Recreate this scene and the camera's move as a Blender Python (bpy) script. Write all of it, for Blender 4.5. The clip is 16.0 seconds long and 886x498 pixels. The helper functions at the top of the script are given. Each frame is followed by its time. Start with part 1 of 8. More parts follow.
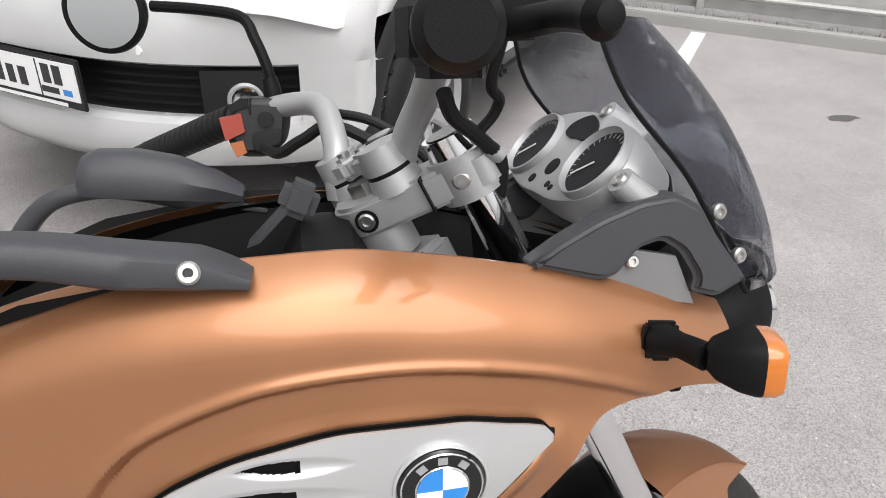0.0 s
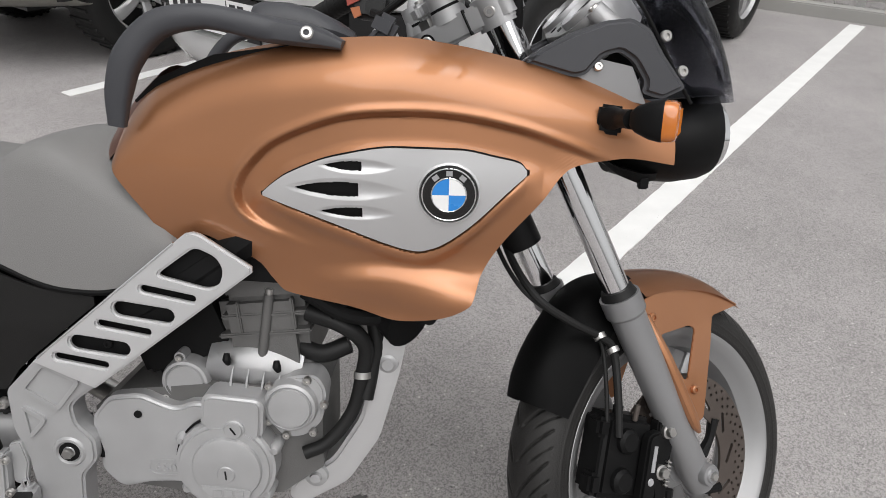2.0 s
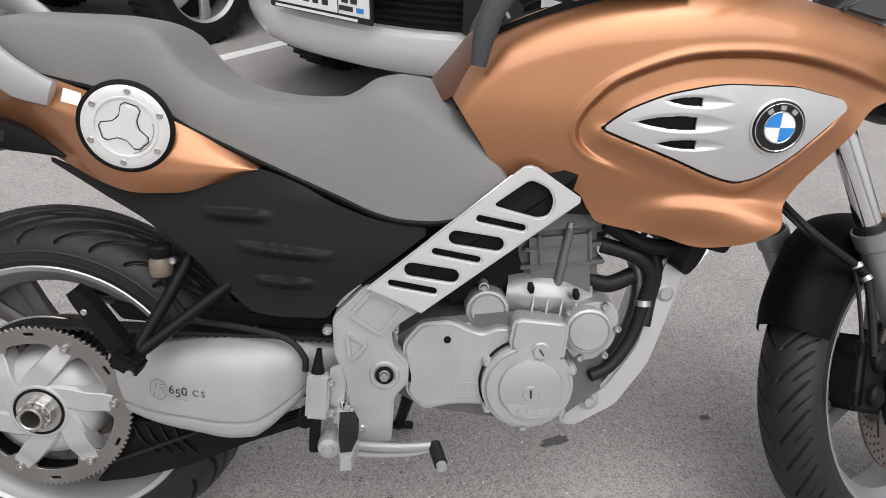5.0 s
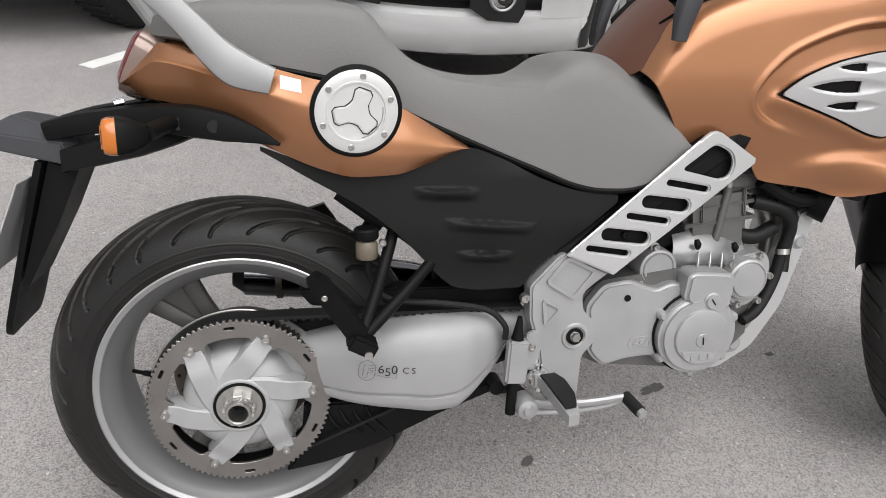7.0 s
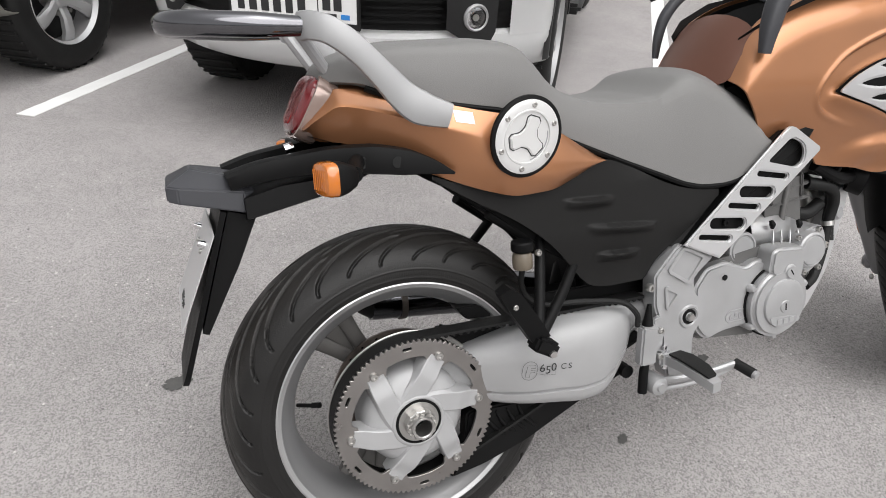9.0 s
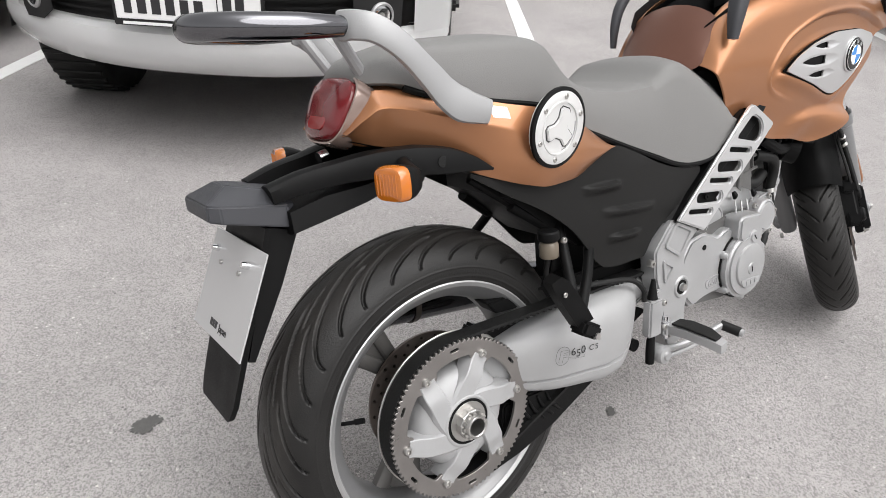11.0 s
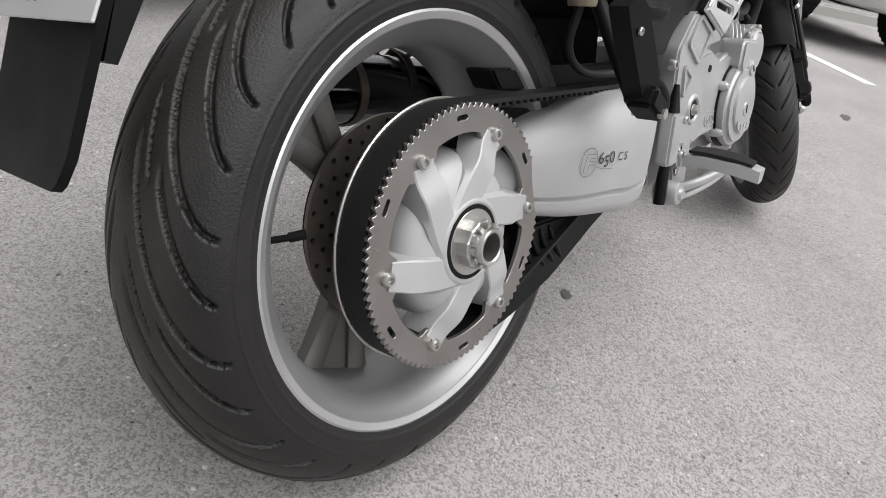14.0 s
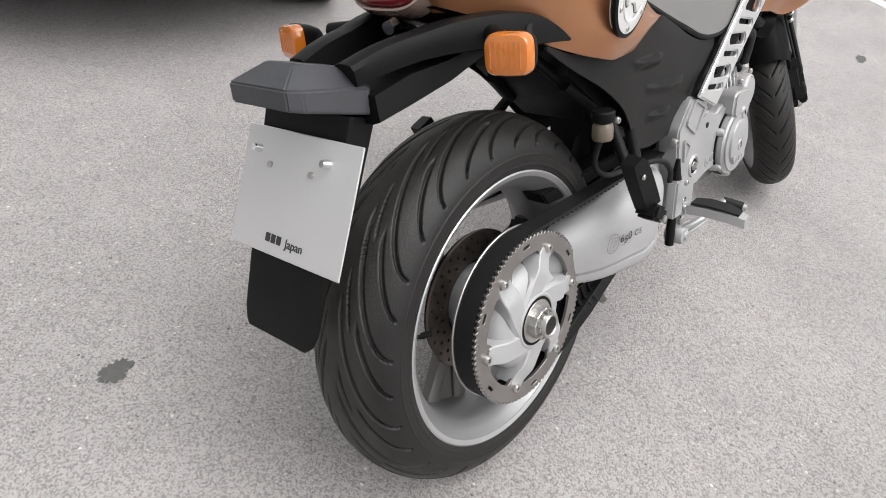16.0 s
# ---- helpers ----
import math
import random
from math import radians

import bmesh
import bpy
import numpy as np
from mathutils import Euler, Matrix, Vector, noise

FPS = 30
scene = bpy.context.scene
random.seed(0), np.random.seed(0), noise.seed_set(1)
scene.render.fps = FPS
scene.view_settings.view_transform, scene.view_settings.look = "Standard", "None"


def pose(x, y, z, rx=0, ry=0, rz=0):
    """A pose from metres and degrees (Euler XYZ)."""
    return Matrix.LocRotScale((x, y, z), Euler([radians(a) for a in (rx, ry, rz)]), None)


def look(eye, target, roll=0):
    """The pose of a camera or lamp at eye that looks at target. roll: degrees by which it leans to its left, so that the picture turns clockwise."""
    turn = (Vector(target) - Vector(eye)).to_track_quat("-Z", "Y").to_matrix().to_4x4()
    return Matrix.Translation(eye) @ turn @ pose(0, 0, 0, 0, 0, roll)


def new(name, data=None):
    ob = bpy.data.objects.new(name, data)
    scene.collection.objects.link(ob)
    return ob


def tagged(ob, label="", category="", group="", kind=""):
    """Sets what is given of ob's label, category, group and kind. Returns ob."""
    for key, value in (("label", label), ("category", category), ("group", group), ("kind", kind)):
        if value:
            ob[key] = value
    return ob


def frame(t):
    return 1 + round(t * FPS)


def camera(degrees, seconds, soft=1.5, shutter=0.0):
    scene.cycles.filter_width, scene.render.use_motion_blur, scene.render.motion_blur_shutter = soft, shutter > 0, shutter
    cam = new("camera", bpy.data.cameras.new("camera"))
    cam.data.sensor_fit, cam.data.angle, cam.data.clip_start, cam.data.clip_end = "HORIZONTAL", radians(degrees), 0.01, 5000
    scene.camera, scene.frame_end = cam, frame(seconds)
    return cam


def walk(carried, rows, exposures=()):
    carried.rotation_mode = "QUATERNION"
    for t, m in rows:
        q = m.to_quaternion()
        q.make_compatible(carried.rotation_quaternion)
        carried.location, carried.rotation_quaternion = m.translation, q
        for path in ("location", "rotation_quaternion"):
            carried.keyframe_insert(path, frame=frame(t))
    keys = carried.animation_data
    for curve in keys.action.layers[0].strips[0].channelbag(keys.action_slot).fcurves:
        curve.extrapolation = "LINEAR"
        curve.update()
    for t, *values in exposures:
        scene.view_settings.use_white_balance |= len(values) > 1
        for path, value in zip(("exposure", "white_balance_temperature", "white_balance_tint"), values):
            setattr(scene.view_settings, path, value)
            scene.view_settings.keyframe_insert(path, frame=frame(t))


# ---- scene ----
cam = camera(66.0, 16.0, soft=0.9)
PATH = [
    (0, (1.022, -0.296, 1.267), (1.404, 1.381, 0.247), 2.9),
    (0.5, (1.112, -0.374, 1.234), (1.231, 1.313, 0.166), 2.3),
    (1, (1.131, -0.468, 1.22), (1.18, 1.232, 0.167), 0.5),
    (1.5, (1.133, -0.579, 1.207), (1.179, 1.113, 0.141), -0.4),
    (2, (1.116, -0.695, 1.202), (1.097, 1.02, 0.174), 1.5),
    (2.5, (1.081, -0.765, 1.196), (1.004, 0.953, 0.174), 1.9),
    (3, (1.001, -0.775, 1.165), (0.92, 0.962, 0.177), 2.5),
    (3.5, (0.893, -0.796, 1.161), (0.836, 0.955, 0.195), 0.5),
    (4, (0.836, -0.809, 1.16), (0.793, 0.919, 0.153), 0.6),
    (4.2, (0.801, -0.815, 1.155), (0.759, 0.905, 0.136), 1.4),
    (6.3, (0.319, -0.837, 1.146), (0.604, 0.855, 0.119), 1.6),
    (6.5, (0.278, -0.819, 1.145), (0.587, 0.858, 0.1), 1.7),
    (7, (0.145, -0.837, 1.148), (0.506, 0.815, 0.08), 3.7),
    (7.5, (-0.016, -0.904, 1.172), (0.508, 0.73, 0.144), 3.1),
    (8, (-0.119, -0.912, 1.166), (0.484, 0.696, 0.141), 4.5),
    (8.5, (-0.211, -0.848, 1.158), (0.427, 0.727, 0.103), 3.8),
    (9, (-0.294, -0.801, 1.181), (0.377, 0.781, 0.159), 2.6),
    (9.2, (-0.333, -0.791, 1.193), (0.406, 0.782, 0.203), 2.9),
    (11.3, (-0.561, -0.608, 1.141), (0.502, 0.735, 0.109), 4.6),
    (11.5, (-0.536, -0.576, 1.108), (0.539, 0.734, 0.046), 5.6),
    (12, (-0.484, -0.49, 0.957), (0.737, 0.662, -0.129), 11.6),
    (12.5, (-0.501, -0.385, 0.773), (0.872, 0.641, -0.257), 14.0),
    (13, (-0.503, -0.347, 0.675), (0.979, 0.566, -0.312), 15.2),
    (13.5, (-0.509, -0.342, 0.673), (0.964, 0.591, -0.307), 14.0),
    (14, (-0.528, -0.347, 0.677), (0.911, 0.635, -0.305), 14.3),
    (14.5, (-0.558, -0.357, 0.704), (0.852, 0.664, -0.28), 14.5),
    (15, (-0.602, -0.376, 0.776), (0.776, 0.629, -0.269), 15.7),
    (15.5, (-0.668, -0.389, 0.944), (0.681, 0.569, -0.179), 12.8),
    (16, (-0.742, -0.358, 1.047), (0.559, 0.588, -0.141), 8.8),
]
EXPOSURES = [(0.0, 0.42), (0.5, 0.1), (1.0, 0.0), (2.0, -0.05), (4.2, 0.1), (7.5, 0.12), (9.0, 0.22), (11.5, 0.42), (12.5, 0.4), (13.5, 0.28), (14.5, 0.38), (16.0, 0.48)]
walk(cam, [(t, look(eye, target, roll)) for t, eye, target, roll in PATH], EXPOSURES)

# ---- light: an overcast day ----
world = bpy.data.worlds.new("overcast_sky")
scene.world = world
world.use_nodes = True
wn = world.node_tree
wn.nodes.clear()
sky = wn.nodes.new("ShaderNodeTexSky")
sky.sky_type, sky.sun_disc = "NISHITA", False
sky.sun_elevation, sky.sun_rotation = radians(80), radians(140)
sky.air_density, sky.dust_density, sky.ozone_density = 1.0, 4.0, 1.0
grey = wn.nodes.new("ShaderNodeHueSaturation")
grey.inputs["Saturation"].default_value = 0.02
back = wn.nodes.new("ShaderNodeBackground")
back.inputs["Strength"].default_value = 0.15
wout = wn.nodes.new("ShaderNodeOutputWorld")
wn.links.new(sky.outputs["Color"], grey.inputs["Color"])
wn.links.new(grey.outputs["Color"], back.inputs["Color"])
wn.links.new(back.outputs["Background"], wout.inputs["Surface"])
sun_data = bpy.data.lights.new("sun", "SUN")
sun_data.energy, sun_data.angle, sun_data.color = 2.1, radians(60), (1.0, 0.98, 0.97)
sun = new("sun", sun_data)
sun.matrix_world = look((1.2, -7.6, 9), (0, 0, 0))

# ---- materials ----


def material(name, colour, rough=0.5, metal=0.0, grain=0.0, scale=300.0, var=0.0, var_scale=12.0, coat=0.0, spec=0.5, flake=0.0):
    """A surface with a large slow variation of colour and roughness, and a fine grain of relief."""
    m = bpy.data.materials.new(name)
    m.use_nodes = True
    nt = m.node_tree
    b = nt.nodes["Principled BSDF"]
    b.inputs["Base Color"].default_value = (*colour, 1)
    b.inputs["Roughness"].default_value = rough
    b.inputs["Metallic"].default_value = metal
    b.inputs["Specular IOR Level"].default_value = spec
    if coat:
        b.inputs["Coat Weight"].default_value, b.inputs["Coat Roughness"].default_value = coat, 0.06
    tc = nt.nodes.new("ShaderNodeTexCoord")
    if var:
        n = nt.nodes.new("ShaderNodeTexNoise")
        n.inputs["Scale"].default_value, n.inputs["Detail"].default_value = var_scale, 6
        nt.links.new(tc.outputs["Object"], n.inputs["Vector"])
        mix = nt.nodes.new("ShaderNodeMix")
        mix.data_type = "RGBA"
        mix.inputs[6].default_value = (*[max(0, c * (1 - var)) for c in colour], 1)
        mix.inputs[7].default_value = (*[min(1, c * (1 + var)) for c in colour], 1)
        nt.links.new(n.outputs["Fac"], mix.inputs[0])
        nt.links.new(mix.outputs[2], b.inputs["Base Color"])
        ro = nt.nodes.new("ShaderNodeMapRange")
        ro.inputs["From Min"].default_value, ro.inputs["From Max"].default_value = 0.3, 0.7
        ro.inputs["To Min"].default_value, ro.inputs["To Max"].default_value = rough * 0.85, min(1, rough * 1.15)
        nt.links.new(n.outputs["Fac"], ro.inputs["Value"])
        nt.links.new(ro.outputs["Result"], b.inputs["Roughness"])
    if grain:
        n2 = nt.nodes.new("ShaderNodeTexNoise")
        n2.inputs["Scale"].default_value, n2.inputs["Detail"].default_value = scale, 3
        nt.links.new(tc.outputs["Object"], n2.inputs["Vector"])
        bump = nt.nodes.new("ShaderNodeBump")
        bump.inputs["Strength"].default_value, bump.inputs["Distance"].default_value = grain, 0.001
        nt.links.new(n2.outputs["Fac"], bump.inputs["Height"])
        nt.links.new(bump.outputs["Normal"], b.inputs["Normal"])
    return m


COPPER = material("copper_paint", (0.412, 0.188, 0.089), 0.44, 0.77, 0.05, 2500, 0.07, 5, coat=0.60)
BROWN = material("brown_copper_plastic", (0.13, 0.055, 0.036), 0.4, 0.3, 0.03, 1500, 0.1, 8)
SILVER = material("silver_paint", (0.58, 0.58, 0.585), 0.38, 0.6, 0.05, 2200, 0.05, 6, coat=0.25)
CAST = material("cast_alloy", (0.41, 0.41, 0.415), 0.46, 0.5, 0.25, 900, 0.10, 20)
# Raw alloy, darkened in colour for the shade between the engine covers.
ROUGHCAST = material("shaded_raw_cast_alloy", (0.15, 0.148, 0.145), 0.58, 0.55, 0.5, 500, 0.2, 18)
LIP = material("pale_rim_edge", (0.46, 0.46, 0.465), 0.34, 0.7, 0.05, 900, 0.06, 20)
HUBSILVER = material("satin_hub_silver", (0.385, 0.385, 0.39), 0.56, 0.30, 0.12, 1300, 0.07, 16)
STEEL = material("machined_steel", (0.50, 0.49, 0.475), 0.34, 0.95, 0.1, 700, 0.12, 15)
PULLEY = material("pulley_steel", (0.30, 0.285, 0.275), 0.32, 0.9, 0.12, 700, 0.15, 18)
RIM = material("rim_silver", (0.30, 0.30, 0.303), 0.42, 0.55, 0.05, 1500, 0.08, 14)
# Brake dust, plus the shade inside the wheel put into the colour.
DIRTY_SHADED_RIM = material("dusty_shaded_silver", (0.13, 0.125, 0.12), 0.5, 0.45, 0.1, 900, 0.2, 22)
HANDLE = material("pale_grey_cast", (0.34, 0.34, 0.345), 0.45, 0.35, 0.2, 900, 0.06, 10)
SMOKECHROME = material("smoked_chrome", (0.16, 0.16, 0.17), 0.12, 1.0, 0.02, 100, 0.1, 8)
CLEARRIM = material("pale_rim", (0.30, 0.22, 0.19), 0.2, 0.4, 0.02, 100, 0.1, 20, coat=0.8)
REDBRIGHT = material("red_reflector", (0.24, 0.02, 0.022), 0.2, 0.0, 0.1, 400, 0.15, 60, coat=0.4)
ARMGREY = material("arm_cast_alloy", (0.345, 0.345, 0.348), 0.58, 0.22, 0.25, 900, 0.10, 20)
CAPSILVER = material("pale_silver_paint", (0.72, 0.72, 0.715), 0.40, 0.35, 0.05, 2200, 0.04, 12, coat=0.2)
DISC = material("brake_disc_steel", (0.17, 0.145, 0.13), 0.40, 0.95, 0.1, 600, 0.18, 25)
CHROME = material("chrome", (0.80, 0.80, 0.81), 0.09, 1.0, 0.02, 200, 0.03, 5)
BLACK = material("black_plastic", (0.0050, 0.0050, 0.0052), 0.52, 0.0, 0.18, 900, 0.15, 10, spec=0.15)
GLOSSBLACK = material("black_gloss", (0.008, 0.008, 0.008), 0.18, 0.0, 0.05, 300, 0.1, 10)
DIALBLACK = material("dial_face", (0.012, 0.012, 0.014), 0.6, 0.0, 0.05, 300, 0.1, 10, spec=0.2)
CHARCOAL = material("charcoal_plastic", (0.040, 0.041, 0.047), 0.5, 0.0, 0.3, 1100, 0.10, 12)
CHARCOAL_DARK = material("dark_moulded_plastic", (0.016, 0.016, 0.017), 0.5, 0.0, 0.3, 1100, 0.10, 12)
GREYPLASTIC = material("grey_panel_plastic", (0.0125, 0.0122, 0.0120), 0.50, 0.0, 0.35, 900, 0.12, 6, spec=0.18)
SEAT = material("grey_seat_vinyl", (0.172, 0.169, 0.166), 0.62, 0.0, 0.5, 700, 0.06, 5)
RUBBER = material("rubber", (0.009, 0.009, 0.009), 0.55, 0.0, 0.3, 400, 0.25, 14, spec=0.28)
TYRE = material("clean_tyre_rubber", (0.0135, 0.0128, 0.0122), 0.50, 0.0, 0.6, 420, 0.45, 17, spec=0.34)


def dust_band(m, half, soft, dusty):
    """Road dust on a tyre's tread, worn away towards its sidewalls."""
    nt = m.node_tree
    b = nt.nodes["Principled BSDF"]
    tc = nt.nodes.new("ShaderNodeTexCoord")
    sep = nt.nodes.new("ShaderNodeSeparateXYZ")
    ab = nt.nodes.new("ShaderNodeMath")
    ab.operation = "ABSOLUTE"
    n = nt.nodes.new("ShaderNodeTexNoise")
    n.inputs["Scale"].default_value, n.inputs["Detail"].default_value = 38.0, 7
    wob = nt.nodes.new("ShaderNodeMath")
    wob.operation, wob.inputs[1].default_value, wob.inputs[2].default_value = "MULTIPLY_ADD", 0.020, -0.010
    add = nt.nodes.new("ShaderNodeMath")
    add.operation = "ADD"
    mr = nt.nodes.new("ShaderNodeMapRange")
    mr.inputs["From Min"].default_value, mr.inputs["From Max"].default_value = half, half + soft
    mr.inputs["To Min"].default_value, mr.inputs["To Max"].default_value = 1.0, 0.0
    mix = nt.nodes.new("ShaderNodeMix")
    mix.data_type = "RGBA"
    old = b.inputs["Base Color"].links[0].from_socket
    nt.links.new(tc.outputs["Object"], sep.inputs[0])
    nt.links.new(tc.outputs["Object"], n.inputs["Vector"])
    nt.links.new(sep.outputs["Y"], ab.inputs[0])
    nt.links.new(n.outputs["Fac"], wob.inputs[0])
    nt.links.new(ab.outputs[0], add.inputs[0])
    nt.links.new(wob.outputs[0], add.inputs[1])
    nt.links.new(add.outputs[0], mr.inputs["Value"])
    nt.links.new(mr.outputs["Result"], mix.inputs[0])
    nt.links.new(old, mix.inputs[6])
    speck = nt.nodes.new("ShaderNodeMix")
    speck.data_type = "RGBA"
    speck.inputs[6].default_value = (*[c * 0.7 for c in dusty], 1)
    speck.inputs[7].default_value = (*[c * 1.35 for c in dusty], 1)
    nt.links.new(n.outputs["Fac"], speck.inputs[0])
    nt.links.new(speck.outputs[2], mix.inputs[7])
    nt.links.new(mix.outputs[2], b.inputs["Base Color"])


TREAD = material("dusty_tyre_rubber", (0.0105, 0.0100, 0.0097), 0.45, 0.0, 0.6, 420, 0.45, 17, spec=0.34)
dust_band(TREAD, 0.046, 0.022, (0.023, 0.0212, 0.0198))
FORKGREY = material("grey_fork_paint", (0.25, 0.25, 0.255), 0.4, 0.45, 0.1, 900, 0.06, 10)
WHITE = material("white_mark", (0.80, 0.80, 0.80), 0.4, 0.0, 0.02, 300, 0.03, 10)
BLUE = material("blue_enamel", (0.02, 0.22, 0.62), 0.3, 0.0, 0.02, 300, 0.03, 10, coat=0.5)
DARKMARK = material("dark_print", (0.022, 0.022, 0.024), 0.5, 0.0, 0.02, 300, 0.1, 10)
GREYMARK = material("grey_print", (0.35, 0.35, 0.36), 0.4, 0.2, 0.02, 300, 0.1, 10)
GREYMARK2 = material("grey_line_print", (0.12, 0.12, 0.124), 0.45, 0.2, 0.02, 300, 0.1, 10)
REDSWITCH = material("red_switch", (0.33, 0.050, 0.032), 0.45, 0.0, 0.05, 300, 0.1, 10)
ORANGESWITCH = material("orange_switch", (0.42, 0.13, 0.045), 0.45, 0.0, 0.05, 300, 0.1, 10)
AMBER = material("amber_lens", (0.52, 0.145, 0.010), 0.18, 0.0, 0.05, 100, 0.1, 40, coat=1.0)
RED = material("red_lens", (0.15, 0.011, 0.014), 0.2, 0.0, 0.05, 100, 0.2, 30, coat=0.4)
RUSTY = material("worn_dark_metal", (0.10, 0.085, 0.075), 0.5, 0.5, 0.3, 500, 0.35, 30)
POT = material("yellowed_plastic", (0.15, 0.125, 0.095), 0.35, 0.0, 0.05, 200, 0.15, 30)
ALUPLATE = material("brushed_plate", (0.62, 0.62, 0.625), 0.40, 0.55, 0.04, 600, 0.04, 8)
CARWHITE = material("white_car_paint", (0.90, 0.90, 0.90), 0.22, 0.0, 0.01, 100, 0.015, 2, coat=1.0)
CARSILVER = material("silver_car_paint", (0.42, 0.41, 0.38), 0.32, 0.6, 0.01, 900, 0.03, 2, coat=0.6)
CARBLACK = material("black_car_trim", (0.007, 0.007, 0.0075), 0.5, 0.0, 0.1, 300, 0.2, 6)
CARGLASS = material("dark_car_glass", (0.012, 0.014, 0.015), 0.06, 0.0, 0.0, 1, 0.05, 3, coat=0.5)
PAINTLINE = material("road_line_paint", (0.72, 0.72, 0.71), 0.65, 0.0, 0.8, 160, 0.12, 9)
CONCRETE = material("grey_concrete", (0.34, 0.335, 0.32), 0.8, 0.0, 0.8, 60, 0.15, 2)
FENCE = material("grey_sheet_metal", (0.46, 0.46, 0.45), 0.5, 0.2, 0.1, 40, 0.06, 1.5)


def glass(name, colour, rough=0.02, ior=1.45):
    m = bpy.data.materials.new(name)
    m.use_nodes = True
    b = m.node_tree.nodes["Principled BSDF"]
    b.inputs["Base Color"].default_value = (*colour, 1)
    b.inputs["Transmission Weight"].default_value = 1.0
    b.inputs["Roughness"].default_value = rough
    b.inputs["IOR"].default_value = ior
    return m


SMOKED = glass("smoked_screen", (0.30, 0.31, 0.36), 0.0, 1.1)
CLEAR = glass("clear_cover", (0.93, 0.94, 0.95), 0.0)


def asphalt():
    m = bpy.data.materials.new("asphalt")
    m.use_nodes = True
    nt = m.node_tree
    b = nt.nodes["Principled BSDF"]
    tc = nt.nodes.new("ShaderNodeTexCoord")

    def tex(kind, scale, detail=4):
        n = nt.nodes.new(kind)
        n.inputs["Scale"].default_value = scale
        if "Detail" in n.inputs:
            n.inputs["Detail"].default_value = detail
        nt.links.new(tc.outputs["Object"], n.inputs["Vector"])
        return n

    def ramp(src, stops, tint=(1.0, 1.0)):
        r = nt.nodes.new("ShaderNodeValToRGB")
        e = r.color_ramp.elements
        while len(e) < len(stops):
            e.new(0.5)
        for k, (p, c) in enumerate(stops):
            e[k].position, e[k].color = p, (c * tint[0], c, c * tint[1], 1)
        nt.links.new(src, r.inputs["Fac"])
        return r

    def mul(a, bb, fac=1.0):
        x = nt.nodes.new("ShaderNodeMix")
        x.data_type, x.blend_type = "RGBA", "MULTIPLY"
        x.inputs[0].default_value = fac
        nt.links.new(a, x.inputs[6])
        nt.links.new(bb, x.inputs[7])
        return x.outputs[2]

    stones = tex("ShaderNodeTexVoronoi", 290)
    cells = ramp(stones.outputs["Color"], [(0.0, 0.195), (0.45, 0.262), (0.8, 0.315), (1.0, 0.50)], (1.055, 0.985))
    gaps = ramp(stones.outputs["Distance"], [(0.0, 1.08), (0.35, 1.04), (0.75, 0.80)])
    chips = ramp(tex("ShaderNodeTexVoronoi", 150).outputs["Distance"], [(0.0, 1.65), (0.18, 1.5), (0.25, 1.0), (1.0, 1.0)])
    pits = ramp(tex("ShaderNodeTexNoise", 340, 3).outputs["Fac"], [(0.0, 0.62), (0.34, 0.80), (0.42, 0.99), (1.0, 1.05)])
    fine = ramp(tex("ShaderNodeTexNoise", 700, 3).outputs["Fac"], [(0.25, 0.82), (0.75, 1.15)])
    wide = ramp(tex("ShaderNodeTexNoise", 1.7, 5).outputs["Fac"], [(0.3, 0.90), (0.7, 1.08)])
    blot = ramp(tex("ShaderNodeTexNoise", 9.0, 6).outputs["Fac"], [(0.3, 0.95), (0.7, 1.04)])
    c = mul(mul(mul(mul(mul(mul(cells.outputs[0], pits.outputs[0]), chips.outputs[0]), gaps.outputs[0]), fine.outputs[0]), wide.outputs[0]), blot.outputs[0])
    nt.links.new(c, b.inputs["Base Color"])
    b.inputs["Roughness"].default_value = 0.82
    bump = nt.nodes.new("ShaderNodeBump")
    bump.inputs["Strength"].default_value, bump.inputs["Distance"].default_value = 0.75, 0.003
    nt.links.new(stones.outputs["Distance"], bump.inputs["Height"])
    bump.invert = True
    nt.links.new(bump.outputs["Normal"], b.inputs["Normal"])
    return m


ASPHALT = asphalt()


def crumb_stone():
    """Loose stone crumbs, each of its own grey."""
    m = bpy.data.materials.new("stone_crumbs")
    m.use_nodes = True
    nt = m.node_tree
    b = nt.nodes["Principled BSDF"]
    g = nt.nodes.new("ShaderNodeNewGeometry")
    r = nt.nodes.new("ShaderNodeValToRGB")
    e = r.color_ramp.elements
    e[0].position, e[0].color = 0.0, (0.10, 0.097, 0.094, 1)
    e[1].position, e[1].color = 1.0, (0.66, 0.64, 0.61, 1)
    for p, c in ((0.14, 0.24), (0.4, 0.36), (0.8, 0.50)):
        k = e.new(p)
        k.color = (c, c * 0.98, c * 0.95, 1)
    nt.links.new(g.outputs["Random Per Island"], r.inputs["Fac"])
    nt.links.new(r.outputs["Color"], b.inputs["Base Color"])
    b.inputs["Roughness"].default_value = 0.8
    return m


CRUMB = crumb_stone()

# ---- building helpers ----


def part(name, bm, mat, parent=None, label="", sharp=35, flip=False):
    """Links a bmesh as one mesh object under a thing or under a part."""
    bmesh.ops.recalc_face_normals(bm, faces=bm.faces)
    lim = radians(sharp)
    for f in bm.faces:
        f.smooth = True
    for e in bm.edges:
        if len(e.link_faces) == 2 and e.calc_face_angle(0) > lim:
            e.smooth = False
    me = bpy.data.meshes.new(name)
    bm.to_mesh(me)
    bm.free()
    me.materials.append(mat)
    ob = new(name, me)
    if parent is not None:
        ob.parent = parent
    if label:
        ob["label"] = label
    return ob


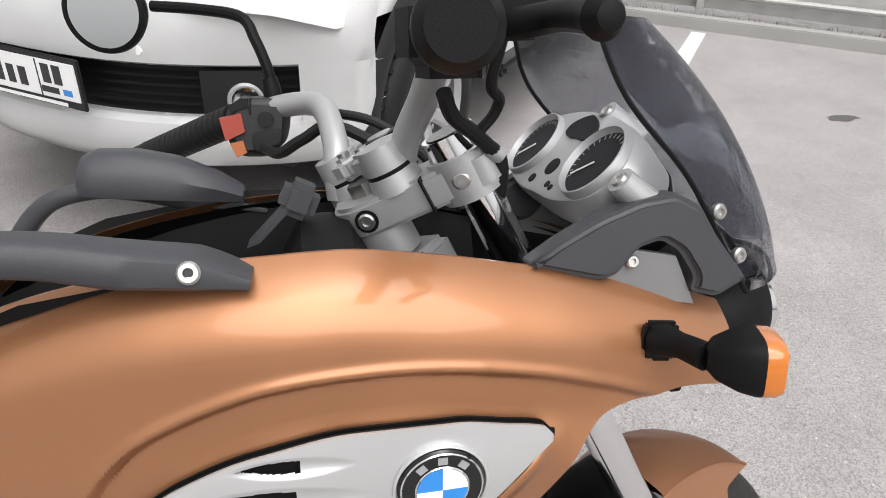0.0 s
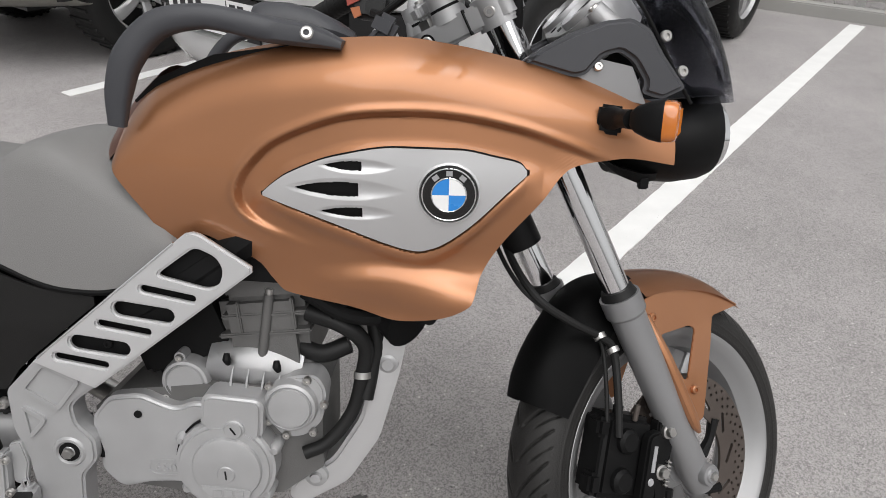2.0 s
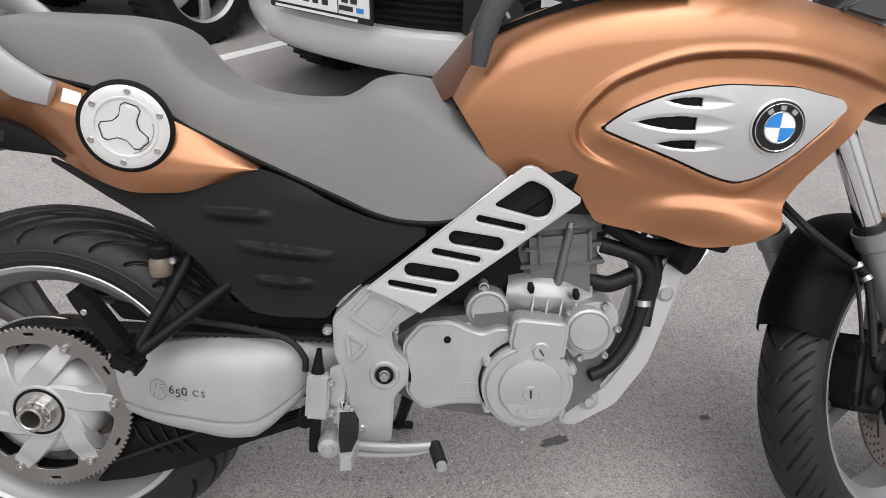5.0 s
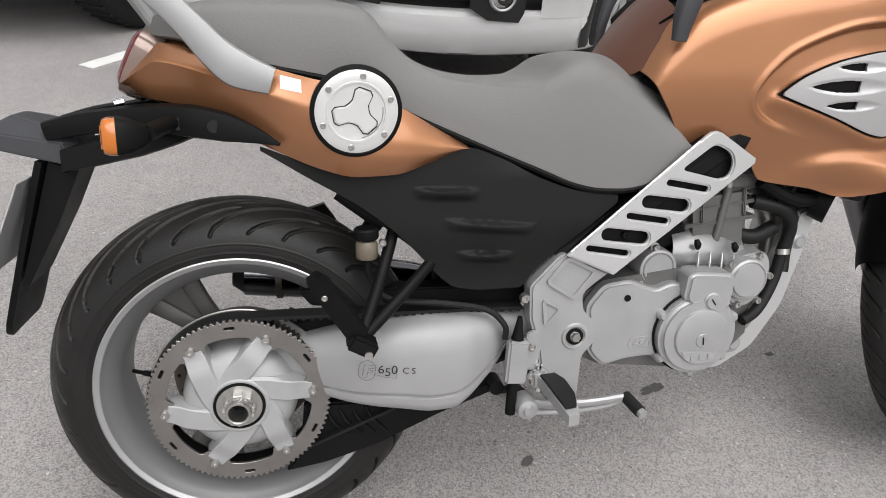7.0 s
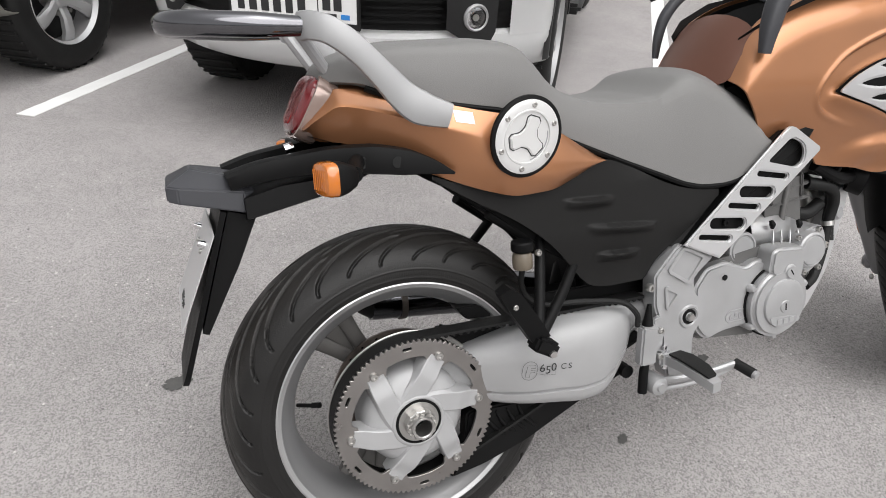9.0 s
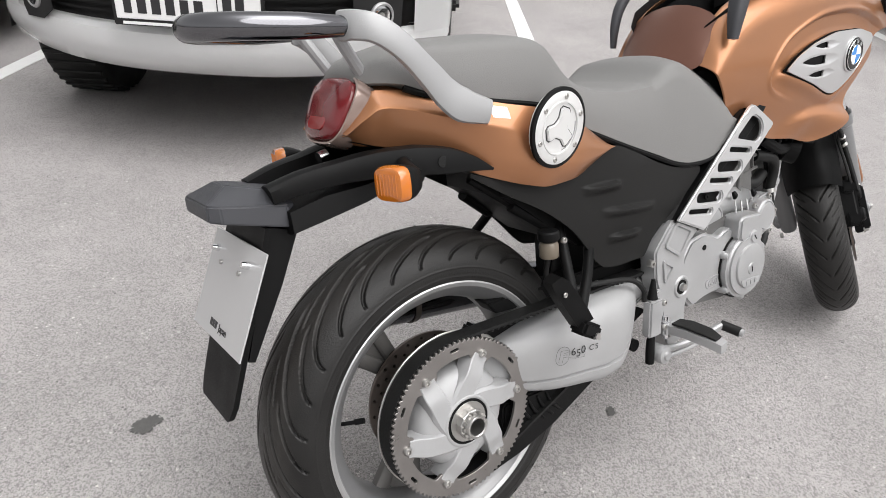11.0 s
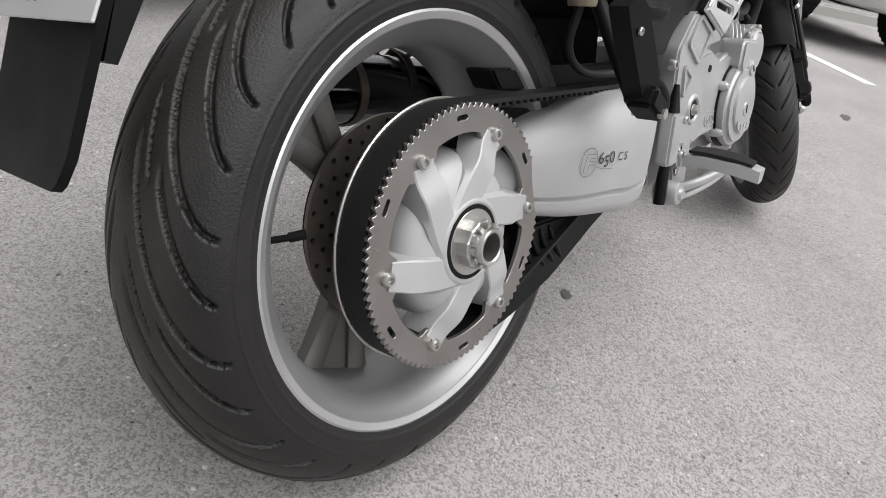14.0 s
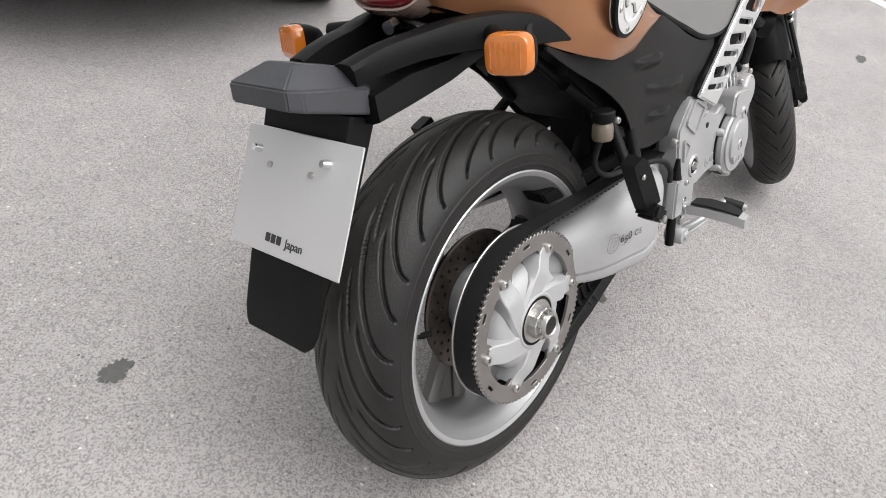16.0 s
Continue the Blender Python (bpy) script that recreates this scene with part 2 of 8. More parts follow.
def raw(name, verts, faces, mat, parent=None, label="", sharp=40):
    """The same from numpy vertices and faces, for dense meshes."""
    me = bpy.data.meshes.new(name)
    me.from_pydata(verts.tolist() if hasattr(verts, "tolist") else verts, [], faces.tolist() if hasattr(faces, "tolist") else faces)
    me.shade_smooth()
    me.set_sharp_from_angle(angle=radians(sharp))
    me.materials.append(mat)
    ob = new(name, me)
    if parent is not None:
        ob.parent = parent
    if label:
        ob["label"] = label
    return ob


def join(*bms):
    out = bmesh.new()
    for b in bms:
        me = bpy.data.meshes.new("tmp")
        b.to_mesh(me)
        b.free()
        out.from_mesh(me)
        bpy.data.meshes.remove(me)
    return out


def curve(pts, steps=6, closed=False):
    """A smooth line through points (Catmull-Rom)."""
    p = [Vector(q) for q in pts]
    n = len(p)
    out = []
    for i in range(n if closed else n - 1):
        a = p[(i - 1) % n] if closed or i > 0 else 2 * p[0] - p[1]
        b, c = p[i], p[(i + 1) % n]
        d = p[(i + 2) % n] if closed or i + 2 < n else 2 * p[-1] - p[-2]
        for k in range(steps):
            t = k / steps
            out.append(0.5 * ((2 * b) + (c - a) * t + (2 * a - 5 * b + 4 * c - d) * t * t + (3 * b - a - 3 * c + d) * t ** 3))
    if not closed:
        out.append(p[-1])
    return out


def f1(pts):
    """A smooth function through (x, value) pairs."""
    px = np.array([p[0] for p in pts], float)
    py = np.array([p[1] for p in pts], float)
    d = np.diff(py) / np.diff(px)
    m = np.r_[d[0], [0 if a * b <= 0 else 2 * a * b / (a + b) for a, b in zip(d[:-1], d[1:])], d[-1]]

    def fn(x):
        x = min(max(x, px[0]), px[-1])
        i = min(int(np.searchsorted(px, x, "right")) - 1, len(px) - 2)
        i = max(i, 0)
        h = px[i + 1] - px[i]
        t = (x - px[i]) / h
        return float((2 * t ** 3 - 3 * t ** 2 + 1) * py[i] + (t ** 3 - 2 * t ** 2 + t) * h * m[i] + (3 * t ** 2 - 2 * t ** 3) * py[i + 1] + (t ** 3 - t ** 2) * h * m[i + 1])

    return fn


def sm(a, b, x):
    t = min(max((x - a) / (b - a), 0.0), 1.0)
    return t * t * (3 - 2 * t)


def skin(rings, caps=True, closed=True):
    """A surface through rings of equal length."""
    bm = bmesh.new()
    rows = [[bm.verts.new(p) for p in r] for r in rings]
    n = len(rows[0])
    for a, b in zip(rows[:-1], rows[1:]):
        for i in range(n if closed else n - 1):
            j = (i + 1) % n
            bm.faces.new((a[i], a[j], b[j], b[i]))
    if caps and closed:
        bm.faces.new(rows[0])
        bm.faces.new(rows[-1])
    return bm


def tube(pts, r, n=12, steps=6, smooth=True, caps=True, flat=1.0):
    """A pipe along a line; r is one radius or one for each point given."""
    line = curve(pts, steps) if smooth and len(pts) > 2 else [Vector(p) for p in pts]
    m = len(line)
    if isinstance(r, (int, float)):
        rad = [r] * m
    else:
        rad = [float(np.interp(k / (m - 1) * (len(r) - 1), range(len(r)), r)) for k in range(m)]
    rings = []
    t0 = (line[1] - line[0]).normalized()
    side = t0.orthogonal().normalized()
    for k, p in enumerate(line):
        t = (line[min(k + 1, m - 1)] - line[max(k - 1, 0)]).normalized()
        side = (side - t * side.dot(t)).normalized()
        up = t.cross(side)
        rings.append([p + rad[k] * (side * math.cos(a) + up * math.sin(a) * flat) for a in (2 * math.pi * i / n for i in range(n))])
    return skin(rings, caps)


def cyl(a, b, r, n=20, r2=None, bev=0.0):
    bm = tube([a, b], [r, r if r2 is None else r2], n, smooth=False)
    if bev:
        es = [e for e in bm.edges if len(e.link_faces) == 2 and e.calc_face_angle(0) > 0.9]
        bmesh.ops.bevel(bm, geom=es, offset=bev, segments=2, affect="EDGES")
    return bm


def lathe(profile, n=64, c=(0, 0, 0), closed=False, m=None):
    """Turns (radius, y) pairs about the y axis through c."""
    bm = bmesh.new()
    rows = []
    for i in range(n):
        a = 2 * math.pi * i / n
        rows.append([bm.verts.new((c[0] + r * math.cos(a), c[1] + y, c[2] + r * math.sin(a))) for r, y in profile])
    k = len(profile)
    for i in range(n):
        a, b = rows[i], rows[(i + 1) % n]
        for j in range(k if closed else k - 1):
            jj = (j + 1) % k
            bm.faces.new((a[j], a[jj], b[jj], b[j]))
    bmesh.ops.remove_doubles(bm, verts=bm.verts, dist=1e-6)
    if m is not None:
        bm.transform(m)
    return bm


def box(c, s, bev=0.004, rot=None, seg=2):
    bm = bmesh.new()
    bmesh.ops.create_cube(bm, size=1)
    for v in bm.verts:
        v.co = Vector((v.co.x * s[0], v.co.y * s[1], v.co.z * s[2]))
    if bev:
        bmesh.ops.bevel(bm, geom=list(bm.edges), offset=bev, segments=seg, affect="EDGES")
    if rot:
        bm.transform(pose(0, 0, 0, *rot))
    bm.transform(Matrix.Translation(c))
    return bm


def plate(poly, y0, y1, bev=0.002, holes=(), seg=2):
    """A slab: a polygon in x and z, with holes, from y0 to y1."""
    bm = bmesh.new()
    edges = []
    for loop in (poly, *holes):
        vs = [bm.verts.new((x, y0, z)) for x, z in loop]
        edges += [bm.edges.new((vs[i], vs[(i + 1) % len(vs)])) for i in range(len(vs))]
    bmesh.ops.triangle_fill(bm, use_beauty=True, use_dissolve=False, edges=edges)
    ex = bmesh.ops.extrude_face_region(bm, geom=list(bm.faces))
    for v in ex["geom"]:
        if isinstance(v, bmesh.types.BMVert):
            v.co.y = y1
    bmesh.ops.recalc_face_normals(bm, faces=bm.faces)
    if bev:
        es = [e for e in bm.edges if len(e.link_faces) == 2 and abs(e.verts[0].co.y - e.verts[1].co.y) < 1e-9 and e.calc_face_angle(0) > 0.6]
        bmesh.ops.bevel(bm, geom=es, offset=bev, segments=seg, affect="EDGES")
    return bm


def rounded(pts, r=0.006, n=4):
    """A polygon with its corners rounded."""
    out = []
    k = len(pts)
    for i in range(k):
        p, a, b = Vector(pts[i]), Vector(pts[i - 1]), Vector(pts[(i + 1) % k])
        d = min(r, (a - p).length * 0.45, (b - p).length * 0.45)
        s, e = p + (a - p).normalized() * d, p + (b - p).normalized() * d
        for j in range(n + 1):
            t = j / n
            out.append(tuple((1 - t) ** 2 * s + 2 * t * (1 - t) * p + t * t * e))
    return out


def slot(c, length, width, ang, n=6):
    """A long hole with round ends, turned by ang degrees in x and z."""
    out = []
    h = length / 2 - width / 2
    ca, sa = math.cos(radians(ang)), math.sin(radians(ang))
    for s in (1, -1):
        for i in range(n + 1):
            a = math.pi * (i / n - 0.5) + (0 if s > 0 else math.pi)
            x, z = s * h + width / 2 * math.cos(a), width / 2 * math.sin(a)
            out.append((c[0] + x * ca - z * sa, c[1] + x * sa + z * ca))
    return out


def ellipse(c, a, b, n=32):
    return [(c[0] + a * math.cos(2 * math.pi * i / n), c[1] + b * math.sin(2 * math.pi * i / n)) for i in range(n)]


def sheet(x0, x1, lo, hi, yf, nx, nz, thick=0.004, keep=None, ease=True):
    """A shell y = yf(x, z) over lo(x) < z < hi(x), with an edge turned inwards. keep(x, z) leaves holes where it is false."""
    xs = [x0 + (x1 - x0) * (0.5 - 0.5 * math.cos(math.pi * i / nx) if ease else i / nx) for i in range(nx + 1)]
    front, inner = [], []
    for x in xs:
        a, b = lo(x), hi(x)
        for j in range(nz + 1):
            z = a + (b - a) * j / nz
            y = yf(x, z)
            front.append((x, y, z))
            inner.append((x, y + thick, z))
    w = nz + 1
    n = len(front)
    faces = []
    for i in range(nx):
        for j in range(nz):
            q = (i * w + j, (i + 1) * w + j, (i + 1) * w + j + 1, i * w + j + 1)
            if keep is not None:
                cx = sum(front[k][0] for k in q) / 4
                cz = sum(front[k][2] for k in q) / 4
                if not keep(cx, cz):
                    continue
            faces.append(q)
            faces.append(tuple(k + n for k in reversed(q)))
    rim = [(i * w, (i + 1) * w) for i in range(nx)] + [(i * w + nz, (i + 1) * w + nz) for i in range(nx)]
    rim += [(j, j + 1) for j in range(nz)] + [(nx * w + j, nx * w + j + 1) for j in range(nz)]
    for a, b in rim:
        faces.append((a, b, b + n, a + n))
    bm = bmesh.new()
    vs = [bm.verts.new(p) for p in front + inner]
    for f in faces:
        try:
            bm.faces.new([vs[k] for k in f])
        except ValueError:
            pass
    loose = [v for v in bm.verts if not v.link_faces]
    bmesh.ops.delete(bm, geom=loose, context="VERTS")
    bmesh.ops.remove_doubles(bm, verts=bm.verts, dist=1e-5)
    return bm


def mirrored(bm):
    bm2 = bm.copy()
    bm2.transform(Matrix.Diagonal((1, -1, 1, 1)))
    return bm2


def lettering(text, size, m, mat, parent, name="lettering", depth=0.0004, spacing=1.0):
    """Raised letters of the built-in font; m takes their plane (x right, y up) to its place."""
    cu = bpy.data.curves.new("tmp_text", "FONT")
    cu.body, cu.size, cu.extrude, cu.space_character = text, size, depth, spacing
    ob = bpy.data.objects.new("tmp_text", cu)
    scene.collection.objects.link(ob)
    dg = bpy.context.evaluated_depsgraph_get()
    me = bpy.data.meshes.new_from_object(ob.evaluated_get(dg))
    bpy.data.objects.remove(ob)
    me.name = name
    me.transform(m)
    me.materials.clear()
    me.materials.append(mat)
    o = new(name, me)
    o.parent = parent
    return o


def side_plane(x, y, z, ang=0.0, yaw=0.0):
    """Takes letters to a plane seen from the right-hand side of the motorcycle."""
    return Matrix.Translation((x, y, z)) @ pose(0, 0, 0, 0, 0, yaw) @ pose(0, 0, 0, 0, -ang, 0) @ pose(0, 0, 0, 90, 0, 0)


def bolt(c, r=0.005, h=0.004, d=(0, -1, 0), socket=True):
    """A round-headed screw with a recessed drive, its head towards d."""
    prof = [(0.0, 0.4 * h), (r * 0.42, 0.4 * h), (r * 0.45, h), (r * 0.8, h), (r, h * 0.6), (r, -0.001)] if socket else [(0, h), (r * 0.8, h), (r, h * 0.6), (r, -0.001)]
    bm = lathe([(a, -b) for a, b in prof], 14)
    bm.transform(Matrix.Translation(c) @ Vector((0, -1, 0)).rotation_difference(Vector(d)).to_matrix().to_4x4())
    return bm

# ---- ground and its marks ----
AX = Vector((0.588, 0.809, 0))  # along the bays
LA = Vector((0.809, -0.588, 0))  # across them


def flat_grid(name, poly, z, mat, label, cat, kind="structure"):
    bm = bmesh.new()
    bm.faces.new([bm.verts.new((x, y, z)) for x, y in poly])
    return tagged(part(name, bm, mat, None), label, cat, "", kind)


flat_grid("ground", [(-400, -400), (400, -400), (400, 400), (-400, 400)], 0, ASPHALT, "weathered grey asphalt of an open car park", "asphalt")


def road_line(a, b, w, label):
    """A worn painted line, thin and slightly ragged along its edges."""
    a, b = Vector((*a, 0)), Vector((*b, 0))
    d = (b - a).normalized()
    s = Vector((-d.y, d.x, 0))
    n = max(8, int((b - a).length / 0.03))
    bm = bmesh.new()
    rows = []
    for i in range(n + 1):
        p = a + (b - a) * i / n
        rag = [0.004 * noise.noise(Vector((p.x * 23, p.y * 23, k * 7.0))) for k in (0, 1)]
        l, r = p - s * (w / 2 + rag[0]), p + s * (w / 2 + rag[1])
        rows.append([bm.verts.new((q.x, q.y, z)) for q, z in ((l, 0.0), (l, 0.003), (r, 0.003), (r, 0.0))])
    for p, q in zip(rows[:-1], rows[1:]):
        for k in range(3):
            bm.faces.new((p[k], p[k + 1], q[k + 1], q[k]))
    bm.faces.new(rows[0])
    bm.faces.new(rows[-1])
    return tagged(part("road_line", bm, PAINTLINE), label, "road marking", "bay lines", "structure")


road_line((1.475, 1.075), (4.33, 5.0), 0.115, "white painted parking bay line, slightly worn")
road_line((-0.945, 2.78), (1.05, 5.50), 0.10, "white painted parking bay line beside the white car")
road_line((-3.60, 3.30), (-1.55, 6.10), 0.10, "white painted parking bay line beside the silver car")
road_line((4.72, 0.30), (6.6, 2.55), 0.11, "white painted parking bay line, slightly worn")


def stain(c, a, b, rot, col, seed, label):
    """An irregular dark patch soaked into the asphalt."""
    bm = bmesh.new()
    vs = []
    for i in range(90):
        t = 2 * math.pi * i / 90
        k = 1 + 0.40 * noise.noise(Vector((math.cos(t) * 1.6 + seed, math.sin(t) * 1.6, seed * 3.1))) + 0.28 * noise.noise(Vector((math.cos(t) * 6 + seed, math.sin(t) * 6, seed)))
        x, y = a * k * math.cos(t), b * k * math.sin(t)
        cr, sr = math.cos(radians(rot)), math.sin(radians(rot))
        vs.append(bm.verts.new((c[0] + x * cr - y * sr, c[1] + x * sr + y * cr, 0.0025)))
    bm.faces.new(vs)
    return tagged(part("oil_stain", bm, col), label, "stain", "stains on the asphalt", "structure")


STAIN = material("oil_stained_asphalt", (0.085, 0.083, 0.08), 0.7, 0.0, 1.0, 220, 0.45, 90)
stain((-0.392, 0.626), 0.036, 0.023, 10, STAIN, 1, "small dark oil stain on the asphalt")
stain((0.93, 0.262), 0.038, 0.012, 20, STAIN, 2, "small dark oil stain on the asphalt")
stain((1.30, 0.345), 0.012, 0.008, 0, STAIN, 3, "small dark spot on the asphalt")
stain((0.56, 0.088), 0.02, 0.009, 30, STAIN, 4, "small dark spot on the asphalt")
stain((4.10, 2.95), 0.10, 0.05, 15, STAIN, 5, "small dark oil stain on the asphalt")
stain((3.33, 0.155), 0.06, 0.025, 15, STAIN, 6, "small dark oil stain on the asphalt")


def crumbs(n, x0, x1, y0, y1, seed):
    """Loose stone crumbs lying on the asphalt: squat, uneven eight-faced grains."""
    rg = np.random.default_rng(seed)
    c = np.stack([rg.uniform(x0, x1, n), rg.uniform(y0, y1, n)], 1)
    size = 0.0011 + 0.0032 * rg.random(n) ** 3.0
    turn = rg.uniform(0, 2 * math.pi, n)
    shape = rg.uniform(0.6, 1.3, (n, 6))
    verts = np.zeros((n, 6, 3))
    for k in range(4):
        a = turn + math.pi / 2 * k
        verts[:, k, 0] = c[:, 0] + size * shape[:, k] * np.cos(a)
        verts[:, k, 1] = c[:, 1] + size * shape[:, k] * np.sin(a)
        verts[:, k, 2] = size * 0.25
    for k, z in ((4, 0.75), (5, -0.3)):
        verts[:, k, :2] = c + (size * 0.2)[:, None] * rg.uniform(-1, 1, (n, 2))
        verts[:, k, 2] = size * z * (shape[:, k] if k == 4 else 1)
    tri = np.array([(0, 1, 4), (1, 2, 4), (2, 3, 4), (3, 0, 4), (1, 0, 5), (2, 1, 5), (3, 2, 5), (0, 3, 5)])
    faces = (tri[None] + 6 * np.arange(n)[:, None, None]).reshape(-1, 3)
    me = bpy.data.meshes.new("stone_crumbs")
    me.from_pydata(verts.reshape(-1, 3).tolist(), [], faces.tolist())
    me.materials.append(CRUMB)
    return tagged(new("stone_crumbs", me), "small pale and dark stone crumbs scattered over the asphalt", "gravel", "", "stuff")


crumbs(42000, -1.6, 3.0, -0.9, 2.2, 11)

# ---- the motorcycle, built upright about its rear contact point, then leant on its side stand ----
bike = new("motorcycle")
tagged(bike, "copper-orange motorcycle with grey seat, leaning on its side stand", "motorcycle")
bike.matrix_world = Matrix.Translation((0.01, 0.111, 0.304)) @ pose(0, 0, 0, -15.1, 0, 0) @ Matrix.Translation((0, 0, -0.312))
RW = (0, 0, 0.312)


def tyre_mesh(rc, h, w, depth, pitch, nA, nS, c, m=None, front=False):
    """A road tyre with long curved grooves cut into its round tread."""
    al = np.linspace(0, 2 * np.pi, nA, endpoint=False)
    lim = np.radians(106)
    ph = np.linspace(-lim, lim, nS)
    A, F = np.meshgrid(al, ph, indexing="ij")
    lat = F * h * 1.15  # run of the surface from the crown
    half = np.radians(78) * h * 1.15
    cut = np.zeros_like(A)
    R = rc + h

    def family(sign, off, s0, s1, span, power, width, dep):
        s = sign * lat / half
        u = np.clip((s1 - s) / (s1 - s0), 0, 1)
        shift = -span * u ** power
        slope = span * power * u ** (power - 1) / (s1 - s0) / half * R
        d = ((A - off - shift + pitch / 2) % pitch - pitch / 2) * R
        d = np.abs(d) / np.sqrt(1 + slope ** 2)
        inside = (s > s0) & (s < s1)
        end = np.minimum((s - s0), (s1 - s)) / 0.06
        k = np.clip((width - d) / (0.45 * width), 0, 1) * np.clip(end, 0, 1) * inside
        return dep * k * k * (3 - 2 * k)

    for sign in (-1, 1):
        o = 0 if sign < 0 else pitch / 2
        if not front:
            cut = np.maximum(cut, family(sign, o, 0.06, 0.95, np.radians(40), 2.1, 0.0034, depth))
            cut = np.maximum(cut, family(sign, o + pitch * 0.5, 0.34, 0.93, np.radians(22), 1.7, 0.0032, depth))
            cut = np.maximum(cut, family(sign, o + pitch * 0.72, 0.10, 0.30, np.radians(17), 1.2, 0.0019, depth * 0.8))
        else:
            cut = np.maximum(cut, family(sign, 0, 0.04, 0.80, -np.radians(13), 1.15, 0.0026, depth))
            cut = np.maximum(cut, family(sign, pitch * 0.5, 0.34, 0.86, -np.radians(7), 1.1, 0.0015, depth * 0.7))
    # a fine step where the sidewall begins and a bead near the rim
    side = 0.0012 * np.exp(-((np.abs(F) - np.radians(84)) / 0.018) ** 2) + 0.001 * np.exp(-((np.abs(F) - np.radians(98)) / 0.03) ** 2)
    r = rc + (h - cut + side) * np.cos(F)
    y = (w - cut + side) * np.sin(F)
    V = np.stack([c[0] + r * np.cos(A), c[1] + y, c[2] + r * np.sin(A)], -1).reshape(-1, 3)
    if m is not None:
        mm = np.array(m)
        V = V @ mm[:3, :3].T + mm[:3, 3]
    i = np.arange(nA)[:, None]
    j = np.arange(nS - 1)[None]
    ii = (i + 1) % nA
    faces = np.stack([i * nS + j, i * nS + j + 1, ii * nS + j + 1, ii * nS + j], -1).reshape(-1, 4)
    return V, faces


# rear wheel
rear = lathe([(0.2205, -0.0745), (0.2285, -0.0775), (0.2325, -0.0755), (0.2325, -0.068), (0.224, -0.064), (0.214, -0.055), (0.204, -0.042), (0.202, 0.0), (0.204, 0.042), (0.214, 0.055), (0.224, 0.064), (0.2325, 0.068), (0.2325, 0.0755), (0.2285, 0.0775), (0.2205, 0.0745), (0.2145, 0.062), (0.200, 0.050), (0.192, 0.03), (0.192, -0.03), (0.199, -0.052), (0.2135, -0.064)], 120, RW, closed=True)
rear_wheel = part("rear_wheel", rear, RIM, bike, "silver cast alloy rear wheel")
V, Fc = tyre_mesh(0.2485, 0.0635, 0.0805, 0.0062, math.radians(360 / 15), 960, 190, RW)
part("rim_lip", lathe([(0.2215, -0.0752), (0.2285, -0.0785), (0.2330, -0.0762), (0.2330, -0.0700), (0.2300, -0.0735), (0.2240, -0.0735)], 120, RW, closed=True), LIP, rear_wheel, "pale rim edge, lighter than the rest of the rim")
raw("tyre", V, Fc, TREAD, rear_wheel, "black rear tyre with long curved tread grooves", 60)


def twin_spoke(ang, r0, r1, y0, y1, wide, parent, mat, c=RW, m=None, gap=0.3):
    """One cast spoke that forks in two towards the rim."""
    out = []
    for sgn in (-1, 1):
        rings = []
        for k in range(9):
            t = k / 8
            r = r0 + (r1 - r0) * t
            off = sgn * (gap * 0.018 + wide * t ** 1.3) 
            hw = 0.0185 - 0.004 * math.sin(math.pi * t)
            yc = y0 + (y1 - y0) * t
            hy = 0.016 - 0.004 * t
            ring = []
            for q in range(12):
                a = 2 * math.pi * q / 12
                ca, sa = math.cos(a), math.sin(a)
                u = off + hw * math.copysign(abs(ca) ** 0.7, ca)
                v = yc + hy * math.copysign(abs(sa) ** 0.7, sa)
                al = radians(ang)
                ring.append((c[0] + r * math.cos(al) - u * math.sin(al), c[1] + v, c[2] + r * math.sin(al) + u * math.cos(al)))
            rings.append(ring)
        out.append(skin(rings))
    rings = []
    for k in range(9):
        t = k / 8
        r = r0 + (r1 - r0) * t
        hw = gap * 0.018 + wide * t ** 1.3
        yc = y0 + (y1 - y0) * t
        al = radians(ang)
        rings.append([(c[0] + r * math.cos(al) - u * math.sin(al), c[1] + v, c[2] + r * math.sin(al) + u * math.cos(al)) for u, v in ((-hw, yc - 0.003), (hw, yc - 0.003), (hw, yc + 0.006), (-hw, yc + 0.006))])
    out.append(skin(rings))
    bm = join(*out)
    if m is not None:
        bm.transform(m)
    return part("spoke", bm, mat, parent)


for a in (128, 248, 8):
    twin_spoke(a, 0.045, 0.197, 0.040, 0.022, 0.034, rear_wheel, DIRTY_SHADED_RIM)
part("hub", lathe([(0.0, 0.06), (0.05, 0.06), (0.062, 0.045), (0.062, -0.02), (0.05, -0.05), (0.05, -0.085), (0, -0.085)], 40, RW), CAST, rear_wheel)
part("valve", join(cyl((-0.183, -0.01, 0.33), (-0.155, -0.035, 0.335), 0.0035), cyl((-0.160, -0.030, 0.334), (-0.148, -0.041, 0.337), 0.005)), BLACK, rear_wheel)
# rear disc, on the far side of the pulley


def drilled_disc(r_in, r_out, y, t, c, rows, m=None, more=()):
    """A flat brake disc with rows of drilled holes."""
    outer = ellipse((c[0], c[2]), r_out, r_out, 96)
    inner = ellipse((c[0], c[2]), r_in, r_in, 48)
    holes = [inner, *more]
    for r, n, hr, off in rows:
        for k in range(n):
            a = 2 * math.pi * (k + off) / n
            holes.append(ellipse((c[0] + r * math.cos(a), c[2] + r * math.sin(a)), hr, hr, 8))
    bm = plate(outer, c[1] + y, c[1] + y + t, 0, holes)
    if m is not None:
        bm.transform(m)
    return bm


